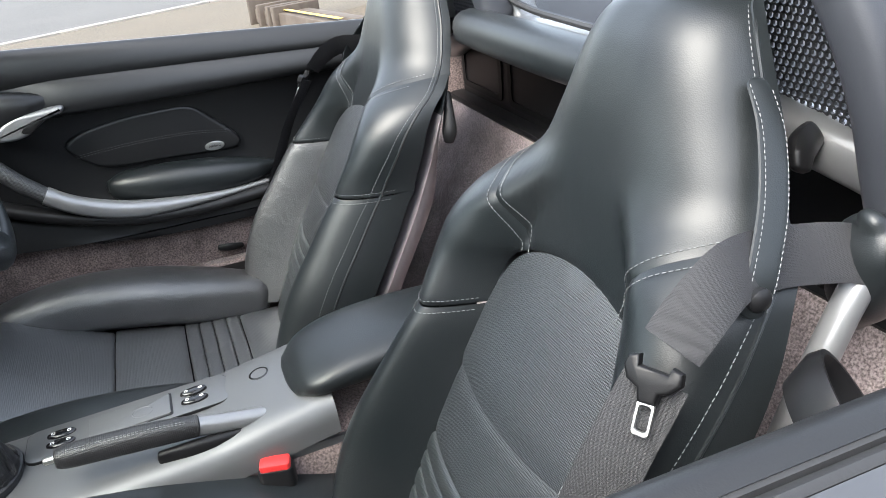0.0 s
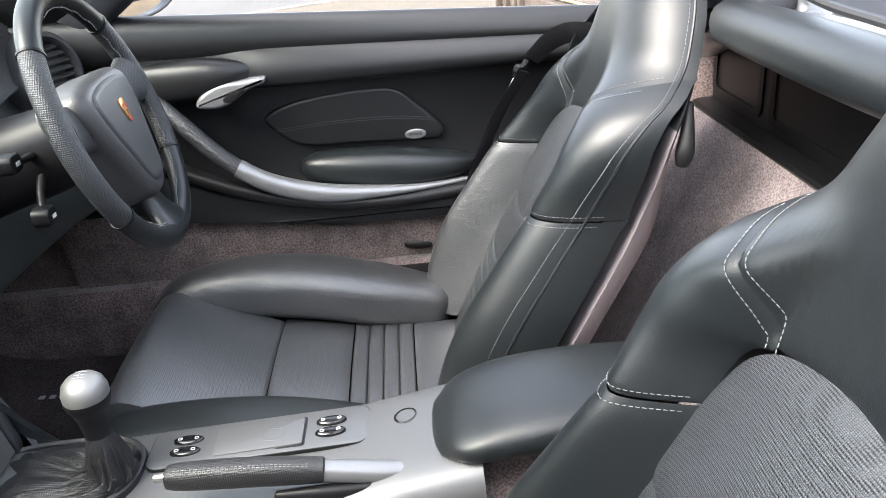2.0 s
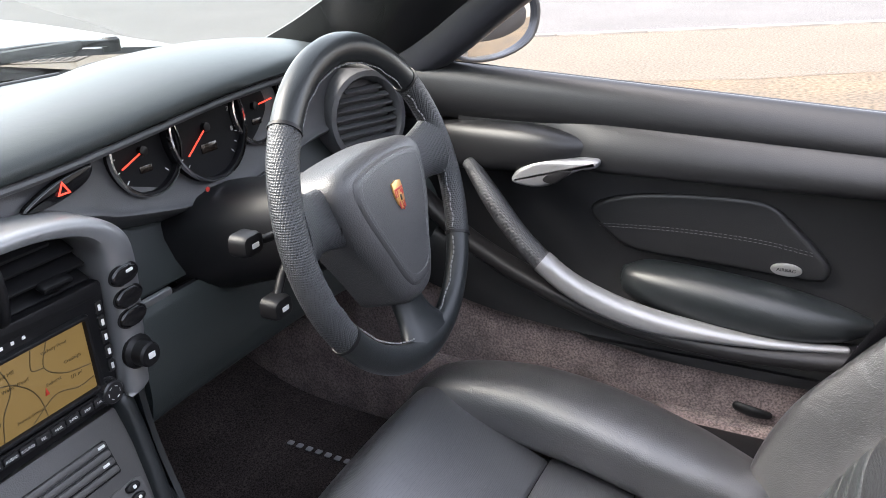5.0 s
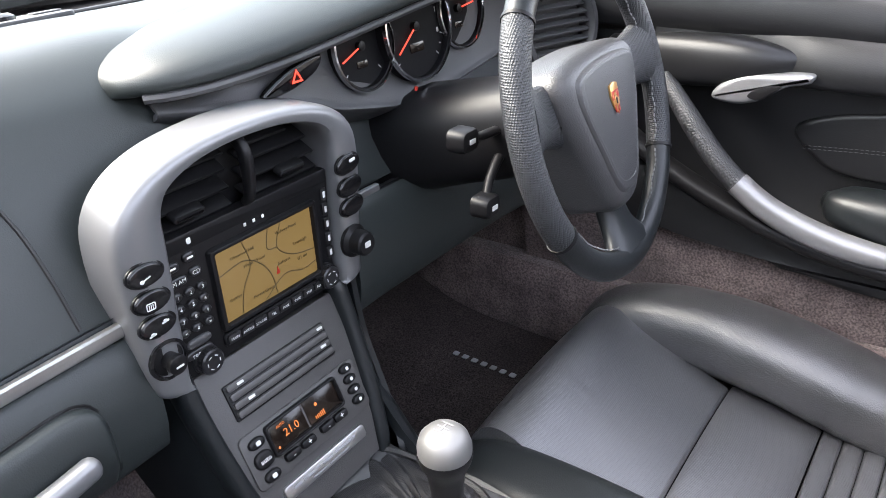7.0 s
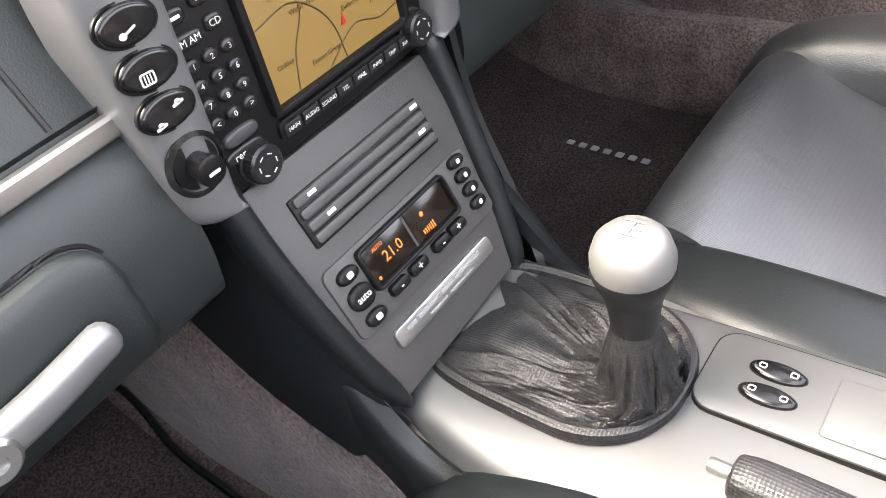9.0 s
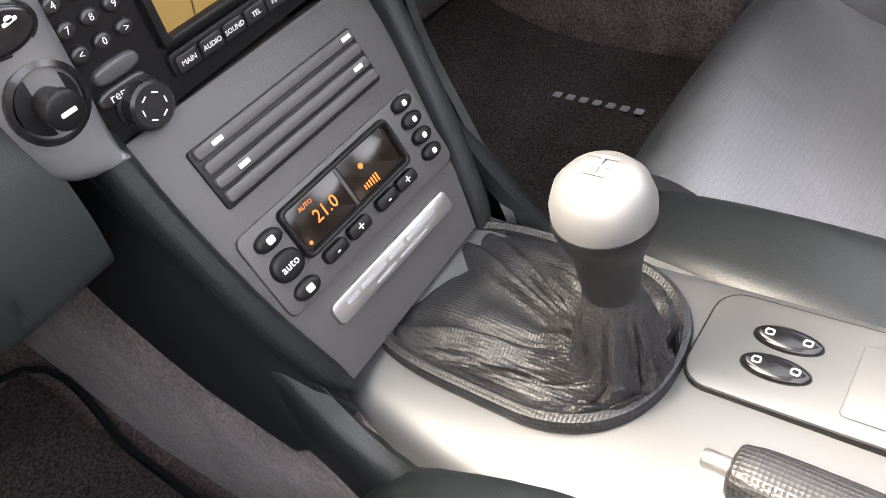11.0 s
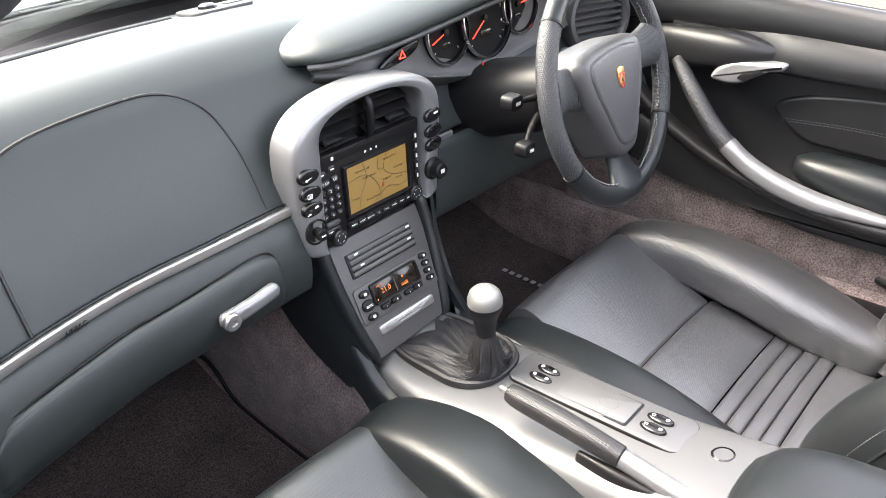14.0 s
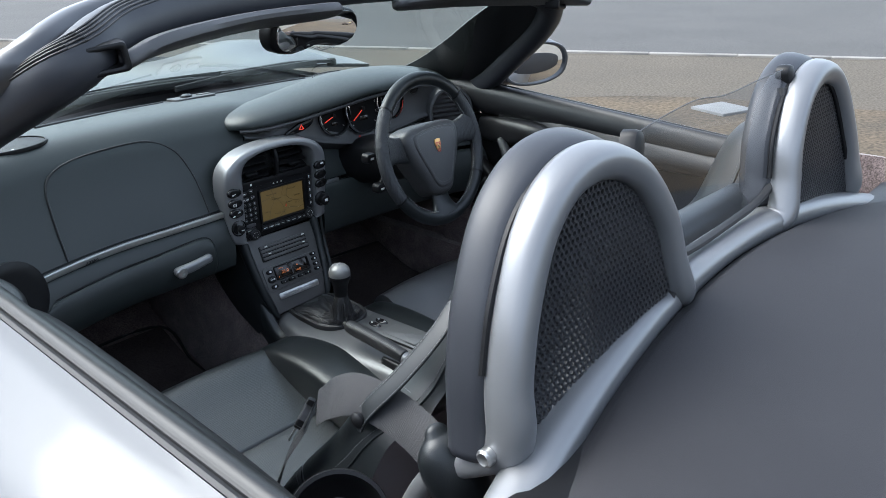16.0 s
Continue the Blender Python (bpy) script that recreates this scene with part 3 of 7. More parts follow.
# folded-roof cover behind the seats
part("roof_cover", patch([[(x, -0.772 - 0.24 * x * x, 0.872 - 0.17 * x * x), (x, -0.783 - 0.24 * x * x, 0.885 - 0.17 * x * x), (x, -0.83 - 0.22 * x * x, 0.893 - 0.14 * x * x), (x, -1.10, 0.893 - 0.07 * x * x), (x, -1.45, 0.86 - 0.07 * x * x), (x, -1.78, 0.79 - 0.05 * x * x)] for x in (-0.69, -0.55, -0.3, 0, 0.3, 0.55, 0.69)], 5, 5, 0.015), FABRIC, car, "taut black cloth roof cover")
part("cover_seal", sweep([(x, -0.770 - 0.24 * x * x, 0.874 - 0.17 * x * x, 0.006, 0.006) for x in (-0.66, -0.4, -0.15, 0.15, 0.4, 0.66)], n=8), RUBBER, car)
for sgn in (-1, 1):
    part("hem_seam", dashes([(sgn * x, y, 0.894 - 0.14 * x * x) for x, y in ((0.475, -0.875), (0.46, -0.95), (0.45, -1.05), (0.45, -1.2))], 0.004, 0.003, 0.0006), BLACK, car)

# cabin tub
part("cabin_floor", block(1.24, 0.9, 0.03, pose(0, 0.0, 0.27), 0.005), CARPET, car)
part("toe_board", block(1.24, 0.62, 0.03, pose(0, 0.70, 0.41, 26, 0, 0), 0.005), CARPET, car)
part("rear_floor", block(1.24, 0.5, 0.03, pose(0, -0.72, 0.274), 0.005), CARPET, car)
for sgn in (-1, 1):
    part("sill", sweep([(sgn * 0.645, y, 0.37, 0.035, 0.075) for y in (0.75, 0.2, -0.3, -0.80)], n=16, e=5), CARPET, car, "carpeted door sill")
    part("kick_panel", slab([(0.28, 0.28), (0.95, 0.28), (0.95, 0.85), (0.40, 0.85), (0.28, 0.60)], frame_at(V(sgn * 0.655, 0, 0), (0, 1, 0), (0, 0, 1)), 0.012, 0.003), CARPET, car)
    part("rear_side_trim", patch([[(sgn * 0.66, -0.70, 0.30), (sgn * 0.665, -0.70, 0.60), (sgn * 0.69, -0.72, 0.87)], [(sgn * 0.60, -0.80, 0.30), (sgn * 0.63, -0.80, 0.60), (sgn * 0.68, -0.82, 0.87)], [(sgn * 0.50, -0.95, 0.30), (sgn * 0.55, -0.95, 0.60), (sgn * 0.62, -0.90, 0.86)]], 4, 4, 0.02), CARPET, car)
# takes the lighter carpet, so the sunlight on it is painted in
part("bulkhead", patch([[(x, -0.56, 0.29), (x, -0.67, 0.46), (x, -0.735, 0.57), (x, -0.812, 0.690)] for x in (-0.62, -0.2, 0.2, 0.62)], 3, 5, 0.02), CARPET_SUN, car, "mauve-grey carpeted rear bulkhead, sunlight put into its colour")
part("storage_bin", block(1.20, 0.03, 0.165, pose(0, -0.855, 0.675), 0.006), BLACK, car, "black plastic rear storage bin")
part("bin_ledge", sweep([(x, -0.835, 0.838, 0.035, 0.014) for x in (-0.60, -0.3, 0, 0.3, 0.60)], side=(0, 1, 0), n=14, e=2.6), BLACK, car)
part("bin_foot", sweep([(x, -0.830, 0.692, 0.022, 0.008) for x in (-0.60, -0.3, 0, 0.3, 0.60)], side=(0, 1, 0), n=10, e=3), BLACK, car)
for x0, w in ((0.19, 0.38), (0.50, 0.17), (-0.22, 0.34), (-0.50, 0.17)):
    part("bin_opening", ring_plate(rect(w + 0.01, 0.100, .015), rect(w - 0.016, 0.078, .01), frame_at(V(x0, -0.838, 0.762), RIGHT, UP), 0.012, 0.002), BLACK, car)
    if abs(x0) < 0.4:
        lid = part("bin_lid", slab(rect(w - 0.02, 0.075, .01), frame_at(V(x0, -0.842, 0.762), RIGHT, UP), 0.010, 0.003), GREY_PLASTIC, car)
        part("latch", lathe([(0.009, 0), (0.009, 0.006), (0.006, 0.009)], frame_at(V(x0 - 0.02, -0.852, 0.768), RIGHT, UP) @ pose(0, 0, 0.002), 14), CHROME, lid)

for sgn in (-1, 1):
    dish = frame_at(V(sgn * 0.550, -0.634, 0.743), (0.8, 0.6 * sgn, 0), (-0.35 * sgn, 0.45, 0.8))
    part("side_tray", lathe([(0.022, -0.024), (0.036, -0.017), (0.045, -0.004), (0.048, 0.004), (0.052, 0.004), (0.053, -0.006), (0.043, -0.028)], dish, 32, False), BLACK, car, "black dished side tray")
    part("tray_base", lathe([(0.001, -0.023), (0.028, -0.023), (0.028, -0.028)], dish, 24), GREY_PLASTIC, car)
    part("bar_clip", sweep([(sgn * 0.375, -0.752, 0.872, 0.012, 0.006), (sgn * 0.382, -0.734, 0.866, 0.014, 0.008), (sgn * 0.390, -0.726, 0.852, 0.010, 0.006)], side=(0, 1, 0.4), n=12, e=2.4, round_end=0.004), BLACK, car, "black clip on the cross bar")

# ---------------------------------------------------------------- doors


def door(sgn, name):
    """A door: outer skin, belt seals, padded top, panel, insert, armrest, pull, release handle and carpet."""
    d = empty(name, (sgn * 0.68, -0.2, 0.45))
    rows_y = (Y_A, 0.12, -0.1, -0.32, -0.55, Y_B)

    def sheet(profile, mat, pname, label="", bow=0.0, ys=rows_y):
        rows = []
        for y in ys:
            q = (y + 0.2) / 0.5
            rows.append([(sgn * (x + bow * q * q), y, z) for x, z in profile])
        return part(pname, patch(rows, 4, 5, -0.008 * sgn), mat, d, label)
    def tip(v):
        """The driver's sill line falls towards the rear."""
        q = min(1.0, max(0.0, (v[2] - 0.79) / 0.07))
        return V(v[0], v[1], v[2] + q * (0.065 * (v[1] + 0.3) + 0.004 if sgn > 0 else -0.008))
    SETTLE[0] = tip
    part("outer_skin", skin(Y_A, Y_B, sgn), PAINT, d, "metallic silver outer skin")
    part("outer_seal", sweep([(sgn * 0.6655, y, LIP - 0.004, 0.0055, 0.008) for y in (Y_A + 0.1, 0, -0.4, Y_B)], n=8, e=3), RUBBER, d, "black rubber window seal")
    part("seal_strip", sweep([(sgn * 0.6570, y, LIP + 0.000, 0.0040, 0.006) for y in (Y_A + 0.1, 0, -0.4, Y_B)], n=8, e=3), RUBBER, d)
    sheet([(0.654, LIP + 0.000), (0.648, LIP + 0.003), (0.640, LIP - 0.004), (0.634, LIP - 0.016), (0.632, 0.838), (0.640, 0.828)], DOOR_SKIN, "top_pad", "padded black door top")
    rows = []
    for y, f in ((0.10, 0.15), (0.03, 0.2), (-0.03, 0.35), (-0.08, 0.75), (-0.13, 1.0), (-0.32, 1.0), (-0.55, 0.9), (Y_B, 0.7)):
        rows.append([(sgn * (0.642 - f * w * (0.55 if sgn > 0 else 1.0)), y, z) for w, z in ((-0.006, 0.833), (0.010, 0.831), (0.028, 0.824), (0.042, 0.813), (0.049, 0.801), (0.046, 0.793), (0.030, 0.788), (-0.006, 0.784))])
    part("waist_roll", patch(rows, 4, 5, -0.008 * sgn), DOOR_SKIN, d, "stitched black waist roll")
    SETTLE[0] = None
    sheet([(0.648, 0.83), (0.656, 0.78), (0.670, 0.70), (0.670, 0.62), (0.652, 0.56)], DOOR_SKIN, "inner_panel", "black moulded inner panel")
    sheet([(0.652, 0.57), (0.64, 0.552), (0.640, 0.50), (0.648, 0.44), (0.652, 0.40)], CARPET, "carpet_panel", "dark plum carpeted lower panel")
    part("stitching", dashes([(sgn * x, y, 0.8000 - (0.065 * 0.1 if sgn > 0 else 0.008) * 0.1) for x, y in ([(0.6145, -0.13), (0.6143, -0.3), (0.6168, -0.5), (0.622, -0.68)] if sgn > 0 else [(0.605, -0.08), (0.5925, -0.13), (0.5920, -0.3), (0.5965, -0.5), (0.605, -0.68)])], 0.004, 0.0022, 0.0006), THREAD, d)
    fm = frame_at(V(sgn * 0.667, 0, -0.015), (0, -1, 0) if sgn > 0 else (0, 1, 0), UP)
    k = 1 if sgn > 0 else -1
    # airbag insert
    ins = [(0.085, 0.735), (0.12, 0.757), (0.19, 0.770), (0.275, 0.774), (0.315, 0.768), (0.345, 0.742), (0.385, 0.700), (0.388, 0.680), (0.365, 0.672), (0.25, 0.677), (0.15, 0.682), (0.11, 0.704)]
    insert = part("padded_insert", slab([(k * a, b) for a, b in ins], fm, 0.017, 0.008, 4, 4), DOOR_SKIN, d, "padded leather insert")
    part("stitching", join(dashes([(sgn * 0.6492, -a, b - 0.015) for a, b in ((0.10, 0.716), (0.2, 0.722), (0.3, 0.721), (0.37, 0.712))], 0.004, 0.002, 0.0006), dashes([(sgn * 0.6492, -a, b - 0.019) for a, b in ((0.10, 0.716), (0.2, 0.722), (0.3, 0.721), (0.37, 0.712))], 0.004, 0.002, 0.0006)), DARK_THREAD, insert)
    bm_ = frame_at(V(sgn * 0.6510, -0.340, 0.671), (0, -1, 0) if sgn > 0 else (0, 1, 0), UP)
    badge = part("badge", slab(oval(0.037, 0.0175), bm_, 0.004, 0.0015), BRUSHED, d, "small oval silver badge")
    part("lettering", lettering("AIRBAG", bm_ @ pose(0, 0, 0.0042), 0.0065, 0.0002), BLACK, badge)
    # sweeping pocket and lower rail
    part("lower_rail", sweep([(sgn * 0.615, 0.17, 0.735, 0.016, 0.012), (sgn * 0.607, 0.08, 0.670, 0.018, 0.012), (sgn * 0.602, -0.03, 0.620, 0.02, 0.013), (sgn * 0.60, -0.16, 0.585, 0.024, 0.013), (sgn * 0.605, -0.30, 0.575, 0.026, 0.014), (sgn * 0.618, -0.46, 0.582, 0.024, 0.014), (sgn * 0.635, -0.64, 0.600, 0.016, 0.012)], n=16, e=2.4, round_end=0.01), BLACK, d, "black lower door rail")
    part("door_bin", patch([[(sgn * 0.650, y, zt), (sgn * 0.626, y, zt - 0.006), (sgn * 0.615, y, zt - 0.04), (sgn * 0.613, y, zb)] for y, zt, zb in ((0.20, 0.70, 0.60), (0.08, 0.645, 0.565), (-0.03, 0.605, 0.55), (-0.16, 0.58, 0.545), (-0.32, 0.572, 0.545), (-0.48, 0.578, 0.545), (-0.66, 0.59, 0.55))], 5, 4, 0.006 * sgn), DOOR_SKIN, d, "black door pocket")
    part("armrest", sweep([(sgn * 0.648, -0.140, 0.634, 0.010, 0.012), (sgn * 0.640, -0.165, 0.632, 0.032, 0.026), (sgn * 0.632, -0.24, 0.626, 0.038, 0.034), (sgn * 0.628, -0.33, 0.621, 0.038, 0.032), (sgn * 0.632, -0.40, 0.617, 0.030, 0.022), (sgn * 0.640, -0.44, 0.616, 0.012, 0.010)], side=(1, 0, 0), n=18, e=2.5, round_end=0.006), LEATHER, d, "padded black armrest")
    # handle pod
    part("handle_pod", sweep([(sgn * 0.640, 0.16, 0.795, 0.012, 0.03), (sgn * 0.632, 0.09, 0.800, 0.022, 0.034), (sgn * 0.624, 0.01, 0.806, 0.028, 0.033), (sgn * 0.622, -0.04, 0.809, 0.026, 0.026), (sgn * 0.630, -0.085, 0.812, 0.014, 0.012)], n=18, e=2.4, round_end=0.01), DOOR_SKIN, d, "black moulded handle pod")
    if sgn < 0:
        return d
    pull = part("pull_handle", sweep([(sgn * 0.610, 0.075, 0.782, 0.012, 0.010), (sgn * 0.595, 0.035, 0.738, 0.015, 0.014), (sgn * 0.588, -0.005, 0.693, 0.0155, 0.0148), (sgn * 0.586, -0.042, 0.659, 0.0155, 0.0148)], n=14, round_end=0.004), PERF_FINE, d, "perforated leather pull")
    part("pull_bar", sweep([(sgn * 0.586, -0.043, 0.658, 0.0155, 0.0150), (sgn * 0.584, -0.085, 0.632, 0.0160, 0.0160), (sgn * 0.584, -0.14, 0.611, 0.0165, 0.0165), (sgn * 0.586, -0.20, 0.599, 0.0165, 0.0150), (sgn * 0.592, -0.27, 0.594, 0.015, 0.010), (sgn * 0.600, -0.34, 0.592, 0.012, 0.0065), (sgn * 0.610, -0.42, 0.594, 0.006, 0.004)], n=16, e=2.4, round_end=0.004), SILVER_TRIM, pull, "satin silver pull bar")
    part("collar", sweep([(sgn * 0.5862, -0.0405, 0.6605, 0.0168, 0.0163), (sgn * 0.5858, -0.052, 0.6525, 0.0168, 0.0163)], n=14, steps=2), SILVER_TRIM, pull)
    hm = frame_at(V(sgn * 0.603, 0, 0), (0, -1, 0.0) if sgn > 0 else (0, 1, 0), UP)
    hp = [(-0.008, 0.764), (0.0, 0.781), (0.03, 0.797), (0.07, 0.801), (0.106, 0.804), (0.105, 0.793), (0.082, 0.787), (0.062, 0.775), (0.045, 0.764), (0.02, 0.759)]
    rel = part("release_handle", slab([(k * a, b) for a, b in hp], hm @ pose(0, 0, -0.012), 0.020, 0.007, 4, 4), SILVER_TRIM, d, "satin silver release handle")
    part("finger_recess", slab([(k * a, b) for a, b in ((0.036, 0.772), (0.05, 0.784), (0.075, 0.788), (0.062, 0.776), (0.05, 0.768))], hm @ pose(0, 0, 0.006), 0.0032, 0.001, 2, 4), BLACK, rel)
    part("end_trim", block(0.03, 0.02, 0.30, pose(sgn * 0.668, Y_B + 0.012, 0.58), 0.006), RUBBER, d)
    return d


tagged(door(1, "door_driver"), "closed driver door, black leather inside, silver pull and handle", "car door")
passenger_door = door(-1, "door_passenger")
tagged(passenger_door, "closed passenger door, silver outside with black rubber seals", "car door")
for sgn in (-1, 1):
    part("sill_lever", sweep([(sgn * 0.632, -0.305, 0.470, 0.004, 0.007), (sgn * 0.627, -0.325, 0.469, 0.004, 0.008), (sgn * 0.630, -0.345, 0.466, 0.004, 0.006)], n=10, round_end=0.006), BLACK, car, "black release lever")
    part("sill_plate", block(0.07, 0.42, 0.012, pose(sgn * 0.60, -0.20, 0.425), 0.004), BLACK, car)

# ---------------------------------------------------------------- roll-over hoops and wind deflector
def rake(z):
    """The hoops' plane leans back towards its foot."""
    return -0.770 + 0.179 * (z - 0.907)


for sgn, hx in ((-1, -0.318), (1, 0.341)):
    hoop = empty("rollover_hoop", (hx, -0.78, 0.86))
    tagged(hoop, "silver roll-over hoop with black padding and mesh infill", "roll hoop", group="roll hoops")

    def hp(dx, z):
        return (hx + (dx if sgn < 0 or dx > 0 else dx * 0.87) * -sgn, z)
    arch = [(-0.151, 0.865), (-0.142, 0.915), (-0.121, 0.972), (-0.083, 1.032), (-0.031, 1.066), (0.031, 1.071), (0.092, 1.045), (0.136, 0.990), (0.152, 0.935), (0.166, 0.897)]
    wide = [0.019, 0.019, 0.018, 0.018, 0.018, 0.018, 0.018, 0.017, 0.017, 0.018]
    leg = [(hp(-0.166, 0)[0], -0.600, 0.52, 0.0115, 0.0115), (hp(-0.166, 0)[0], -0.635, 0.66, 0.0115, 0.0115), (hp(-0.166, 0)[0], -0.668, 0.742, 0.0115, 0.0115), (hp(-0.163, 0)[0], -0.702, 0.800, 0.0115, 0.0115), (hp(-0.156, 0)[0], -0.752, 0.836, 0.014, 0.014)]
    part("hoop_frame", sweep(leg + [(hp(a, z)[0], rake(z), z, 0.021, w) for (a, z), w in zip(arch, wide)] + [(hp(0.186, 0)[0], -0.764, 0.884, 0.020, 0.014)], side=(0, 1, 0.18), n=18, e=2.5, steps=8), SILVER_TRIM, hoop, "satin silver hoop frame")
    part("padding", sweep([(hp(a * 0.99, z)[0], rake(z) + 0.039, z + 0.002, 0.025, 0.0215) for a, z in [(-0.155, 0.842)] + arch[:9] + [(0.158, 0.905)]], side=(0, 1, 0.18), n=20, e=2.9, steps=8, round_end=0.012), PAD_BLUE, hoop, "dark padded hoop front")
    part("pad_seam", sweep([(hp(a * 1.12, z)[0], rake(z) + 0.0165, z + 0.010, 0.0035, 0.003) for a, z in arch[1:9]], side=(0, 1, 0.18), n=6, steps=8), BLACK, hoop)
    mesh_line = [(-0.150, 0.856), (-0.140, 0.880), (-0.111, 0.942), (-0.058, 1.028), (-0.006, 1.058), (0.048, 1.058), (0.102, 1.031), (0.144, 0.975), (0.148, 0.900), (0.060, 0.884)]
    poly = [hp(a, z) for a, z in mesh_line]

    def inside(px, pz):
        c, k = False, len(poly)
        for i in range(k):
            (x1, z1), (x2, z2) = poly[i], poly[i - 1]
            if (z1 > pz) != (z2 > pz) and px < (x2 - x1) * (pz - z1) / (z2 - z1) + x1:
                c = not c
        return c
    vs, fs = [], []
    pitch = 0.0076
    row = 0
    z = 0.852
    while z < 1.07:
        x = hx - 0.20 + (pitch / 2 if row % 2 else 0)
        while x < hx + 0.20:
            if inside(x, z):
                base = len(vs)
                for yy in (-0.0015, -0.0045):
                    for rad in (0.00440, 0.0029):
                        for q in range(6):
                            a = radians(60 * q + 30)
                            vs.append(V(x + rad * math.cos(a), rake(z) + yy, z + rad * math.sin(a)))
                for q in range(6):
                    r = (q + 1) % 6
                    fs.append([base + q, base + r, base + 6 + r, base + 6 + q])
                    fs.append([base + 12 + q, base + 18 + q, base + 18 + r, base + 12 + r])
                    fs.append([base + 6 + q, base + 6 + r, base + 18 + r, base + 18 + q])
            x += pitch
        z += pitch * 0.866
        row += 1
    tagged(part("mesh_infill", (vs, fs), GLOSS_MESH, hoop, "black moulded honeycomb mesh", smooth=False), kind="stuff")
    part("mesh_rim", sweep([(x, rake(z_) - 0.003, z_, 0.007, 0.004) for x, z_ in poly], side=(0, 1, 0), n=8), BLACK, hoop)
    part("foot_boot", sweep([(hp(-0.163, 0)[0], -0.702, 0.844, 0.012, 0.008), (hp(-0.162, 0)[0], -0.709, 0.830, 0.027, 0.020), (hp(-0.154, 0)[0], -0.718, 0.802, 0.031, 0.027), (hp(-0.145, 0)[0], -0.724, 0.772, 0.027, 0.024), (hp(-0.138, 0)[0], -0.727, 0.748, 0.014, 0.013)], side=(1, 0.3 * sgn, 0), n=20, e=2.3, round_end=0.010), LEATHER, hoop, "black leather boot round the belt")
    part("boot_seam", dashes([(hp(-0.150, 0)[0], -0.738, 0.824), (hp(-0.146, 0)[0], -0.746, 0.800), (hp(-0.138, 0)[0], -0.750, 0.772)], 0.006, 0.004, 0.0007), BLACK, hoop)
    part("bolt", lathe([(0.0085, 0), (0.0085, 0.007), (0.006, 0.009), (0.003, 0.007)], frame_at(V(hp(-0.170, 0)[0], -0.770, 0.858), (0, 1, 0), (0, 0, 1)) @ pose(0, 0, 0, 0, 0 if sgn > 0 else 180), 16), BRUSHED, hoop)
cross = part("hoop_crossbar", sweep([(x, -0.752 - 0.22 * x * x, 0.8915 - 0.27 * x * x, 0.027, 0.016 + 0.02 * abs(x)) for x in (-0.60, -0.52, -0.43, -0.32, -0.2, -0.1, 0.0, 0.1, 0.2, 0.32, 0.43, 0.52, 0.60)], side=(0, 1, 0), n=16, e=2.7, steps=4), SILVER_TRIM, car, "silver cross bar joining the hoops")
part("bar_padding", sweep([(-0.165, -0.700, 0.893, 0.028, 0.026), (0.0, -0.698, 0.894, 0.030, 0.028), (0.205, -0.700, 0.893, 0.028, 0.026)], side=(0, 1, 0), n=16, e=2.4, round_end=0.02), LEATHER, car, "black padded bar")
deflector = empty("wind_deflector", (0.02, -0.735, 0.9))
tagged(deflector, "clear acrylic wind deflector between the roll-over hoops", "wind deflector")
dm = frame_at(V(0.0, rake(0) + 0.018, 0), RIGHT, V(0, 0.179, 1))


def on_pane(x, z, d=0.0):
    return tuple(dm @ V(x, z / 0.9844, d))


part("pane", patch([[on_pane(x, z0 + (z1 - z0) * k / 3) for k in range(4)] for x, z0, z1 in ((-0.192, 1.030, 1.073), (-0.160, 0.950, 1.077), (-0.110, 0.918, 1.082), (-0.034, 0.918, 1.086), (0.03, 0.918, 1.080), (0.08, 0.918, 1.080), (0.15, 0.925, 1.083), (0.195, 0.945, 1.085), (0.240, 1.030, 1.085))], 3, 3), CLEAR, deflector, "clear acrylic pane").visible_shadow = False
part("pane_edge", sweep([(*on_pane(x, z), 0.0007, 0.0007) for x, z in ((-0.192, 1.073), (-0.110, 1.082), (-0.034, 1.086), (0.03, 1.080), (0.08, 1.080), (0.15, 1.083), (0.240, 1.085))], n=6), SILVER, deflector)
part("pane_channel", sweep([(*on_pane(x, z, 0.001), 0.006, 0.005) for x, z in ((-0.186, 1.040), (-0.155, 0.955), (-0.125, 0.922), (-0.07, 0.915), (0.02, 0.916), (0.12, 0.920), (0.182, 0.935), (0.215, 0.985), (0.236, 1.060))], side=(0, 1, 0.18), n=8, steps=5), RUBBER, deflector, "black rubber pane channel")
for x, z in ((-0.190, 1.057), (0.262, 1.068)):
    part("clamp", block(0.028, 0.046, 0.020, frame_at(V(*on_pane(x, z)), (1, 0, -0.5 if x < 0 else 0.2), V(0, 0.179, 1)) @ pose(0, 0, -0.012), 0.008), BLACK, deflector, "black plastic clamp")

# ---------------------------------------------------------------- windscreen
screen_frame = empty("windscreen", (0, 0.2, 1.0))
tagged(screen_frame, "raked windscreen in a black-lined silver frame", "windscreen")
lining = [(-0.675, 0.32, 0.86), (-0.645, 0.16, 0.94), (-0.605, 0.0, 1.035), (-0.580, -0.145, 1.100), (-0.540, -0.212, 1.143), (-0.45, -0.158, 1.172), (-0.30, -0.11, 1.187), (0, -0.075, 1.193), (0.28, -0.11, 1.187), (0.39, -0.145, 1.172), (0.455, -0.165, 1.145), (0.525, -0.10, 1.085), (0.595, 0.03, 1.0), (0.652, 0.16, 0.918), (0.70, 0.32, 0.845)]
part("frame_lining", sweep([(*p, 0.031, 0.027) for p in lining], side=(0, 0.3, 1), n=16, e=2.3), PAD_BLUE, screen_frame, "black lined header rail and pillars")
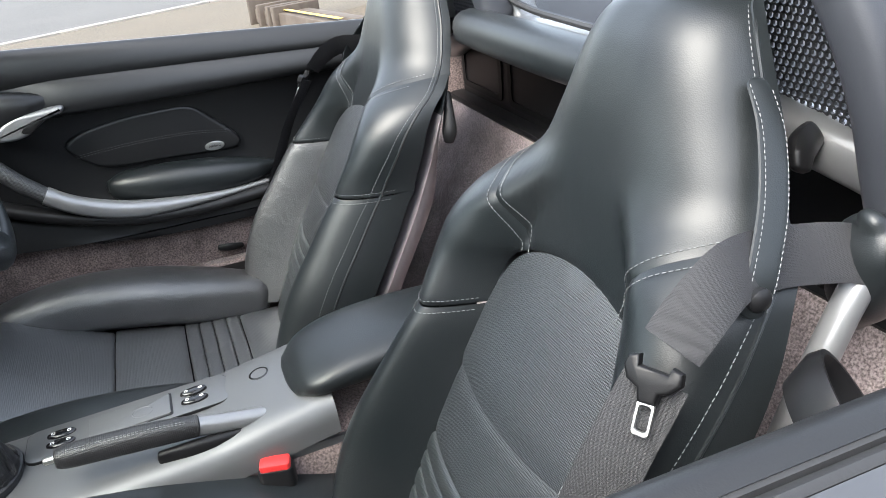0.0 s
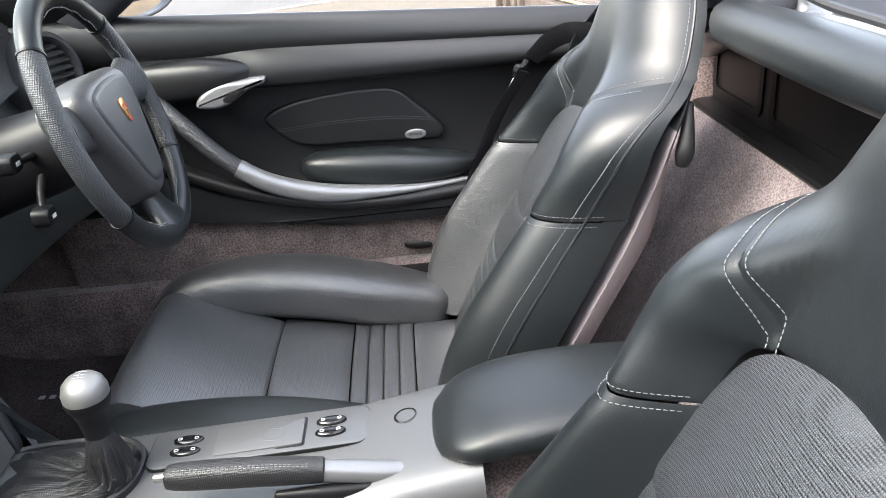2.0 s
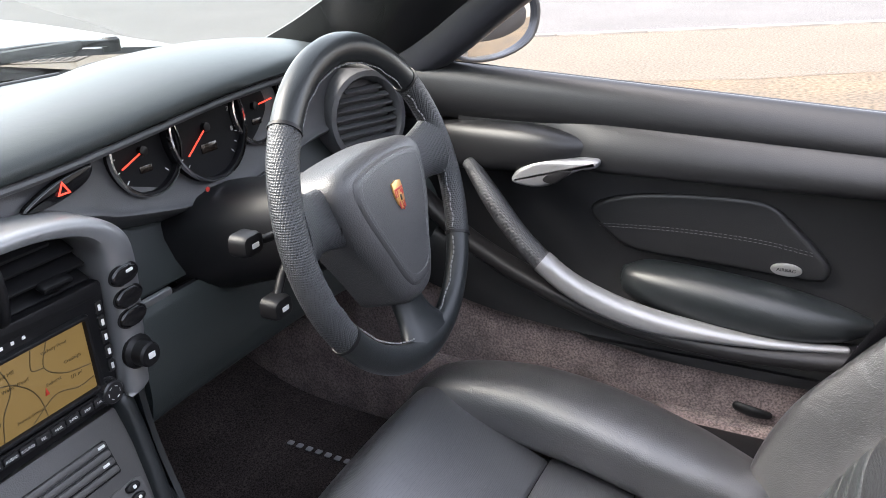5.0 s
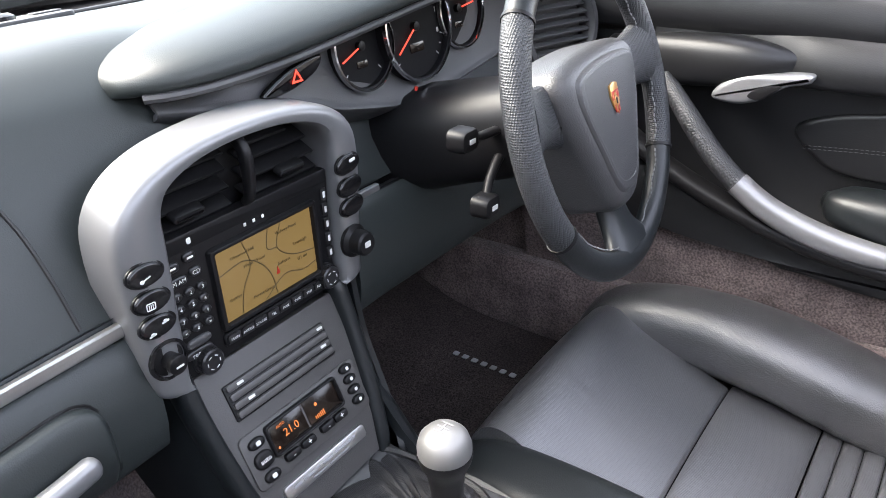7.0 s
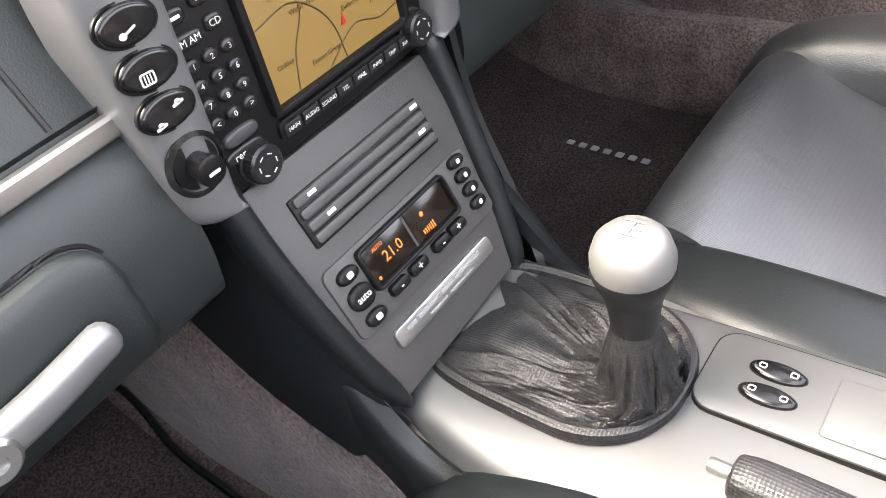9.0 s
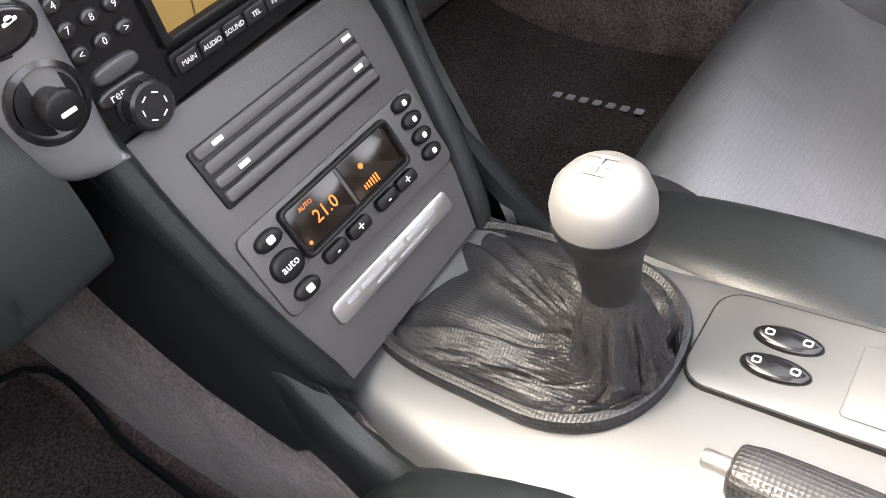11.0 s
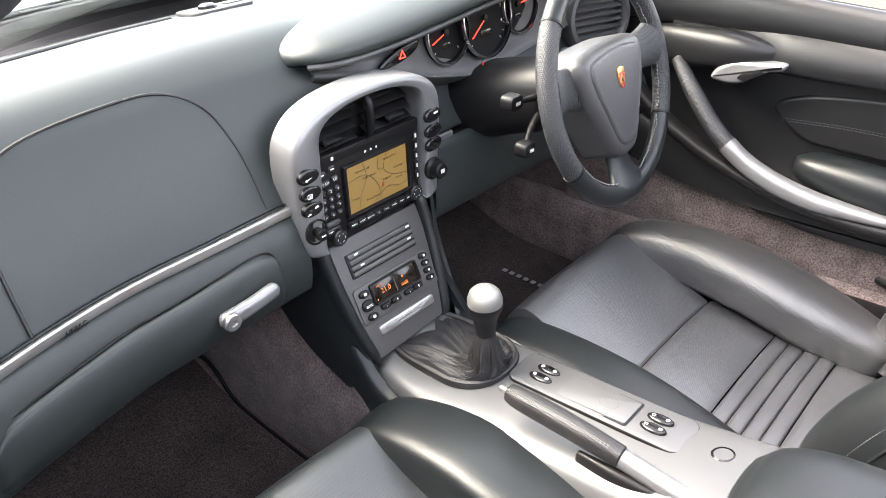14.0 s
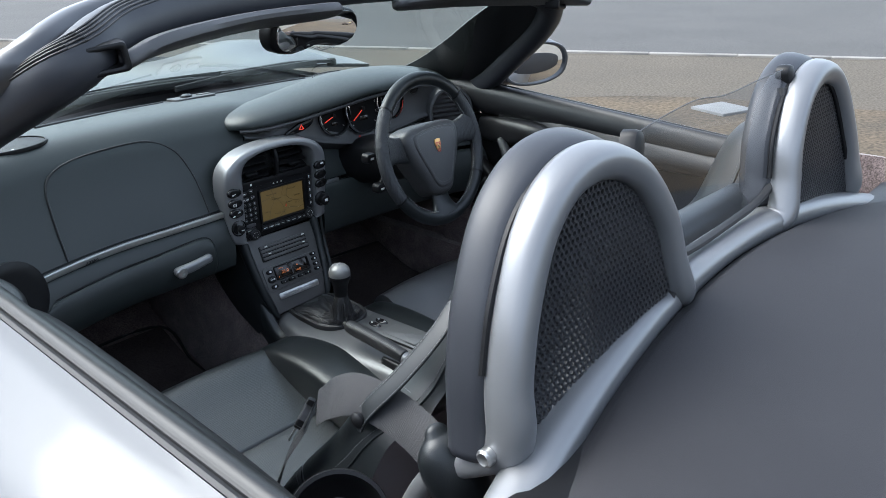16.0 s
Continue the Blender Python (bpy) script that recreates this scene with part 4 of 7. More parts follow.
for sgn in (-1, 1):
    rows = []
    for r, f in (((0.690, 0.300, 0.865), (0.645, 0.475, 0.915)), ((0.652, 0.160, 0.918), (0.605, 0.340, 0.968)), ((0.595, 0.030, 1.000), (0.545, 0.195, 1.033)), ((0.530, -0.090, 1.080), (0.475, 0.070, 1.088)), ((0.465, -0.150, 1.140), (0.415, -0.070, 1.150))):
        rows.append([(sgn * r[0], r[1], r[2]), (sgn * (r[0] * 0.65 + f[0] * 0.35 - 0.010), r[1] * 0.65 + f[1] * 0.35, r[2] * 0.65 + f[2] * 0.35 - 0.004), (sgn * (r[0] * 0.3 + f[0] * 0.7 - 0.008), r[1] * 0.3 + f[1] * 0.7, r[2] * 0.3 + f[2] * 0.7 - 0.004), (sgn * f[0], f[1], f[2])])
    part("pillar_trim", patch(rows, 5, 5, 0.006), DOOR_SKIN, screen_frame, "black padded pillar trim")
part("frame_skin", sweep([(p[0] * 1.055, p[1] + 0.050, p[2] + 0.004, 0.024, 0.020) for p in lining], side=(0, 0.3, 1), n=14, e=2.3), PAINT, screen_frame, "silver outer screen frame")
for i in range(5):
    rib = along([(*p, 0.031, 0.027) for p in lining], 24 + 10 * i, side=(0, 0.3, 1), e=2.3, grow=1.0, steps=6)
    part("seal_ridge", tube(rib[18:72], 0.0014, n=6, steps=0), RUBBER, screen_frame)
for sgn in (-1, 1):
    part("latch_socket", ring_plate(rect(0.050, 0.036, .006), rect(0.030, 0.018, .004), frame_at(V(-0.510 if sgn < 0 else 0.43, -0.222 if sgn < 0 else -0.195, 1.146), (1, 0.25 * sgn, 0.12 * -sgn), UP) @ pose(0, 0, -0.01), 0.025, 0.003), BLACK, screen_frame, "black roof latch socket")
part("glass", patch([[(sx * 0.63, 0.26, 0.90), (sx * 0.60, 0.06, 1.02), (sx * 0.53, -0.15, 1.165)] if sx in (-1, 1) else [(sx * 0.66, 0.26 + 0.36 * (1 - sx * sx), 0.925), (sx * 0.60, 0.06 + 0.22 * (1 - sx * sx), 1.05), (sx * 0.52, -0.14 + 0.07 * (1 - sx * sx), 1.182)] for sx in (-1, -0.66, -0.33, 0, 0.33, 0.66, 1)], 5, 5), GLASS, screen_frame, "clear laminated glass").visible_shadow = False
for sgn in (-1, 1):
    visor = part("sun_visor", sweep([(sgn * 0.490, -0.235, 1.143, 0.010, 0.010), (sgn * 0.42, -0.195, 1.152, 0.030, 0.011), (sgn * 0.25, -0.13, 1.158, 0.034, 0.010), (sgn * 0.10, -0.115, 1.160, 0.028, 0.010), (sgn * 0.07, -0.112, 1.160, 0.015, 0.009)], side=(0, 1, -0.35), n=14, e=3, round_end=0.006), GREY_PLASTIC, screen_frame, "dark grey sun visor")
mirror = empty("rear_view_mirror", (-0.0, -0.0, 1.13))
tagged(mirror, "black framed rear-view mirror hanging from the header", "mirror")
mm = frame_at(V(-0.035, -0.02, 1.120), (1, 0.18, 0), (0, -0.12, 1))
mo = [(-0.115, -0.004), (-0.105, 0.024), (-0.06, 0.034), (0, 0.036), (0.06, 0.034), (0.105, 0.024), (0.115, -0.004), (0.10, -0.028), (0.06, -0.036), (0.02, -0.030), (0, -0.028), (-0.02, -0.030), (-0.06, -0.036), (-0.10, -0.028)]
part("housing", slab(mo, mm @ pose(0, 0, -0.028), 0.03, 0.012, 4, 3), BLACK, mirror)
part("mirror_glass", slab([(a * 0.92, b * 0.86) for a, b in mo], mm @ pose(0, 0, 0.0005), 0.0025, 0.001, 2, 3), MIRROR, mirror, "silvered mirror glass")
part("stalk", tube([(0, -0.0, 1.13), (0, 0.0, 1.16), (0, -0.05, 1.185)], 0.009), BLACK, mirror)
for sgn in (-1, 1):
    dmr = empty("door_mirror", (sgn * 0.80, 0.20, 0.95))
    tagged(dmr, "silver door mirror on the car's " + ("driver" if sgn > 0 else "passenger") + " side", "door mirror", group="door mirrors")
    fm = frame_at(V(sgn * 0.818, 0.127, 0.941), (1, -0.45 * sgn, 0), (0, 0.0, 1))
    mo2 = [(sgn * a, b) for a, b in ((-0.095, 0.0), (-0.085, 0.040), (-0.04, 0.055), (0.03, 0.058), (0.08, 0.045), (0.10, 0.012), (0.085, -0.030), (0.03, -0.052), (-0.04, -0.054), (-0.085, -0.038))]
    part("housing", slab([(a * 1.08, b * 1.10) for a, b in mo2], fm @ pose(0, 0, -0.085), 0.09, 0.045, 8, 4), PAINT, dmr, "silver mirror housing")
    part("rim", ring_plate([tuple(p) for p in spline([(a * 1.02, b * 1.03) for a, b in mo2], 4, True)], [tuple(p) for p in spline([(a * 0.9, b * 0.88) for a, b in mo2], 4, True)], fm @ pose(0, 0, -0.004), 0.012, 0.002), PAINT, dmr)
    part("mirror_glass", slab([(a * 0.93, b * 0.90) for a, b in mo2], fm @ pose(0, 0, 0.001), 0.003, 0.001, 2, 4), MIRROR, dmr, "silvered mirror glass")
    part("arm", sweep([(sgn * 0.685, 0.22, 0.885, 0.03, 0.016), (sgn * 0.73, 0.20, 0.89, 0.026, 0.014), (sgn * 0.78, 0.185, 0.905, 0.024, 0.014)], side=(0, 1, 0), n=12, e=2.4), PAINT, dmr)
    part("sail_panel", slab([(a * (1 if sgn > 0 else -1), b) for a, b in ((-0.30, 0.86), (-0.12, 0.87), (-0.13, 0.90), (-0.22, 0.95), (-0.28, 0.93))], frame_at(V(sgn * 0.675, 0, 0), (0, -1, 0) if sgn > 0 else (0, 1, 0), UP), 0.012, 0.004), BLACK, dmr)


# ---------------------------------------------------------------- seats
def seat(name, cx, outer):
    """A bucket seat centred on cx; outer: the sign of the side by the door."""
    s = empty(name, (cx, -0.15, 0.30))

    def at(pts):
        return [(cx + p[0], *p[1:]) for p in pts]
    # cushion: centre panels, then the bolsters that frame it
    def cush(y):
        return float(np.interp(y, [-0.40, -0.36, -0.22, -0.10, 0.0, 0.06, 0.085], [0.388, 0.390, 0.399, 0.424, 0.465, 0.496, 0.498]))
    def field(name, x0, x1, v0, v1, f, mat, label="", nx=14, nv=10, puck=0.004, ends=0.7):
        """A stuffed panel over a rectangle of the plan, pulled in along its seams."""
        us = [0, 0.025, 0.07] + [0.07 + 0.86 * k / nx for k in range(1, nx)] + [0.93, 0.975, 1]
        vs_ = [0, 0.04, 0.12] + [0.12 + 0.76 * k / nv for k in range(1, nv)] + [0.88, 0.96, 1]
        pull = {0: 1.0, 1: 0.4, 2: 0.08}
        verts, faces = [], []
        for i, v in enumerate(vs_):
            for j, u in enumerate(us):
                p = pull.get(min(i, len(vs_) - 1 - i), 0) + ends * pull.get(min(j, len(us) - 1 - j), 0)
                verts.append(f(x0 + (x1 - x0) * u, v0 + (v1 - v0) * v, puck * p))
        n = len(us)
        faces = [[i * n + j, i * n + j + 1, (i + 1) * n + j + 1, (i + 1) * n + j] for i in range(len(vs_) - 1) for j in range(n - 1)]
        return part(name, (verts, faces), mat, s, label)

    def on_cushion(x, y, d):
        z = cush(y) + 0.008 * (1 - (x / 0.163) ** 2)
        return V(cx + x, y, z - d)
    hide = LEATHER_SHEEN if outer > 0 else LEATHER_SEAT        # the driver's cushion is rubbed shiny; its paler colour stands for sky sheen
    part("front_panel", patch([[(cx + x * 0.148, y, z + 0.008 * (1 - x * x)) for y, z in ((0.100, 0.385), (0.112, 0.43), (0.108, 0.472), (0.085, 0.496), (0.055, 0.4945), (0.0, 0.4655), (-0.078, 0.4315), (-0.0885, 0.4265), (-0.092, 0.4225))] for x in (-1, -0.7, -0.3, 0.3, 0.7, 1)], 4, 5, 0.02), hide, s, "perforated leather seat front")
    field("mid_panel", -0.163, 0.163, -0.0935, -0.205, on_cushion, hide)
    for i in range(4):
        field("flute", -0.163, 0.163, -0.207 - i * 0.024, -0.2305 - i * 0.024, on_cushion, hide, puck=0.005, nv=4, ends=0.0)
    field("rear_panel", -0.163, 0.163, -0.304, -0.39, on_cushion, hide)
    for q in (-1, 1):
        slim = 0.80 if q == -1 and cx > 0 else 1.0          # the driver's tunnel-side bolster is lower and narrower
        dip = (1.0 - slim) * 0.08
        part("cushion_bolster", sweep(at([(q * 0.165, 0.105, 0.415, 0.03, 0.035), (q * (0.137 + 0.048 * slim), 0.070, 0.460 - dip, 0.048 * slim, 0.042), (q * (0.142 + 0.058 * slim), -0.03, 0.470 - dip, 0.058 * slim, 0.045), (q * (0.140 + 0.063 * slim), -0.14, 0.458 - dip, 0.063 * slim, 0.046), (q * (0.143 + 0.060 * slim), -0.25, 0.430 - dip, 0.060 * slim, 0.046), (q * (0.155 + 0.045 * slim), -0.345, 0.405 - dip, 0.045 * slim, 0.04)]), side=(1, 0, 0), n=32, e=2.9 if q == outer else 4.2, round_end=0.03), LEATHER_WORN if q == outer else LEATHER, s, "creased leather side bolster" if q == outer else "")
    part("seat_base", sweep(at([(0, 0.085, 0.340, 0.195, 0.055), (0, -0.10, 0.335, 0.23, 0.050), (0, -0.36, 0.325, 0.225, 0.045)]), side=(1, 0, 0), n=20, e=5), BLACK, s)
    part("front_edge", sweep(at([(-0.16, 0.098, 0.40, 0.02, 0.035), (-0.08, 0.108, 0.40, 0.022, 0.04), (0.08, 0.108, 0.40, 0.022, 0.04), (0.16, 0.098, 0.40, 0.02, 0.035)]), side=(0, 1, 0), n=14, e=2.6, round_end=0.01), LEATHER, s)
    for q in (-1, 1):
        part("seat_rail", block(0.035, 0.46, 0.03, pose(cx + q * 0.15, -0.12, 0.297), 0.004), GREY_PLASTIC, s)
    over = 0.048 if outer > 0 else 0.0          # the driver's backrest leans outwards
    SETTLE[0] = lambda v: V(v[0] + over, v[1], 0.38 + (v[2] - 0.38) * 0.93)
    # backrest: one cover surface, cut into panels, bolsters, shoulders and head
    base = curve([0.38, 0.45, 0.55, 0.65, 0.72, 0.79, 0.87, 0.95, 0.99, 1.015, 1.032, 1.045], [-0.375, -0.405, -0.450, -0.500, -0.537, -0.570, -0.588, -0.605, -0.617, -0.629, -0.647, -0.685])
    half = curve([0.38, 0.42, 0.48, 0.56, 0.64, 0.705, 0.76, 0.80, 0.82, 0.84, 0.854, 0.867, 0.885, 0.91, 0.95, 0.985, 1.008, 1.024, 1.037, 1.045], [0.19, 0.200, 0.213, 0.216, 0.208, 0.2005, 0.200, 0.197, 0.193, 0.185, 0.172, 0.156, 0.143, 0.132, 0.114, 0.099, 0.087, 0.074, 0.053, 0.025])
    rise = curve([0.38, 0.42, 0.48, 0.56, 0.64, 0.705, 0.762, 0.80, 0.83, 0.85, 0.87, 0.89, 0.92, 1.08], [0.045, 0.062, 0.078, 0.083, 0.073, 0.064, 0.056, 0.049, 0.036, 0.019, 0.006, 0.001, 0.0, 0.0])
    start = curve([0.38, 0.56, 0.705, 0.738, 0.762, 0.776, 0.80, 0.83, 0.868, 1.08], [0.52, 0.56, 0.61, 0.59, 0.53, 0.47, 0.42, 0.38, 0.30, 0.2])
    ridge = curve([0.38, 0.56, 0.705, 0.80, 0.85, 0.90, 1.08], [0.76, 0.76, 0.77, 0.74, 0.56, 0.30, 0.15])
    fall = curve([0.38, 0.56, 0.705, 0.80, 0.85, 0.90, 0.95, 1.08], [0.11, 0.125, 0.110, 0.090, 0.082, 0.080, 0.080, 0.045])
    inner = curve([0.38, 0.50, 0.62, 0.705], [0.105, 0.115, 0.122, 0.122])

    centre = curve([0.68, 0.72, 0.78, 0.82, 1.08], [0.0, -0.002 * outer, -0.010 * outer, -0.012 * outer, -0.012 * outer])

    def cover(x, z, d=0.0):
        w = half(z)
        q = min(abs(x) / w, 1.0)
        s0, s1 = start(z), ridge(z)
        e = min(max((q - s0) / (s1 - s0), 0.0), 1.0)
        lean = min(max((z - 0.70) / 0.09, 0.0), 1.0) * (-0.25 if x * outer > 0 else 0.2)
        y = base(z) + rise(z) * (1 + lean) * math.sin(e * math.pi / 2)
        if q > s1:
            k = (q - s1) / (1 - s1)
            y -= fall(z) * (1 - max(0.0, 1 - k ** 2.2) ** (1 / 2.2))
        return V(cx + x + centre(z), y - d, z)

    def quilt(name, edge, us, vs_, mat, label="", pull=(1, 1, 1, 0), puck=0.0035):
        """A piece of the cover between four edges (bottom, top, start, end), pulled in along its seams."""
        B, T, L, R = edge
        c00, c10, c01, c11 = (np.array(p) for p in (B(0), B(1), T(0), T(1)))
        tab = {0: 1.0, 1: 0.35}
        verts = []
        for i, v in enumerate(vs_):
            for j, u in enumerate(us):
                p = (1 - v) * np.array(B(u)) + v * np.array(T(u)) + (1 - u) * np.array(L(v)) + u * np.array(R(v)) - ((1 - u) * (1 - v) * c00 + u * (1 - v) * c10 + (1 - u) * v * c01 + u * v * c11)
                d = max(pull[0] * tab.get(i, 0), pull[1] * tab.get(len(vs_) - 1 - i, 0), pull[2] * tab.get(j, 0), pull[3] * tab.get(len(us) - 1 - j, 0))
                verts.append(cover(p[0], p[1], d * puck))
        n = len(us)
        faces = [[i * n + j, i * n + j + 1, (i + 1) * n + j + 1, (i + 1) * n + j] for i in range(len(vs_) - 1) for j in range(n - 1)]
        return part(name, (verts, faces), mat, s, label, angle=75)

    def on_back(x, z, d):
        return V(cx + x, base(z) + 0.016 * (1 - (x / 0.124) ** 2) - d, z)
    top_edge = curve([0, 0.042, 0.083, 0.106, 0.119, 0.1235], [0.792, 0.788, 0.776, 0.760, 0.738, 0.706])
    rows = []
    for x in (-1, -0.93, -0.75, -0.5, -0.25, 0, 0.25, 0.5, 0.75, 0.93, 1):
        z1 = top_edge(abs(x) * 0.123)
        rows.append([(cx + x * 0.123, base(z) + 0.017 * (1 - x * x) * (1 - (k / 8) ** 3) - (0.003 if k in (0, 8) else 0), z) for k, z in ((k, 0.637 + (z1 - 0.637) * (k / 8) ** 0.85) for k in range(9))])
    part("upper_panel", patch(rows, 4, 4), LEATHER_PERF if cx < 0 else PERF_FINE, s, "perforated leather panel")
    field("middle_panel", -0.122, 0.122, 0.636, 0.556, on_back, LEATHER_PERF if cx < 0 else PERF_FINE)
    for i in range(4):
        field("flute", -0.119, 0.119, 0.4915 + i * 0.0215, 0.471 + i * 0.0215, on_back, LEATHER_SEAT, puck=0.005, nv=4, ends=0.0)
    field("lower_panel", -0.112, 0.112, 0.469, 0.385, on_back, LEATHER_SEAT)
    us = [0, 0.02] + [math.sin(math.pi / 2 * k / 20) for k in range(1, 21)]
    vs_ = [0, 0.025] + [0.06 + 0.88 * k / 20 for k in range(21)] + [0.975, 1]
    seam = curve([0, 0.35, 0.7, 1.0], [0.083, 0.091, 0.115, 0.154]), curve([0, 0.35, 0.7, 1.0], [0.774, 0.807, 0.845, 0.867])
    flank = curve([0, 0.4, 0.75, 1.0], [0.122, 0.118, 0.105, 0.083]), curve([0, 0.4, 0.75, 1.0], [0.706, 0.738, 0.762, 0.774])
    thread = []
    for q in (-1, 1):
        worn = q == outer
        quilt("back_bolster", (lambda u: (q * (inner(0.40) + (half(0.40) - inner(0.40)) * u), 0.40), lambda u: (q * (inner(0.704) + (half(0.704) - inner(0.704)) * u), 0.704), lambda v: (q * inner(0.40 + 0.304 * v), 0.40 + 0.304 * v), lambda v: (q * half(0.40 + 0.304 * v), 0.40 + 0.304 * v)), us, vs_, LEATHER_WORN if worn else LEATHER, "creased leather side bolster" if worn else "", (0, 1, 1, 0))
        quilt("shoulder", (lambda u: (q * (0.122 + (half(0.706) - 0.122) * u), 0.706), lambda u: (q * seam[0](u), seam[1](u)), lambda v: (q * flank[0](v), flank[1](v)), lambda v: (q * half(0.706 + 0.161 * v), 0.706 + 0.161 * v)), us, vs_, LEATHER)
        cross_rows = [[cover(q * (0.125 + (half(z) * 0.995 - 0.125) * k / 24), z, -0.0004) for k in range(25)] for z in (0.6985, 0.7115)]
        seam_rows = []
        for off in (-0.0065, 0.0065):
            row = []
            for k in range(21):
                t_ = k / 20 * 0.97
                dx, dz = seam[0](t_ + 0.01) - seam[0](t_ - 0.01), seam[1](t_ + 0.01) - seam[1](t_ - 0.01)
                m_ = math.hypot(dx, dz)
                row.append(cover(q * (seam[0](t_) - dz / m_ * off), seam[1](t_) + dx / m_ * off, -0.0004))
            seam_rows.append(row)
        for r in cross_rows + seam_rows:
            part("seam_stitching", dashes(r, 0.0036, 0.0016, 0.00045, steps=2), THREAD, s, "pale stitching")
        edge_at = curve([0.60, 0.72, 0.84], [0.955, 0.965, 0.985])
        part("edge_stitching", dashes([cover(q * half(z) * edge_at(z), z, -0.0004) for z in (0.42 + 0.61 * k / 60 for k in range(61))], 0.0036, 0.0018, 0.00045, steps=2), THREAD, s, "pale edge stitching")
        low_part = curve([0.64, 0.70, 0.76, 0.80], [1.0, 0.85, 0.2, 0.0])
        gz = [0.40 + 0.42 * k / 60 for k in range(61)]
        rim = [[cover(q * half(z), z), cover(q * half(z) * 0.985, z) + V(0, -0.016 * low_part(z) - 0.004, 0), cover(q * half(z) * 0.985 - q * 0.006 * (1 - low_part(z)), z) + V(0, -0.034 * low_part(z) - 0.018, 0)] for z in gz]
        part("side_gusset", ([p for r in rim for p in r], [[3 * k + j, 3 * k + j + 1, 3 * k + j + 4, 3 * k + j + 3] for k in range(60) for j in (0, 1)]), LEATHER, s, "black leather side gusset")
        part("edge_piping", sweep([(*cover(q * half(z) * (edge_at(z) + 1.0) / 2 , z), 0.0019, 0.0019) for z in (0.42 + 0.615 * k / 60 for k in range(61))], n=6, steps=0), LEATHER, s)

    def low(u):
        w = 2 * u - 1
        if abs(w) < 0.4:
            x = w / 0.4 * 0.083
            return x, 0.774 + 0.016 * (1 - (x / 0.083) ** 2)
        t_ = (abs(w) - 0.4) / 0.6
        return math.copysign(seam[0](t_), w), seam[1](t_)
    hu = [0.5 + 0.5 * math.sin(math.pi / 2 * k / 22) for k in range(-22, 23)]
    hv = [0, 0.02] + [0.05 + 0.95 * math.sin(math.pi / 2 * k / 30) for k in range(31)]
    quilt("headrest", (low, lambda u: ((2 * u - 1) * 0.025, 1.045), lambda v: (-half(0.867 + 0.178 * v), 0.867 + 0.178 * v), lambda v: (half(0.867 + 0.178 * v), 0.867 + 0.178 * v)), hu, hv, LEATHER, "smooth black leather integrated headrest", (1, 0, 0, 0))
    shell = []
    for z in (0.36, 0.46, 0.56, 0.66, 0.74, 0.80, 0.84, 0.87, 0.90, 0.94, 0.98, 1.01, 1.028, 1.038):
        edge_y = cover(half(z), z)[1]
        k = low_part(z)
        shell.append((cx + centre(z), edge_y - 0.022 * k + 0.003 * (1 - k), z, half(z) - 0.003, 0.018 + 0.057 * k))
    nsh = 32
    fine = spline(shell, 3)
    cut = next(i for i, p in enumerate(fine) if p[2] > 0.80)
    for piece, trim_of in ((fine[:cut + 1], ("back_shell", SHELL, "grey leather-covered seat back shell")), (fine[cut:], ("head_shell", LEATHER, "black leather back of the headrest"))):
        sv = []
        for x, y, z, a, b in piece:
            for k in range(nsh):
                c_, q_ = math.cos(2 * math.pi * k / nsh), math.sin(2 * math.pi * k / nsh)
                sv.append(V(x + a * c_, y + (0.002 if q_ > 0 else b) * q_, z))
        ns = len(piece)
        part(trim_of[0], (sv, [[i * nsh + j, i * nsh + (j + 1) % nsh, (i + 1) * nsh + (j + 1) % nsh, (i + 1) * nsh + j] for i in range(ns - 1) for j in range(nsh)] + [list(range(nsh)), [(ns - 1) * nsh + j for j in range(nsh)]]), trim_of[1], s, trim_of[2])
    part("head_crown", sweep([(cx + centre(1.0) + x, -0.706, z, 0.027, 0.009) for x, z in ((-0.026, 1.034), (-0.012, 1.0385), (0.012, 1.0385), (0.026, 1.034))], side=(0, 1, 0), n=16, round_end=0.012), LEATHER, s)
    catches = [(cx + q * 0.178, q) for q in (-1, 1) if q != outer]
    for x, q in catches:
        part("release_catch", sweep([(x, -0.650, 0.840, 0.006, 0.004), (x + q * 0.012, -0.646, 0.81, 0.008, 0.005), (x + q * 0.018, -0.642, 0.785, 0.011, 0.007), (x + q * 0.018, -0.640, 0.770, 0.008, 0.006)], side=(0.4, 1, 0), n=12, e=2.6, round_end=0.004), BLACK, s, "black backrest release catch")
    SETTLE[0] = None
    # belt guide: strap with a press stud on the shoulder
    cb = cx + over
    strap_path = [(cb + outer * 0.102, -0.660, 0.934), (cb + outer * 0.124, -0.654, 0.908), (cb + outer * 0.153, -0.634, 0.868), (cb + outer * 0.176, -0.608, 0.830), (cb + outer * 0.180, -0.597, 0.808)]
    strap = part("belt_strap", sweep([(*p, w, 0.0020) for p, w in zip(strap_path, (0.009, 0.0110, 0.0115, 0.0115, 0.010))], side=(outer * -0.35, 0.9, 0.35), n=12, e=3, round_end=0.007), LEATHER, s, "leather belt guide strap")
    for o in (-0.0085, 0.0085):
        part("stitching", dashes([(p[0] + outer * (0.0032 + 0.35 * o * -1), p[1] + 0.9 * o, p[2] + 0.35 * o) for p in strap_path], 0.003, 0.0016, 0.0004), THREAD, strap)
    part("press_stud", lathe([(0.009, 0), (0.009, 0.004), (0.006, 0.007), (0.002, 0.008)], frame_at(V(cb + outer * 0.1815, -0.600, 0.816), (0, outer, 0), (0, 0, 1)), 16), BLACK, strap)
    return s


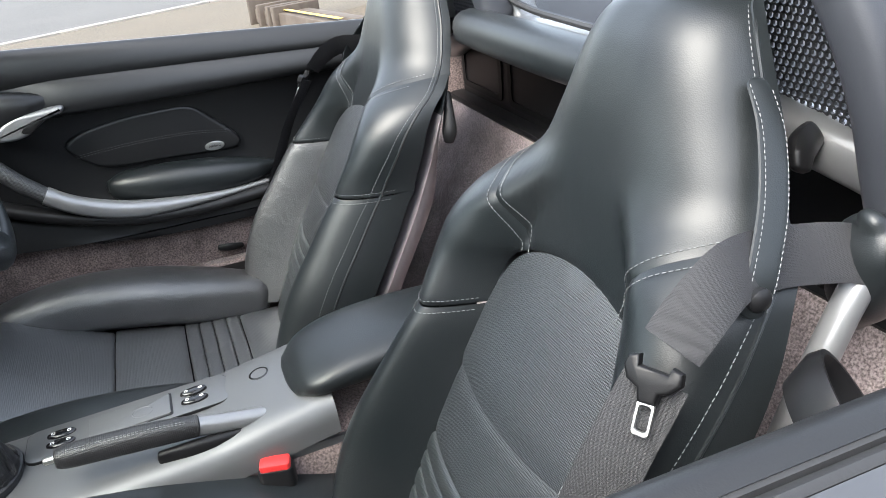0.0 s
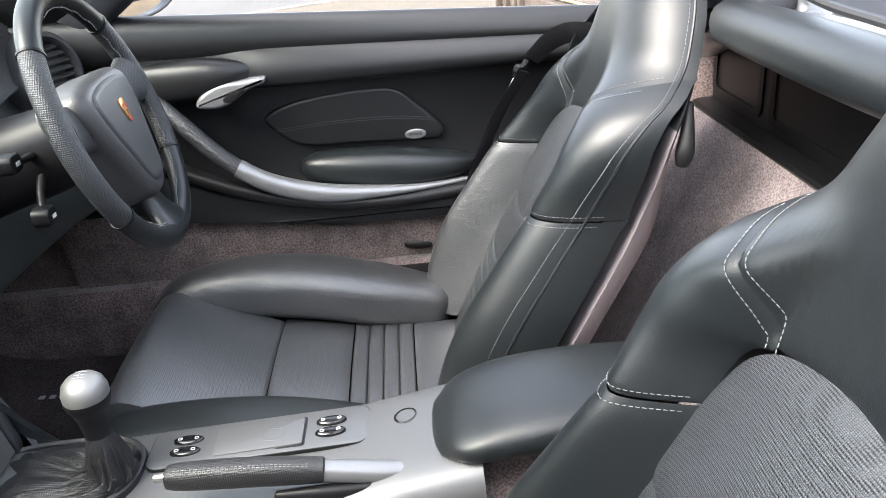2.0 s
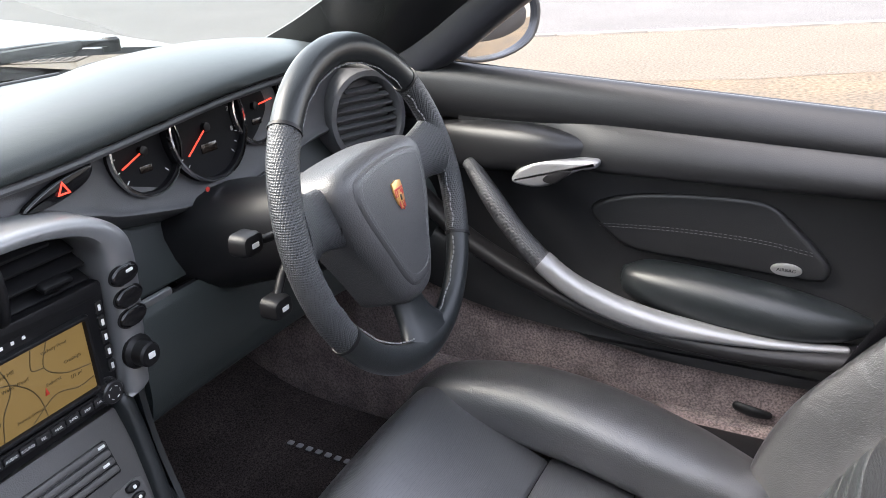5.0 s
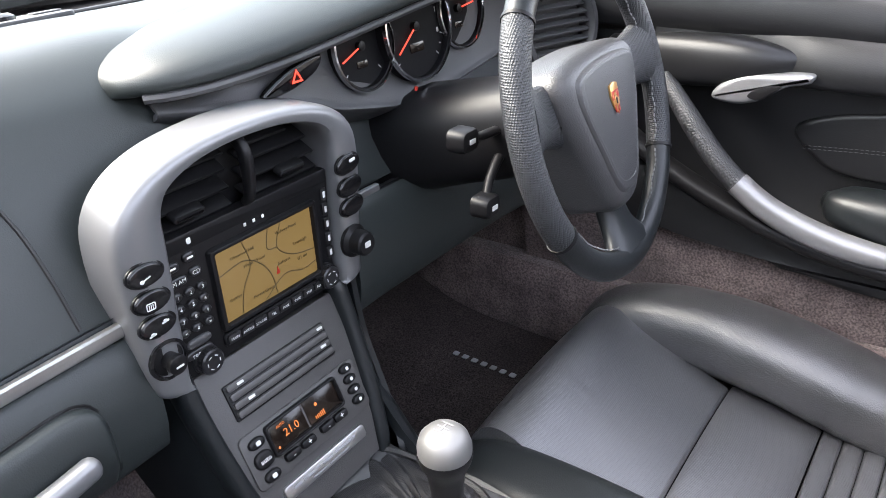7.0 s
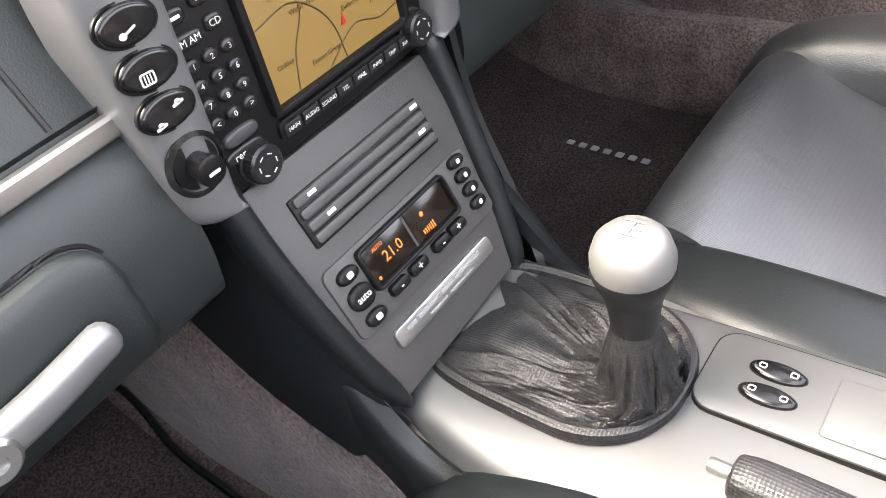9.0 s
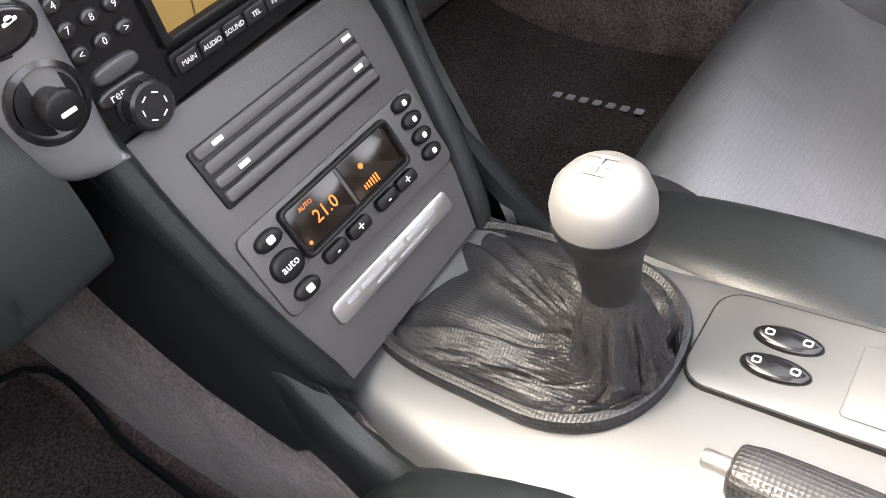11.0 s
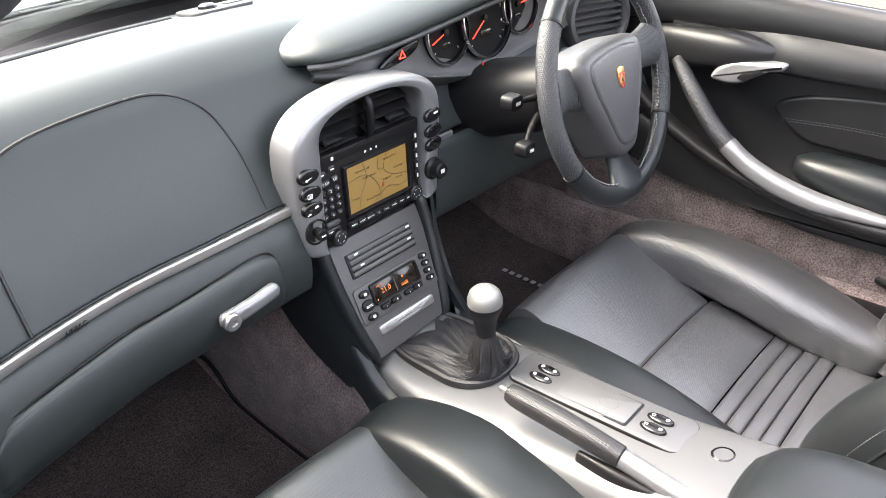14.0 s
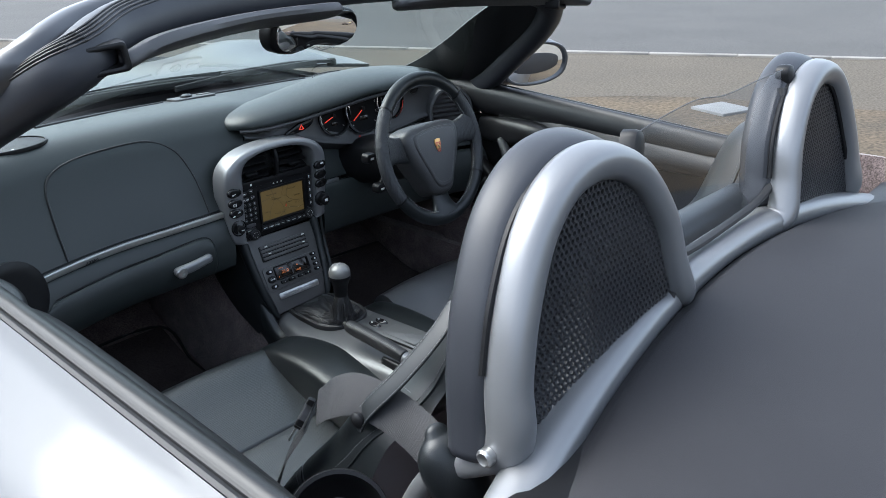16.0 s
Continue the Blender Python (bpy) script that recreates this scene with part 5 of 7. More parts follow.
tagged(seat("driver_seat", 0.325, 1), "black leather driver's bucket seat with worn door-side bolster", "car seat", group="front seats")
tagged(seat("passenger_seat", -0.305, -1), "black leather passenger bucket seat with perforated centre", "car seat", group="front seats")

# ---------------------------------------------------------------- seat belts
for sgn, cx, nm in ((-1, -0.305, "passenger"), (1, 0.373, "driver")):
    belt = empty("seat_belt", (cx + sgn * 0.18, -0.62, 0.80))
    tagged(belt, "black seat belt hung over the %s seat's shoulder" % nm, "seat belt", group="seat belts")
    o = sgn
    part("webbing", sweep([(cx + o * 0.180, -0.715, 0.812, 0.021, 0.0011), (cx + o * 0.172, -0.690, 0.822, 0.022, 0.0011), (cx + o * 0.166, -0.655, 0.828, 0.022, 0.0011), (cx + o * 0.167, -0.620, 0.834, 0.022, 0.0011), (cx + o * 0.174, -0.585, 0.836, 0.022, 0.0011), (cx + o * 0.180, -0.556, 0.822, 0.022, 0.0011), (cx + o * 0.182, -0.532, 0.800, 0.0215, 0.0011)], side=(-o * 0.55, 0.1, 0.83), n=8, e=4), WEB, belt, "woven black webbing")
    part("lap_webbing", sweep([(cx + o * 0.184, -0.520, 0.782, 0.022, 0.0011), (cx + o * 0.188, -0.468, 0.70, 0.023, 0.0011), (cx + o * 0.193, -0.41, 0.56, 0.023, 0.0011), (cx + o * 0.228, -0.38, 0.43, 0.023, 0.0011)], side=(0.815, -0.544 * o, -0.227 * o), n=8, e=4), WEB, belt)
    tm = frame_at(V(cx + o * 0.1865, -0.515, 0.787), (-0.815, 0.544 * o, 0.03 * o), (-0.05 * o, -0.52, 0.85))
    grip = [(-0.02, 0.003), (-0.0178, 0.0096), (-0.0104, 0.0118), (-0.0096, 0.0044), (0.0104, 0.003), (0.0118, 0.0081), (0.0192, 0.0059), (0.02, -0.0022), (0.0133, -0.0096), (0.0074, -0.0111), (0.0059, -0.0192), (-0.0059, -0.0192), (-0.0081, -0.0104), (-0.0163, -0.0059)]
    tongue = part("belt_tongue", slab(grip, tm @ pose(0, 0, -0.003), 0.0085, 0.003, 3), BLACK, belt, "black plastic tongue grip")
    part("tongue_plate", ring_plate(rect(0.0125, 0.024, .003, 4, 0, -0.029), rect(0.0080, 0.0165, .002, 4, 0, -0.029), tm @ pose(0, 0, 0.001), 0.0022), BRUSHED, tongue, "chromed steel tongue")

# ---------------------------------------------------------------- centre console
console = empty("centre_console", (0, -0.1, 0.3))
tagged(console, "satin silver centre console with black leather sides", "centre console")
part("tunnel", sweep([(0, 0.62, 0.41, 0.122, 0.16), (0, 0.30, 0.40, 0.115, 0.155), (0, 0.15, 0.385, 0.108, 0.125), (0, 0.0, 0.375, 0.088, 0.115), (0, -0.35, 0.38, 0.085, 0.12), (0, -0.62, 0.38, 0.09, 0.12)], side=(1, 0, 0), n=24, e=5), CARPET, console, "dark plum carpeted tunnel")
part("console_top", patch([[(x0, y, z - 0.046), (x0 + 0.006, y, z - 0.020), (x0 + 0.024, y, z - 0.005), (x0 * 0.3 + x1 * 0.7 - 0.02, y, z + 0.003), (x1 - 0.012, y, z + 0.001), (x1, y, z - 0.010), (x1 + 0.002, y, z - 0.04)] for x0, x1, y, z in ((-0.078, 0.078, 0.145, 0.517), (-0.085, 0.08, 0.09, 0.512), (-0.087, 0.082, 0.03, 0.511), (-0.083, 0.083, -0.05, 0.513), (-0.078, 0.083, -0.13, 0.515), (-0.075, 0.082, -0.22, 0.519), (-0.074, 0.080, -0.29, 0.531), (-0.074, 0.08, -0.37, 0.545))], 6, 5, 0.006), SILVER, console, "satin silver console top")
for q in (-1, 1):
    part("side_panel", patch([[(q * 0.082, 0.20, 0.62), (q * 0.100, 0.16, 0.54), (q * 0.104, 0.17, 0.45)], [(q * 0.086, 0.12, 0.508), (q * 0.101, 0.11, 0.485), (q * 0.107, 0.10, 0.41)], [(q * 0.0895, 0.05, 0.499), (q * 0.102, 0.05, 0.475), (q * 0.107, 0.04, 0.40)], [(q * 0.0885, -0.02, 0.488), (q * 0.100, -0.03, 0.465), (q * 0.104, -0.04, 0.40)], [(q * 0.082, -0.09, 0.470), (q * 0.094, -0.10, 0.448), (q * 0.097, -0.11, 0.40)]], 5, 5, 0.01), LEATHER, console, "black leather console side")
    part("rear_side", patch([[(q * 0.079, 0.01, 0.49), (q * 0.084, 0.01, 0.44), (q * 0.086, 0.01, 0.36)], [(q * 0.075, -0.2, 0.49), (q * 0.080, -0.2, 0.44), (q * 0.083, -0.2, 0.36)], [(q * 0.075, -0.40, 0.49), (q * 0.080, -0.40, 0.44), (q * 0.083, -0.40, 0.36)]], 4, 4, 0.008), SILVER if q < 0 else BLACK, console)
part("armrest", sweep([(0.002, -0.335, 0.546, 0.050, 0.010), (0.002, -0.357, 0.554, 0.067, 0.018), (0.002, -0.40, 0.563, 0.073, 0.024), (0.002, -0.47, 0.568, 0.073, 0.027), (0.002, -0.56, 0.568, 0.069, 0.027)], side=(1, 0, 0), n=22, e=2.8, round_end=0.012), LEATHER, console, "black padded armrest lid")
# switch strip beside the handbrake
SETTLE[0] = lambda v: V(v[0], v[1], v[2] + 0.0030 + 0.05 * max(0.0, -0.09 - v[1]))
part("plate_gap", slab(rect(0.0656, 0.2416, 0.0145, 5), pose(0.0395, -0.135, 0.5170), 0.0044, 0.0005), BLACK, console)
part("switch_plate", slab(rect(0.064, 0.240, 0.014, 5), pose(0.0395, -0.135, 0.5185), 0.0035, 0.0012), SILVER, console)
part("ash_tray_lid", slab(rect(0.045, 0.097, 0.003), pose(0.038, -0.135, 0.521), 0.0045, 0.0012), SILVER, console, "silver hinged tray lid")
part("lid_gap", slab(rect(0.0500, 0.1020, 0.004), pose(0.038, -0.135, 0.5200), 0.0034, 0.0005), BLACK, console)
part("finger_oval", ring_plate(oval(0.022, 0.026), oval(0.019, 0.023), pose(0.037, -0.150, 0.5252), 0.0006), SILVER, console)
for y0 in (-0.055, -0.213):
    for x0 in (0.0295, 0.0485):
        rock = part("window_switch", slab(oval(0.0155, 0.034), pose(x0, y0, 0.5205, 0, 0, 0), 0.006, 0.0035, 4), GLOSS_BLACK, console, "black rocker switch")
        for dy in (-0.009, 0.009):
            part("mark", ring_plate(rect(0.0042, 0.0046, .0012, 2), rect(0.0026, 0.0030, .0008, 2), pose(x0, y0 + dy, 0.5259), 0.0010), WHITE_INK, rock)
SETTLE[0] = None
part("lock_button", lathe([(0.013, 0), (0.013, 0.004), (0.011, 0.005), (0.010, 0.003)], pose(0.032, -0.296, 0.5375, -9), 24), GLOSS_BLACK, console, "round black locking button")
part("button_ring", lathe([(0.0145, 0), (0.0145, 0.003), (0.0128, 0.0034), (0.0128, 0.001)], pose(0.032, -0.296, 0.5375, -9), 24, False), CHROME, console)
buckle = empty("belt_buckle", (-0.085, -0.29, 0.44))
tagged(buckle, "black seat-belt buckle with a red release button", "belt buckle", group="belt buckles")
bmx = frame_at(V(-0.088, -0.285, 0.395), (0.25, 1, 0), (-1, 0.25, 0))
part("stalk", block(0.042, 0.026, 0.096, bmx @ pose(0, 0, -0.002), 0.005), BLACK, buckle)
part("button", block(0.036, 0.021, 0.010, bmx @ pose(0, 0, 0.091), 0.003), RED, buckle, "red release button")
buckle2 = copy_thing(buckle, Matrix.Translation(true((0.095, -0.30, 0.43))))

# handbrake
hb = empty("handbrake", (-0.045, -0.12, 0.50))
tagged(hb, "handbrake lever with a black leather grip and silver button", "handbrake")
grip_path = [(-0.049, -0.064, 0.5595, 0.0105, 0.0105), (-0.049, -0.078, 0.5585, 0.0125, 0.0125), (-0.048, -0.12, 0.5555, 0.0130, 0.0135), (-0.0465, -0.17, 0.5505, 0.0125, 0.0135), (-0.044, -0.212, 0.5440, 0.0115, 0.0120)]
part("grip", sweep(grip_path, side=(1, 0, 0), n=20, e=2.8, round_end=0.003), GAITER, hb, "perforated black leather grip")
for q in (112, 124):
    part("stitching", dashes([tuple(p) for p in along(grip_path, q, e=2.8, grow=1.03)[2:-2]], 0.0028, 0.0014, 0.0005, steps=1), THREAD, hb)
part("button", lathe([(0.0042, -0.004), (0.0042, 0.010), (0.0034, 0.0115)], frame_at(V(-0.049, -0.062, 0.5600), (1, 0, 0), (0, 0, 1)) @ pose(0, 0, 0, 180), 16), BRUSHED, hb, "silver push button")
part("lever", sweep([(-0.044, -0.208, 0.5435, 0.0105, 0.0110), (-0.041, -0.245, 0.5350, 0.0112, 0.0105), (-0.037, -0.285, 0.5265, 0.0110, 0.0095), (-0.031, -0.325, 0.5240, 0.009, 0.005)], side=(1, 0, 0), n=16, e=2.6, round_end=0.006), SILVER_TRIM, hb, "silver lever fairing")
part("slot", sweep([(-0.052, -0.165, 0.5200, 0.005, 0.010), (-0.0525, -0.210, 0.5190, 0.0075, 0.012), (-0.048, -0.255, 0.5170, 0.0075, 0.010), (-0.041, -0.305, 0.5180, 0.004, 0.005)], side=(1, 0, 0), n=14, e=2.6, round_end=0.004), BLACK, hb, "dark flank of the lever well")

# gear lever
gear = empty("gear_lever", (0.0, 0.03, 0.52))
tagged(gear, "gear lever with a silver ball knob and black leather gaiter", "gear lever")
gt = V(0.0, 0.012, 0.0)
part("knob", lathe([(0.001, 0.6545), (0.0075, 0.6539), (0.0145, 0.6512), (0.0198, 0.6455), (0.0223, 0.6375), (0.0222, 0.6305), (0.0200, 0.6225), (0.0160, 0.6165), (0.0145, 0.6155)][::-1], Matrix.Translation(gt), 32), KNOB, gear, "satin silver ball knob")
part("knob_base", lathe([(0.0125, 0.560), (0.0128, 0.575), (0.0138, 0.592), (0.0155, 0.606), (0.0180, 0.6145), (0.0213, 0.6215), (0.0229, 0.6280), (0.0226, 0.6300)], Matrix.Translation(gt), 28), BLACK, gear, "black knob collar")
for dx in (-0.0055, 0.0, 0.0055):
    part("shift_mark", block(0.0008, 0.011, 0.0006, pose(gt.x + dx, gt.y, 0.6546), 0.0001), GREY_INK, gear)
part("shift_bar", block(0.011, 0.0008, 0.0006, pose(gt.x, gt.y, 0.6547), 0.0001), GREY_INK, gear)
gv, gf = [], []
na, nr = 120, 40


def gaiter_edge(a):
    c, s_ = math.cos(a), math.sin(a)
    if s_ < 0:
        return 0.014 + 0.058 * math.copysign(abs(c) ** 0.85, c), 0.050 - 0.060 * abs(s_) ** 0.95
    return 0.014 + 0.058 * math.copysign(abs(c) ** 0.35, c), 0.050 + 0.102 * abs(s_) ** 0.45


for i in range(nr):
    q = i / (nr - 1)
    for j in range(na):
        a = 2 * math.pi * j / na
        ox, oy = gaiter_edge(a)
        s_ = max(0.0, 1 - q / 0.62)
        nz = noise.noise(V(3.2 * math.cos(a), 3.2 * math.sin(a), 2.4 * q)) + 0.5 * noise.noise(V(9 * math.cos(a), 9 * math.sin(a), 4 * q))
        fold = math.sin(math.pi * min(1, q * 1.05)) ** 0.8 * (0.0030 * math.sin(9 * a + 4 * nz) + 0.0085 * nz + 0.004 * abs(noise.noise(V(5 * math.cos(a), 5 * math.sin(a), 7 * q))))
        z = 0.5205 + 0.010 * math.sin(math.pi * min(1, q * 1.5)) + 0.066 * max(0, (q - 0.50) / 0.50) ** 1.05
        rs = 0.0245 - 0.0115 * max(0.0, (q - 0.55) / 0.45)
        x, y = ox * s_ + rs * (1 - s_) * math.cos(a), oy * s_ + (0.012 + rs * math.sin(a)) * (1 - s_)
        gv.append(V(x + fold * (0.4 + 0.3 * (q > 0.6)) * math.cos(a), y + fold * (0.4 + 0.3 * (q > 0.6)) * math.sin(a), z + fold * (0.8 if q < 0.62 else 0.4)))
gf = [[i * na + j, i * na + (j + 1) % na, (i + 1) * na + (j + 1) % na, (i + 1) * na + j] for i in range(nr - 1) for j in range(na)]
part("gaiter", (gv, gf), GAITER, gear, "folded black leather gaiter", angle=80)
part("gaiter_rim", loop_bar([(*gaiter_edge(2 * math.pi * j / 48), 0.5200, 0.0075, 0.0050) for j in range(48)], side=(0, 0, 1), n=8, steps=2), GAITER, gear)

# ---------------------------------------------------------------- dashboard
dash = empty("dashboard", (0, 0.35, 0.6))
tagged(dash, "black grained leather dashboard with a silver trim line", "dashboard")
SECT = [(-0.64, 0.11), (-0.52, 0.050), (-0.36, 0.012), (-0.15, 0.0), (0.05, 0.0), (0.30, 0.0), (0.50, 0.015), (0.64, 0.06)]


def dash_row(x, pts, even=False):
    b = float(np.interp(x, [p[0] for p in SECT], [p[1] for p in SECT]))
    return [(x, y - (b if i > 1 or even else b * 2.2), z) for i, (y, z) in enumerate(pts)]


top = [(0.66, 0.900), (0.55, 0.922), (0.44, 0.937), (0.345, 0.935), (0.300, 0.908), (0.275, 0.866), (0.248, 0.81), (0.225, 0.757), (0.222, 0.750)]
low = [(0.222, 0.744), (0.212, 0.736), (0.202, 0.715), (0.196, 0.69), (0.198, 0.655), (0.215, 0.630), (0.30, 0.62)]
drv = [(0.66, 0.900), (0.55, 0.922), (0.44, 0.932), (0.36, 0.92), (0.33, 0.90), (0.29, 0.85), (0.26, 0.80), (0.235, 0.757), (0.232, 0.750)]
xs = (-0.64, -0.58, -0.48, -0.36, -0.24, -0.15)
part("upper_skin", patch([dash_row(x, top) for x in xs] + [dash_row(x, top) for x in (-0.08, 0.0)] + [dash_row(0.07, [(0.5 * (a[0] + b[0]), 0.5 * (a[1] + b[1])) for a, b in zip(top, drv)])] + [dash_row(x, drv) for x in (0.14, 0.30, 0.46, 0.58, 0.645)], 5, 6, 0.008), LEATHER_DASH, dash, "black grained upper dash skin")
part("lower_skin", patch([dash_row(x, low, True) for x in xs[:-1] + (-0.118,)], 4, 6, 0.008), LEATHER_DASH, dash)
part("lower_skin", patch([dash_row(x, low, True) for x in (0.118, 0.20, 0.4, 0.55, 0.64)], 4, 6, 0.008), LEATHER_DASH, dash)
part("trim_line", sweep([(x, 0.2165 - float(np.interp(x, [p[0] for p in SECT], [p[1] for p in SECT])), 0.7475, 0.0045, 0.0062) for x in xs[:-1] + (-0.118,)], side=(0, 1, 0), n=10, e=3), BRUSHED, dash, "thin satin silver trim line")
part("trim_line", sweep([(x, 0.226, 0.7465, 0.004, 0.005) for x in (0.13, 0.16, 0.19)], side=(0, 1, 0), n=10, e=3), SILVER_TRIM, dash, "thin satin silver trim line")
# airbag door seam and glovebox
def dash_at(x, z):
    b = float(np.interp(x, [p[0] for p in SECT], [p[1] for p in SECT]))
    fine = [tuple(p) for p in spline(top, 8)][24:]
    zs, ys = [p[1] for p in fine[::-1]], [p[0] for p in fine[::-1]]
    return float(np.interp(z, zs, ys)) - b
seam = [(-0.448, 0.755), (-0.447, 0.82), (-0.440, 0.872), (-0.415, 0.896), (-0.36, 0.906), (-0.27, 0.910), (-0.215, 0.905), (-0.175, 0.880), (-0.158, 0.84), (-0.152, 0.80), (-0.150, 0.757)]
part("airbag_seam", sweep([(x, dash_at(x, z) + 0.0002, z, 0.0019, 0.0019) for x, z in seam], n=6), RUBBER, dash)
low_z, low_y = [p[1] for p in low[::-1]], [p[0] for p in low[::-1]]


def lower_at(x, z):
    return float(np.interp(z, low_z, low_y)) - float(np.interp(x, [p[0] for p in SECT], [p[1] for p in SECT]))


lid_top = curve([-0.530, -0.527, -0.515, -0.490, -0.30, -0.195, -0.176, -0.167, -0.164], [0.668, 0.684, 0.700, 0.7095, 0.715, 0.719, 0.715, 0.705, 0.690])
rows = []
for x in (-0.530, -0.527, -0.520, -0.510, -0.495, -0.45, -0.40, -0.35, -0.30, -0.25, -0.21, -0.19, -0.178, -0.170, -0.166, -0.164):
    z1 = lid_top(x)
    end = 0.5 if x < -0.526 or x > -0.167 else 1.0
    rows.append([(x, lower_at(x, z1 - (z1 - 0.634) * k) - d * end, z1 - (z1 - 0.634) * k) for k, d in ((0, -0.004), (0.02, 0.003), (0.07, 0.0075), (0.3, 0.009), (0.6, 0.010), (0.9, 0.009), (1.0, 0.004))])
gb = part("glovebox_lid", patch(rows, 3, 4), LEATHER_DASH, dash, "padded glovebox lid", angle=70)
part("lid_gap", sweep([(x, lower_at(x, lid_top(x) + 0.0012) - 0.0008, lid_top(x) + 0.0012, 0.0014, 0.0014) for x in [-0.529, -0.527, -0.520, -0.510, -0.495] + [-0.47 + 0.02 * i for i in range(14)] + [-0.195, -0.185, -0.178, -0.172, -0.167]], n=6, steps=2), BLACK, dash)
part("lettering", lettering("AIRBAG", frame_at(V(-0.41, 0.1872, 0.7455), (1, 0.235, 0), UP), 0.0075, 0.0004), BLACK, dash)
part("release_bar", sweep([(-0.262, 0.175, 0.677, 0.008, 0.0100), (-0.23, 0.172, 0.681, 0.008, 0.0095), (-0.195, 0.172, 0.6865, 0.008, 0.0088)], side=(0, 1, 0), n=16, e=2.6, round_end=0.007), SILVER_TRIM, gb, "satin silver glovebox release bar")
part("lock", lathe([(0.0112, 0), (0.0112, 0.004), (0.0092, 0.006), (0.0045, 0.0062), (0.004, 0.004)], frame_at(V(-0.258, 0.169, 0.677), RIGHT, UP), 22), BRUSHED, gb, "round chrome lock")
# dash-top details
part("vent_slot", join(sweep([(-0.36, 0.46, 0.9350, 0.005, 0.0025), (-0.2, 0.505, 0.9300, 0.006, 0.0025), (-0.06, 0.520, 0.9275, 0.005, 0.0025)], side=(0, 1, 0), n=8), sweep([(0.06, 0.520, 0.9275, 0.005, 0.0025), (0.2, 0.525, 0.9270, 0.006, 0.0025), (0.345, 0.522, 0.9265, 0.005, 0.0025)], side=(0, 1, 0), n=8)), BLACK, dash, "demister slots")
part("sensor_plate", slab(rect(0.10, 0.055, .008), pose(0.0, 0.497, 0.9305, -5), 0.005, 0.002), GREY_PLASTIC, dash, "grey sun sensor plate")
part("sensor", lathe([(0.014, 0), (0.013, 0.005), (0.008, 0.008)], pose(-0.012, 0.497, 0.934, -5), 18), GLOSS_BLACK, dash)
part("indicator", slab(rect(0.03, 0.016, .003), pose(0.032, 0.499, 0.934, -5), 0.003, 0.001), GREY_PLASTIC, dash)
for cx_, cy_, cz_, w_, h_, tilt in ((-0.470, 0.345, 0.9335, 0.17, 0.095, 3), (0.42, 0.48, 0.9255, 0.15, 0.09, 0)):
    sm = pose(cx_, cy_, cz_, tilt)
    spk = part("speaker_ring", ring_plate(oval(w_, h_, 40), oval(w_ - 0.010, h_ - 0.010, 40), sm, 0.0062, 0.001), BLACK, dash, "speaker grille rim")
    part("speaker_grille", slab(oval(w_ - 0.008, h_ - 0.008, 40), sm, 0.0052, 0.0015), GRILLE, spk, "finely perforated black grille")
    for q in (-1, 1):
        part("screw", lathe([(0.0030, 0), (0.0030, 0.0010), (0.0014, 0.0004)], sm @ pose(q * 0.012, -h_ / 2 + 0.009, 0.0056), 12), CHROME, spk)
# side speaker in the passenger end of the dash
part("end_speaker", lathe([(0.06, 0), (0.06, 0.008), (0.052, 0.011), (0.04, 0.010)], frame_at(V(-0.578, 0.085, 0.765), (0.9, 0.35, 0), V(0, 0.15, 1)), 28), BLACK, dash, "round black side speaker")

# instrument hood and gauges
hood = [(-0.046, 0.306, 0.902, 0.012, 0.004), (-0.042, 0.305, 0.902, 0.028, 0.010), (-0.032, 0.304, 0.902, 0.044, 0.017), (-0.010, 0.304, 0.903, 0.062, 0.024), (0.03, 0.306, 0.905, 0.077, 0.029), (0.10, 0.310, 0.909, 0.086, 0.033), (0.20, 0.314, 0.920, 0.098, 0.034), (0.30, 0.317, 0.930, 0.106, 0.033), (0.42, 0.322, 0.932, 0.106, 0.031), (0.53, 0.335, 0.922, 0.096, 0.030), (0.61, 0.35, 0.910, 0.08, 0.026)]
hv, nh = [], 28
for x, y, z, a, b in spline(hood, 6):
    hv += [V(x, y + a * math.cos(2 * math.pi * i / nh), z + (b if i <= nh / 2 else 0.010) * math.copysign(abs(math.sin(2 * math.pi * i / nh)) ** 0.85, math.sin(2 * math.pi * i / nh))) for i in range(nh)]
kh = len(hv) // nh
part("instrument_hood", (hv, [[i * nh + j, i * nh + (j + 1) % nh, (i + 1) * nh + (j + 1) % nh, (i + 1) * nh + j] for i in range(kh - 1) for j in range(nh)] + [list(range(nh)), [(kh - 1) * nh + j for j in range(nh)]]), LEATHER_DASH, dash, "long padded instrument hood", angle=60)
part("hood_trim", sweep([(h[0], h[1] - h[3] + 0.004, h[2] - 0.008, 0.004, 0.004) for h in hood[2:10]], side=(0, 1, 0), n=8), GREY_PLASTIC, dash, "dark hood lip")
part("binnacle_face", patch([[(x, y1, z1), (x, (y1 + y2) / 2 + 0.004, (z1 + z2) / 2), (x, y2, z2), (x, y2 - 0.004, z2 - 0.012), (x, y2 + 0.03, z2 - 0.03)] for x, y1, z1, y2, z2 in ((-0.02, 0.278, 0.897, 0.274, 0.886), (0.05, 0.244, 0.900, 0.242, 0.876), (0.12, 0.234, 0.904, 0.234, 0.862), (0.17, 0.250, 0.932, 0.238, 0.845), (0.28, 0.256, 0.942, 0.236, 0.826), (0.40, 0.250, 0.945, 0.234, 0.838), (0.47, 0.235, 0.940, 0.230, 0.85), (0.56, 0.245, 0.922, 0.240, 0.85))], 5, 5, 0.006), GREY_PLASTIC, dash, "dark grey instrument surround")
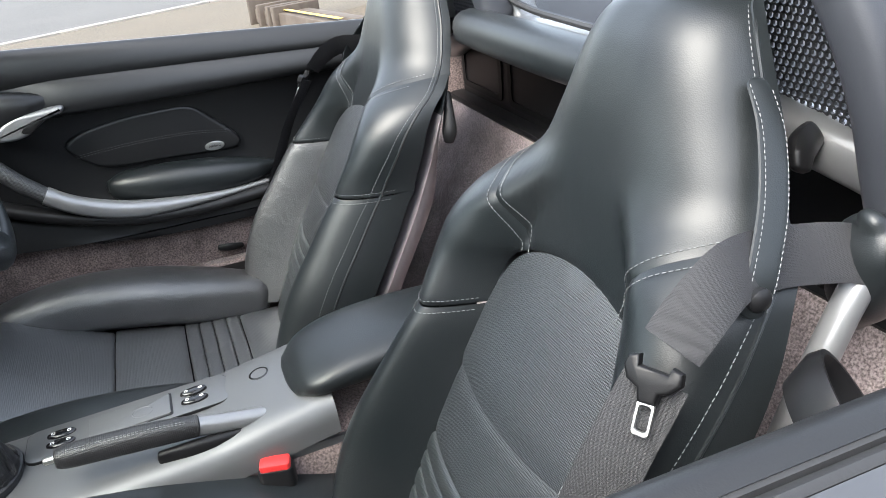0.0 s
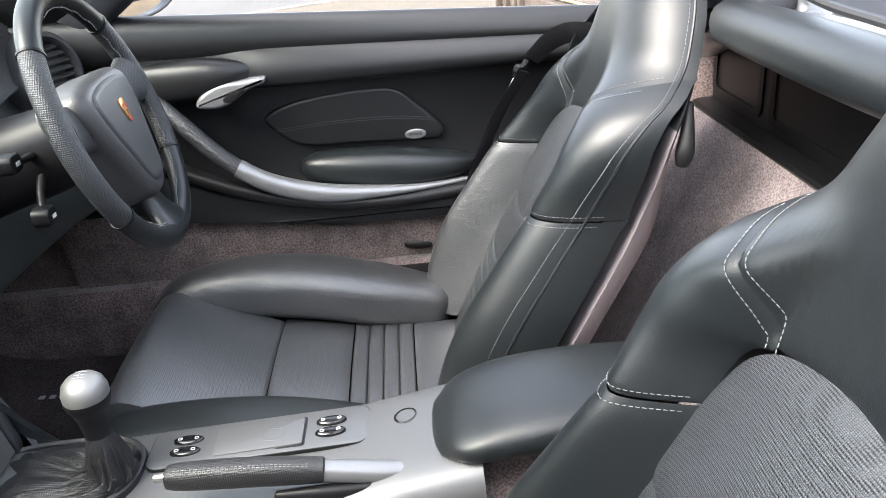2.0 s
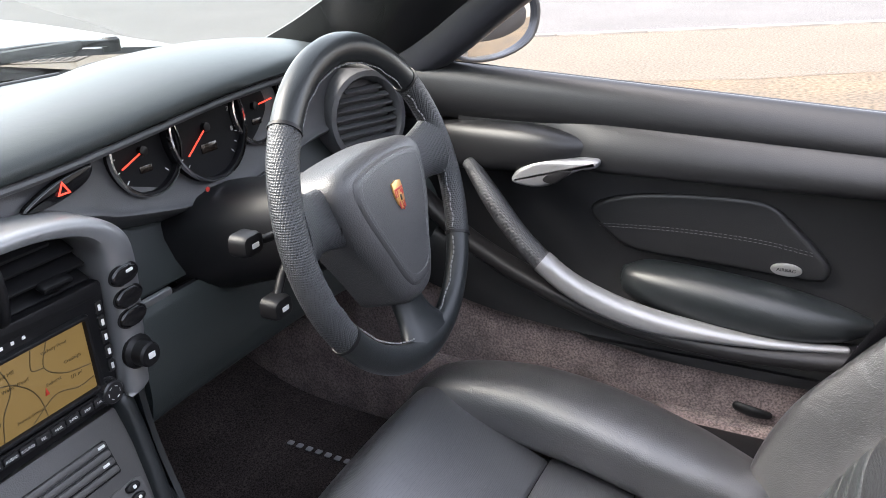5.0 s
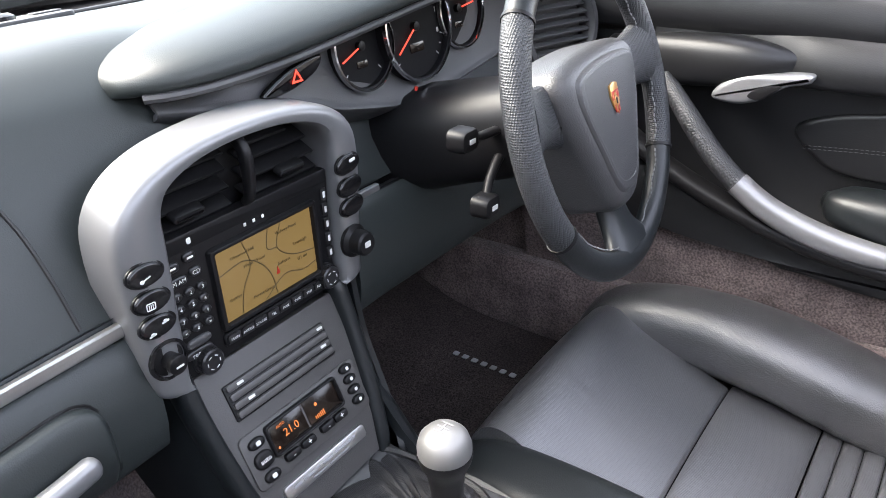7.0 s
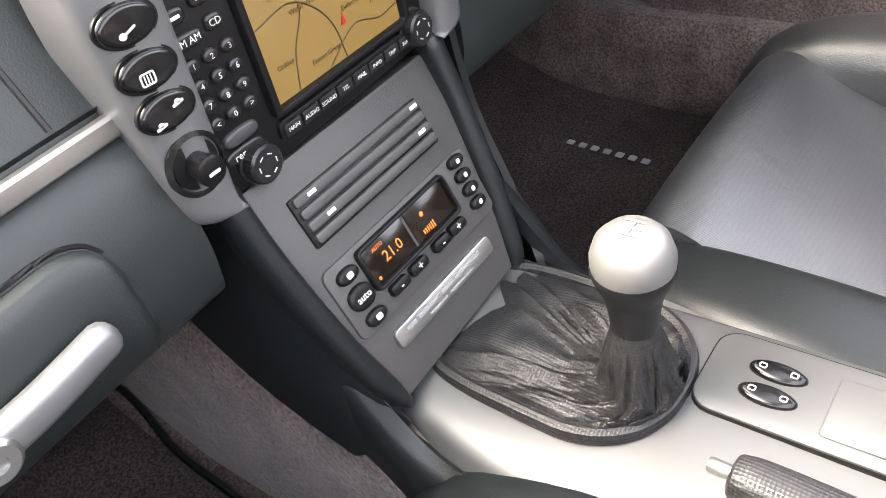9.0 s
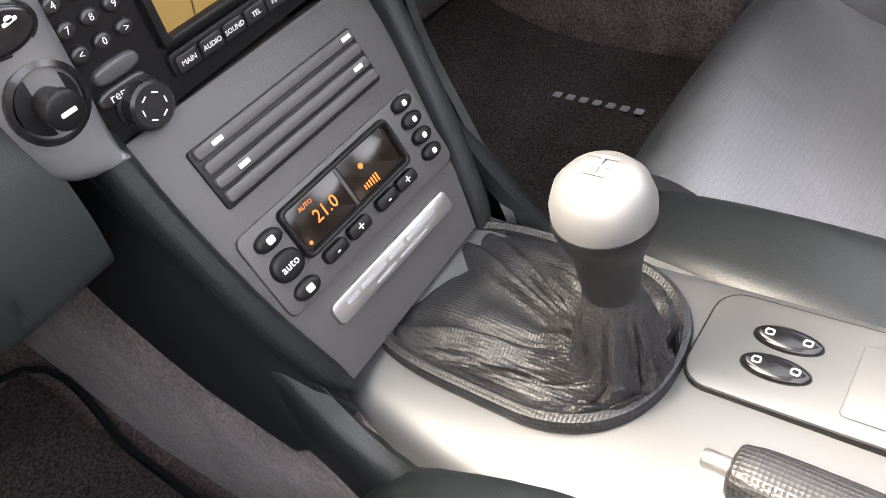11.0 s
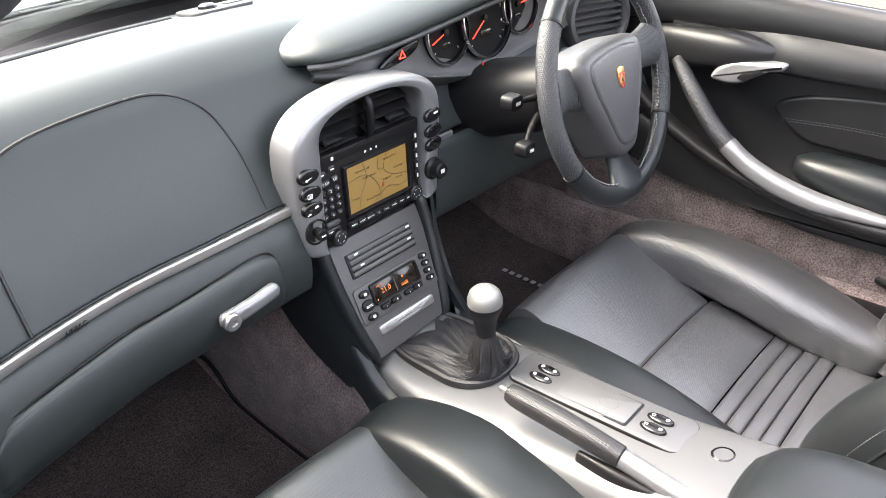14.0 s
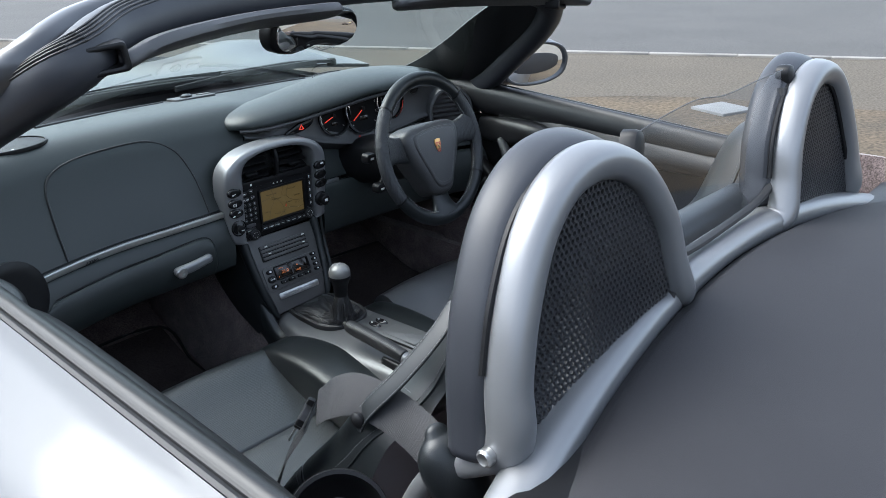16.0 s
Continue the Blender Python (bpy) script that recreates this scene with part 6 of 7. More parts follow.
hz = part("hazard_switch", slab([(-0.036, -0.006), (0.0, 0.009), (0.036, 0.014), (0.030, 0.0), (0.0, -0.010), (-0.030, -0.012)], frame_at(V(0.096, 0.2330, 0.885), RIGHT, UP), 0.006, 0.003, 3, 4), GLOSS_BLACK, dash, "black hazard switch")
hzm = frame_at(V(0.098, 0.2263, 0.8855), RIGHT, UP)
part("triangle", ring_plate([(-0.007, -0.005), (0.007, -0.005), (0, 0.007)], [(-0.0042, -0.0034), (0.0042, -0.0034), (0, 0.0038)], hzm, 0.0008), NEEDLE, hz, "red warning triangle")
for gx, gz, r, big in ((0.206, 0.889, 0.045, 0), (0.292, 0.893, 0.058, 1), (0.380, 0.897, 0.045, 0)):
    gm = frame_at(V(gx, 0.243 - 0.004 * big, gz), RIGHT, V(0, 0.12, 1))
    g = part("gauge", lathe([(r, -0.012), (r, 0.003), (r - 0.0015, 0.005), (r - 0.004, 0.004), (r - 0.0045, -0.003), (0.001, -0.004)], gm, 40), GAUGE, dash, "round black gauge")
    part("bezel", lathe([(r - 0.003, 0.0), (r + 0.001, 0.002), (r, 0.006), (r - 0.002, 0.0065), (r - 0.0035, 0.002)], gm, 40, False), CHROME, g, "chrome gauge rim")
    ticks = []
    for i in range(21 if big else 13):
        a = radians(225 - 270 * i / (20 if big else 12))
        ln = 0.005 if i % 2 == 0 else 0.003
        ticks.append(block(ln, 0.0008, 0.0004, gm @ Matrix.Translation((math.cos(a) * (r - 0.009), math.sin(a) * (r - 0.009), -0.003)) @ pose(0, 0, 0, 0, 0, math.degrees(a)), 0.0001))
    part("ticks", join(*ticks), WHITE_INK, g)
    na_ = radians(215 if big else (200 if gx < 0.25 else 5))
    part("needle", block(r * 0.62, 0.0016, 0.001, gm @ Matrix.Translation((math.cos(na_) * r * 0.4, math.sin(na_) * r * 0.4, -0.001)) @ pose(0, 0, 0, 0, 0, math.degrees(na_)), 0.0003), NEEDLE, g, "red needle")
    part("hub", lathe([(0.005, -0.004), (0.005, 0.001), (0.003, 0.0015)], gm, 14), BLACK, g)
    if big:
        for i, ch in enumerate("12345678"):
            a = radians(225 - 270 * (i + 1) / 9)
            part("numeral", lettering(ch, gm @ pose(math.cos(a) * (r - 0.016), math.sin(a) * (r - 0.016), -0.003), 0.0075, 0.0002), WHITE_INK, g)
        part("display", slab(rect(0.024, 0.010, .001), gm @ pose(0, -0.022, -0.0035), 0.001, 0.0002), LCD, g)
    else:
        part("display", slab(rect(0.016, 0.007, .001), gm @ pose(0, -0.018, -0.0035), 0.001, 0.0002), LCD, g)
part("warning_lamp", lathe([(0.0028, 0), (0.0028, 0.001)], frame_at(V(0.258, 0.2185, 0.836), RIGHT, UP), 12), RED_ENAMEL, dash, "red warning lamp")
gr = part("oval_grille", ring_plate(oval(0.026, 0.021, 24), oval(0.022, 0.017, 24), frame_at(V(0.455, 0.231, 0.913), (1, -0.12, 0), UP), 0.003, 0.0005), GREY_PLASTIC, dash, "small oval sensor grille")
for i in range(-3, 4):
    part("slat", block(0.019 * math.sqrt(1 - (i / 4) ** 2), 0.0011, 0.0012, frame_at(V(0.455, 0.2305, 0.913 + i * 0.0023), (1, -0.12, 0), UP), 0.0003), BLACK, gr)
# driver side vent
vm = frame_at(V(0.562, 0.205, 0.845), (1, -0.38, 0), (0, 0.10, 1))
vent = part("side_vent", lathe([(0.066, -0.05), (0.066, 0.0), (0.063, 0.006), (0.056, 0.007), (0.052, 0.0), (0.052, -0.02), (0.001, -0.021)], vm, 32), GREY_PLASTIC, dash, "round side air vent")
for i in range(8):
    h = -0.040 + i * 0.0115
    w = 2 * math.sqrt(max(0.0004, 0.051 ** 2 - h * h))
    part("vane", block(w, 0.003, 0.010, vm @ pose(0, h, -0.008, 25), 0.0008), GREY_PLASTIC, vent)
part("knee_panel", patch([[(x, 0.225, 0.745), (x, 0.215, 0.70), (x, 0.235, 0.66), (x, 0.30, 0.60)] for x in (0.13, 0.3, 0.5, 0.64)], 4, 4, 0.01), BLACK, dash, "black knee panel")
part("fuse_cover", block(0.07, 0.08, 0.012, frame_at(V(0.20, 0.42, 0.50), RIGHT, V(0, 0.3, 1)), 0.004), BLACK, dash)
part("socket", block(0.024, 0.030, 0.006, frame_at(V(0.185, 0.408, 0.515), RIGHT, V(0, 0.3, 1)), 0.002), GREY_PLASTIC, dash)
# black board added behind the dash to keep its hollow dark
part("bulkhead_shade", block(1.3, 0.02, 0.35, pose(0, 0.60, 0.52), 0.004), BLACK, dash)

# ---------------------------------------------------------------- centre stack
stack = empty("centre_stack", (0, 0.2, 0.6))
tagged(stack, "satin silver centre stack surround with vents and oval switches", "centre stack")
FY = 0.206
fm = frame_at(V(0, FY, 0), RIGHT, UP)
ctrl_o = [(-0.093, 0.680), (-0.115, 0.683), (-0.124, 0.698), (-0.130, 0.74), (-0.133, 0.80), (-0.126, 0.840), (-0.101, 0.868), (-0.06, 0.884), (0.0, 0.890), (0.06, 0.886), (0.104, 0.872), (0.131, 0.846), (0.137, 0.81), (0.132, 0.76), (0.125, 0.705), (0.117, 0.690), (0.093, 0.686)]
ctrl_i = [(-0.0905, 0.682), (-0.091, 0.690), (-0.089, 0.72), (-0.087, 0.76), (-0.084, 0.81), (-0.082, 0.836), (-0.070, 0.855), (-0.040, 0.867), (0.0, 0.871), (0.045, 0.868), (0.080, 0.856), (0.094, 0.838), (0.096, 0.815), (0.095, 0.76), (0.092, 0.72), (0.090, 0.694), (0.0895, 0.690)]
ctrl_o = [(a * (0.965 if b > 0.70 else 1.0), b if b < 0.80 else 0.80 + (b - 0.80) * 0.87) for a, b in ctrl_o]
ctrl_i = [(a, b if b < 0.80 else 0.80 + (b - 0.80) * 0.90) for a, b in ctrl_i]
oo = [tuple(p) for p in spline(ctrl_o, 4)]
ii = [tuple(p) for p in spline(ctrl_i, 4)]
k = len(oo)
prof = [(0, -0.03), (0, 0.004), (0.03, 0.010), (0.12, 0.014), (0.35, 0.017), (0.6, 0.0175), (0.85, 0.016), (0.96, 0.012), (1, 0.004), (1, -0.03)]
vs = [fm @ V(oo[j][0] * (1 - s) + ii[j][0] * s, oo[j][1] * (1 - s) + ii[j][1] * s, z) for s, z in prof for j in range(k)]
fs = [[l * k + j, l * k + j + 1, (l + 1) * k + j + 1, (l + 1) * k + j] for l in range(len(prof) - 1) for j in range(k - 1)]
fs += [[l * k for l in range(len(prof))], [l * k + k - 1 for l in range(len(prof) - 1, -1, -1)]]
part("surround", (vs, fs), SILVER_TRIM, stack, "satin silver arched surround")
part("backing_panel", block(0.18, 0.02, 0.17, pose(0, FY + 0.035, 0.68), 0.004), BLACK, stack)
for sx, items in ((-1, ((0.795, 0), (0.773, 1), (0.752, 2))), (1, ((0.806, 0), (0.784, 1), (0.764, 2)))):
    for zz, kind_ in items:
        om = fm @ pose(sx * 0.1105, zz, 0.0155, 0, 0, 4 * sx)
        sw = part("oval_switch", slab(oval(0.031, 0.0185, 28), om, 0.0045, 0.003, 4), GLOSS_BLACK, stack, "glossy black oval switch")
        part("recess_ring", ring_plate(oval(0.0335, 0.0210, 28), oval(0.0305, 0.0185, 28), om, 0.0016), BLACK, sw)
        if sx < 0:
            sy = om @ pose(-0.003, -0.0025, 0.0044)
            if kind_ == 0:
                part("symbol", join(slab(oval(0.004, 0.0034, 10), sy @ pose(-0.002, -0.001, 0), 0.0004, 0.0001), slab(rect(0.006, 0.0011, .0002, 1), sy @ pose(0.0025, 0.0006, 0, 0, 0, 20), 0.0004, 0.0001)), WHITE_INK, sw)
            elif kind_ == 1:
                part("symbol", ring_plate(rect(0.008, 0.0062, .0012, 2), rect(0.0062, 0.0046, .0008, 2), sy, 0.0005), WHITE_INK, sw)
                for dx in (-0.0016, 0, 0.0016):
                    part("symbol", slab(rect(0.0006, 0.005, .0001, 1), sy @ pose(dx, -0.0006, 0), 0.0005, 0.0001), WHITE_INK, sw)
            else:
                for dx, dy in ((-0.004, -0.002), (0.008, 0.005)):
                    part("symbol", join(slab(rect(0.0066, 0.0016, .0006, 2), sy @ pose(dx, dy - 0.0004, 0, 0, 0, 12), 0.0004, 0.0001), slab(oval(0.0036, 0.0026, 10), sy @ pose(dx, dy + 0.0006, 0), 0.0004, 0.0001)), WHITE_INK, sw)
        elif kind_ == 0:
            part("symbol", slab(rect(0.008, 0.003, .0008, 2), om @ pose(0.004, 0.003, 0.0046), 0.0003, 0.0001), WHITE_INK, sw)
lt = part("lighter", lathe([(0.0172, 0), (0.0172, 0.002), (0.0146, 0.003), (0.0138, -0.006)], fm @ pose(-0.1085, 0.720, 0.0155), 28, False), GLOSS_BLACK, stack, "cigarette lighter in a dark ring")
part("well", lathe([(0.0132, -0.004), (0.0132, 0.0012), (0.0128, 0.0014)], fm @ pose(-0.1085, 0.720, 0.0155), 24), BLACK, lt)
part("plug", lathe([(0.0070, 0.0), (0.0070, 0.008), (0.0082, 0.0095), (0.0082, 0.0135), (0.0068, 0.0145)], fm @ pose(-0.1085, 0.720, 0.0155, 4), 24), BLACK, lt)
part("symbol", slab(rect(0.007, 0.002, .0005, 2), fm @ pose(-0.1085, 0.7185, 0.0302, 4), 0.0003, 0.0001), WHITE_INK, lt)
lk = part("light_switch", lathe([(0.0165, 0), (0.0165, 0.004), (0.0125, 0.007), (0.0120, 0.018), (0.010, 0.020)], fm @ pose(0.107, 0.729, 0.0155), 28), BLACK, stack, "black rotary switch")
part("symbol", slab(rect(0.008, 0.006, .001, 2), fm @ pose(0.107, 0.729, 0.0355), 0.0003, 0.0001), WHITE_INK, lk)
# vents above the head unit
vent_back = part("vent_cavity", slab([(-0.093, 0.79), (0.093, 0.79), (0.092, 0.835), (0.078, 0.854), (0.045, 0.866), (0, 0.869), (-0.045, 0.866), (-0.078, 0.854), (-0.092, 0.835)], fm @ pose(0, 0, -0.024), 0.004, 0.001), BLACK, stack, "black air vents")
for i, zz in enumerate((0.814, 0.829, 0.845, 0.858)):
    hw_ = (0.091, 0.090, 0.083, 0.062)[i]
    for q in (-1, 1):
        part("vane", block(hw_ - 0.008, 0.0035, 0.016, fm @ pose(q * (hw_ / 2 + 0.004), zz, -0.018, 28), 0.001), BLACK, vent_back)
for q in (-1, 1):
    part("vane_tab", block(0.03, 0.008, 0.010, fm @ pose(q * 0.055, 0.820, -0.004, 20), 0.003), BLACK, vent_back)
part("vent_wheel", sweep([(0.0, FY + 0.003, 0.867, 0.0045, 0.005), (0.0, FY - 0.011, 0.855, 0.0048, 0.006), (0.0, FY - 0.013, 0.835, 0.0048, 0.006), (0.0, FY - 0.010, 0.815, 0.0042, 0.005), (0, FY - 0.004, 0.808, 0.004, 0.004)], n=14, e=2.6, round_end=0.003), BLACK, vent_back, "ribbed vent wheel")
# head unit
unit = empty("navigation_radio", (0, FY, 0.74))
tagged(unit, "black navigation radio with an amber map screen", "car radio")
part("body", slab([(-0.083, 0.803), (0.095, 0.803), (0.092, 0.75), (0.089, 0.686), (-0.091, 0.680), (-0.088, 0.74)], fm @ pose(0, 0, -0.012), 0.016, 0.003), BLACK, unit)
part("upper_strip", slab(rect(0.176, 0.014, .002), fm @ pose(0.006, 0.7985, -0.004), 0.009, 0.002), BLACK, unit)
part("heater_mark", slab(rect(0.004, 0.005, .001, 2), fm @ pose(-0.062, 0.7985, 0.0052), 0.0004, 0.0001), WHITE_INK, unit)
for x in (-0.014, -0.004, 0.006):
    part("mark", slab(rect(0.003, 0.003, .0005, 2), fm @ pose(x + 0.008, 0.789, 0.0043), 0.0004, 0.0001), WHITE_INK, unit)
part("screen_frame", ring_plate(rect(0.122, 0.076, .003), rect(0.110, 0.066, .002), fm @ pose(0.012, 0.745, 0.0035), 0.005, 0.001), BLACK, unit)
scr = part("screen", slab(rect(0.110, 0.066, .001), fm @ pose(0.012, 0.745, 0.0035), 0.0018, 0.0003), SCREEN, unit, "amber map display")
mapm = fm @ pose(0.012, 0.745, 0.0056)
for pts in (((-0.058, 0.012), (-0.03, 0.016), (-0.012, 0.006), (0.0, -0.012), (0.004, -0.036)), ((-0.028, 0.036), (-0.022, 0.01), (-0.034, -0.012), (-0.04, -0.036)), ((0.02, 0.036), (0.012, 0.012), (0.03, -0.004), (0.058, -0.01)), ((-0.012, -0.036), (0.016, -0.02), (0.04, -0.026), (0.058, -0.024)), ((0.004, 0.036), (0.0, 0.016), (0.012, 0.012))):
    part("map_road", sweep([(*(mapm @ V(p[0] * 0.93, p[1] * 0.90, 0)), 0.0005, 0.0002) for p in pts], side=(1, 0, 0), n=4), MAP_ROAD, scr)
for txt, x, y, sz in (("Okewood Hill", -0.030, 0.024, 0.0056), ("Wallis Wood", -0.018, 0.010, 0.0056), ("Ockley", -0.046, -0.016, 0.0056), ("Forest Green", -0.012, -0.026, 0.0056), ("Ewhurst", 0.018, -0.006, 0.0056), ("Cranleigh", 0.042, 0.006, 0.0056), ("Vachery Pond", 0.026, 0.026, 0.0056), ("1/1 mi", 0.042, -0.012, 0.006)):
    part("map_label", lettering(txt, mapm @ pose(x * 0.9, y * 0.9, 0.0002), sz * 0.8, 0.0001), MAP_INK, scr)
part("position_arrow", slab([(-0.0022, -0.003), (0.0022, -0.003), (0, 0.0045)], mapm @ pose(0.008, -0.011, 0), 0.0004, 0.0001), RED_ENAMEL, scr, "red position arrow")
for i, lab in enumerate(("1", "2", "3", "4", "5", "6", "7", "8", "9", "<", "0", ">")):
    bx, bz = -0.083 + 0.0118 * (i % 3), 0.758 - 0.0110 * (i // 3)
    key = part("key", slab(oval(0.0095, 0.0075, 16), fm @ pose(bx, bz, 0.003), 0.0045, 0.002, 3), KEY, unit)
    part("numeral", lettering(lab, fm @ pose(bx, bz, 0.0077), 0.0046, 0.0001), WHITE_INK, key)
for j, (bx, bz, w, lab) in enumerate(((-0.082, 0.783, 0.014, ""), (-0.065, 0.786, 0.012, ""), (-0.080, 0.770, 0.020, "FM AM"), (-0.062, 0.772, 0.011, "CD"), (-0.072, 0.712, 0.024, ""), (-0.074, 0.7025, 0.027, "repeat"))):
    key = part("key", slab(oval(w, 0.0085, 20, 3), fm @ pose(bx, bz, 0.003), 0.004, 0.002, 3), GREY_PLASTIC if j == 4 else KEY, unit)
    if lab:
        part("word", lettering(lab, fm @ pose(bx, bz, 0.0072), 0.0052 if j < 5 else 0.0062, 0.0001), WHITE_INK, key)
    elif j < 2:
        part("mark", slab(rect(0.006, 0.0018, .0005, 2), fm @ pose(bx, bz, 0.0071), 0.0003, 0.0001), WHITE_INK, key)
part("key_bar", slab(rect(0.124, 0.013, .004), fm @ pose(0.013, 0.698, 0.001), 0.006, 0.002), BLACK, unit)
for i, lab in enumerate(("MAIN", "AUDIO", "SOUND", "TEL", "MAIL", "INFO", "TRIP", "NAVI")):
    key = part("menu_key", slab(rect(0.0138, 0.0085, .002), fm @ pose(-0.040 + i * 0.0149, 0.698, 0.006), 0.0030, 0.0012), KEY, unit)
    part("word", lettering(lab, fm @ pose(-0.040 + i * 0.0149, 0.698, 0.0091), 0.0036, 0.0001), WHITE_INK, key)
for i in range(5):
    key = part("side_key", slab(rect(0.0075, 0.0125, .002), fm @ pose(0.0865, 0.782 - i * 0.0148, 0.003), 0.003, 0.001), KEY, unit)
    part("mark", slab(rect(0.003, 0.006, .0006, 2), fm @ pose(0.0865, 0.782 - i * 0.0148, 0.0061), 0.0003, 0.0001), WHITE_INK, key)
for kx, kz in ((-0.069, 0.6925), (0.0755, 0.702)):
    kb = part("knob", lathe([(0.0128, 0), (0.0128, 0.003), (0.0116, 0.004), (0.0112, 0.0105), (0.0098, 0.0118), (0.0070, 0.0118)], fm @ pose(kx, kz, 0.003), 30), KEY, unit, "ribbed black knob")
    for i in range(26):
        part("rib", block(0.0007, 0.0007, 0.0062, fm @ pose(kx, kz, 0.0072) @ pose(0, 0, 0, 0, 0, 360 / 26 * i) @ pose(0.0114, 0, 0), 0.0002), KEY, kb)
    for i in range(6):
        part("ring_mark", block(0.0007, 0.0032, 0.0003, fm @ pose(kx, kz, 0.0148) @ pose(0, 0, 0, 0, 0, 60 * i) @ pose(0.0062, 0, 0), 0.0001), WHITE_INK, kb)

# lower stack: card slots, climate panel, plaque
p_top, p_bot = V(0, 0.205, 0.684), V(0, 0.135, 0.525)
pn = frame_at(p_bot, RIGHT, p_top - p_bot)
H_ = (p_top - p_bot).length
part("lower_panel", slab([(-0.092, H_ - 0.004), (0.086, H_ - 0.004), (0.079, 0.11), (0.068, 0.04), (0.058, 0.005), (-0.070, 0.0), (-0.082, 0.045), (-0.088, 0.10)], pn @ pose(0, 0, -0.03), 0.03, 0.003), STACK_GREY, stack, "anthracite lower stack panel")
for q in (-1, 1):
    part("edge_roll", sweep([(q * 0.093 - 0.003, 0.207, 0.685, 0.010, 0.014), (q * 0.091 - 0.003, 0.192, 0.640, 0.0095, 0.015), (q * 0.084 - 0.004, 0.168, 0.58, 0.0095, 0.015), (q * 0.074 - 0.004, 0.148, 0.535, 0.0085, 0.012), (q * 0.068 - 0.004, 0.140, 0.520, 0.005, 0.006)], side=(1, 0, 0), n=14, e=2.4, round_end=0.006), LEATHER, stack, "padded black side roll")
    part("console_cheek", patch([[(q * 0.102, 0.195, 0.70), (q * 0.110, 0.26, 0.68), (q * 0.113, 0.33, 0.66)], [(q * 0.101, 0.185, 0.63), (q * 0.110, 0.23, 0.605), (q * 0.114, 0.30, 0.585)], [(q * 0.094, 0.155, 0.56), (q * 0.107, 0.185, 0.545), (q * 0.113, 0.235, 0.525)], [(q * 0.080, 0.130, 0.512), (q * 0.098, 0.14, 0.500), (q * 0.108, 0.165, 0.485)]], 5, 5, 0.006), LEATHER, stack, "black leather stack side")
slots = part("slot_panel", slab(rect(0.122, 0.034, .002), pn @ pose(-0.005, H_ - 0.041, 0), 0.002, 0.0008), BLACK, stack, "blank storage slots")
for i in range(4):
    part("slat", block(0.118, 0.0065, 0.004, pn @ pose(-0.005, H_ - 0.0275 - i * 0.0083, 0.001), 0.0015), STACK_GREY, slots)
for i, (x, y) in enumerate(((-0.050, 0.0275), (-0.046, 0.0441), (0.048, 0.0275), (0.044, 0.0441))):
    part("mark", slab(rect(0.007, 0.0025, .0005, 2), pn @ pose(x, H_ - y, 0.005), 0.0005, 0.0001), WHITE_INK, slots)
clim = empty("climate_panel", tuple(pn @ V(0, 0.07, 0)))
tagged(clim, "climate control panel with two amber displays", "climate control")
part("plate", slab(rect(0.146, 0.052, .006), pn @ pose(-0.003, 0.077, 0), 0.0025, 0.0012), STACK_GREY, clim)
part("display_frame", ring_plate(rect(0.090, 0.031, .004), rect(0.084, 0.025, .003), pn @ pose(-0.005, 0.0845, 0.002), 0.004, 0.001), BLACK, clim)
for x0 in (-0.0265, 0.0165):
    dsp = part("display", slab(rect(0.0405, 0.0245, .001), pn @ pose(x0, 0.0845, 0.002), 0.0015, 0.0003), LCD, clim, "dark amber display")
    if x0 < 0:
        part("digits", lettering("21.0", pn @ pose(x0 + 0.003, 0.0835, 0.0036), 0.0105, 0.0002), AMBER, dsp)
        part("word", lettering("AUTO", pn @ pose(x0 - 0.006, 0.0925, 0.0036), 0.0036, 0.0002), AMBER, dsp)
        part("symbol", slab(oval(0.0025, 0.0025, 8), pn @ pose(x0 - 0.016, 0.0755, 0.0036), 0.0003, 0.0001), AMBER, dsp)
    else:
        for b in range(6):
            part("bar", slab(rect(0.0011, 0.003 + 0.0005 * b, .0002, 1), pn @ pose(x0 - 0.012 + b * 0.0021, 0.0765, 0.0036), 0.0003, 0.0001), AMBER, dsp)
        part("symbol", slab(oval(0.0036, 0.0036, 8), pn @ pose(x0 - 0.007, 0.0875, 0.0036), 0.0003, 0.0001), AMBER, dsp)
for x, y, w, h, lab in ((-0.061, 0.0925, 0.017, 0.010, ""), (-0.061, 0.076, 0.020, 0.016, "auto"), (-0.060, 0.0595, 0.017, 0.010, "")):
    b = part("button", slab(oval(w, h, 24, 2.3), pn @ pose(x, y, 0.002), 0.005, 0.0025, 3), BLACK, clim)
    if lab:
        part("word", lettering(lab, pn @ pose(x, y, 0.0072), 0.0065, 0.0002), WHITE_INK, b)
    else:
        part("symbol", slab(rect(0.005, 0.004, .001, 2), pn @ pose(x, y, 0.0071), 0.0003, 0.0001), WHITE_INK, b)
for i in range(4):
    b = part("button", slab(oval(0.015, 0.0088, 20, 2.3), pn @ pose(0.0565, 0.098 - i * 0.0112, 0.002), 0.005, 0.0022, 3), BLACK, clim)
    part("symbol", slab(rect(0.0034, 0.0034, .001, 2), pn @ pose(0.0565, 0.098 - i * 0.0112, 0.0071), 0.0003, 0.0001), WHITE_INK, b)
for i, lab in enumerate(("-", "+", "-", "+")):
    x = (-0.034, -0.014, 0.011, 0.029)[i]
    b = part("button", slab(rect(0.0175, 0.008, .003), pn @ pose(x, 0.063, 0.002), 0.005, 0.002), BLACK, clim)
    part("sign", lettering(lab, pn @ pose(x, 0.063, 0.0071), 0.0085, 0.0002), WHITE_INK, b)
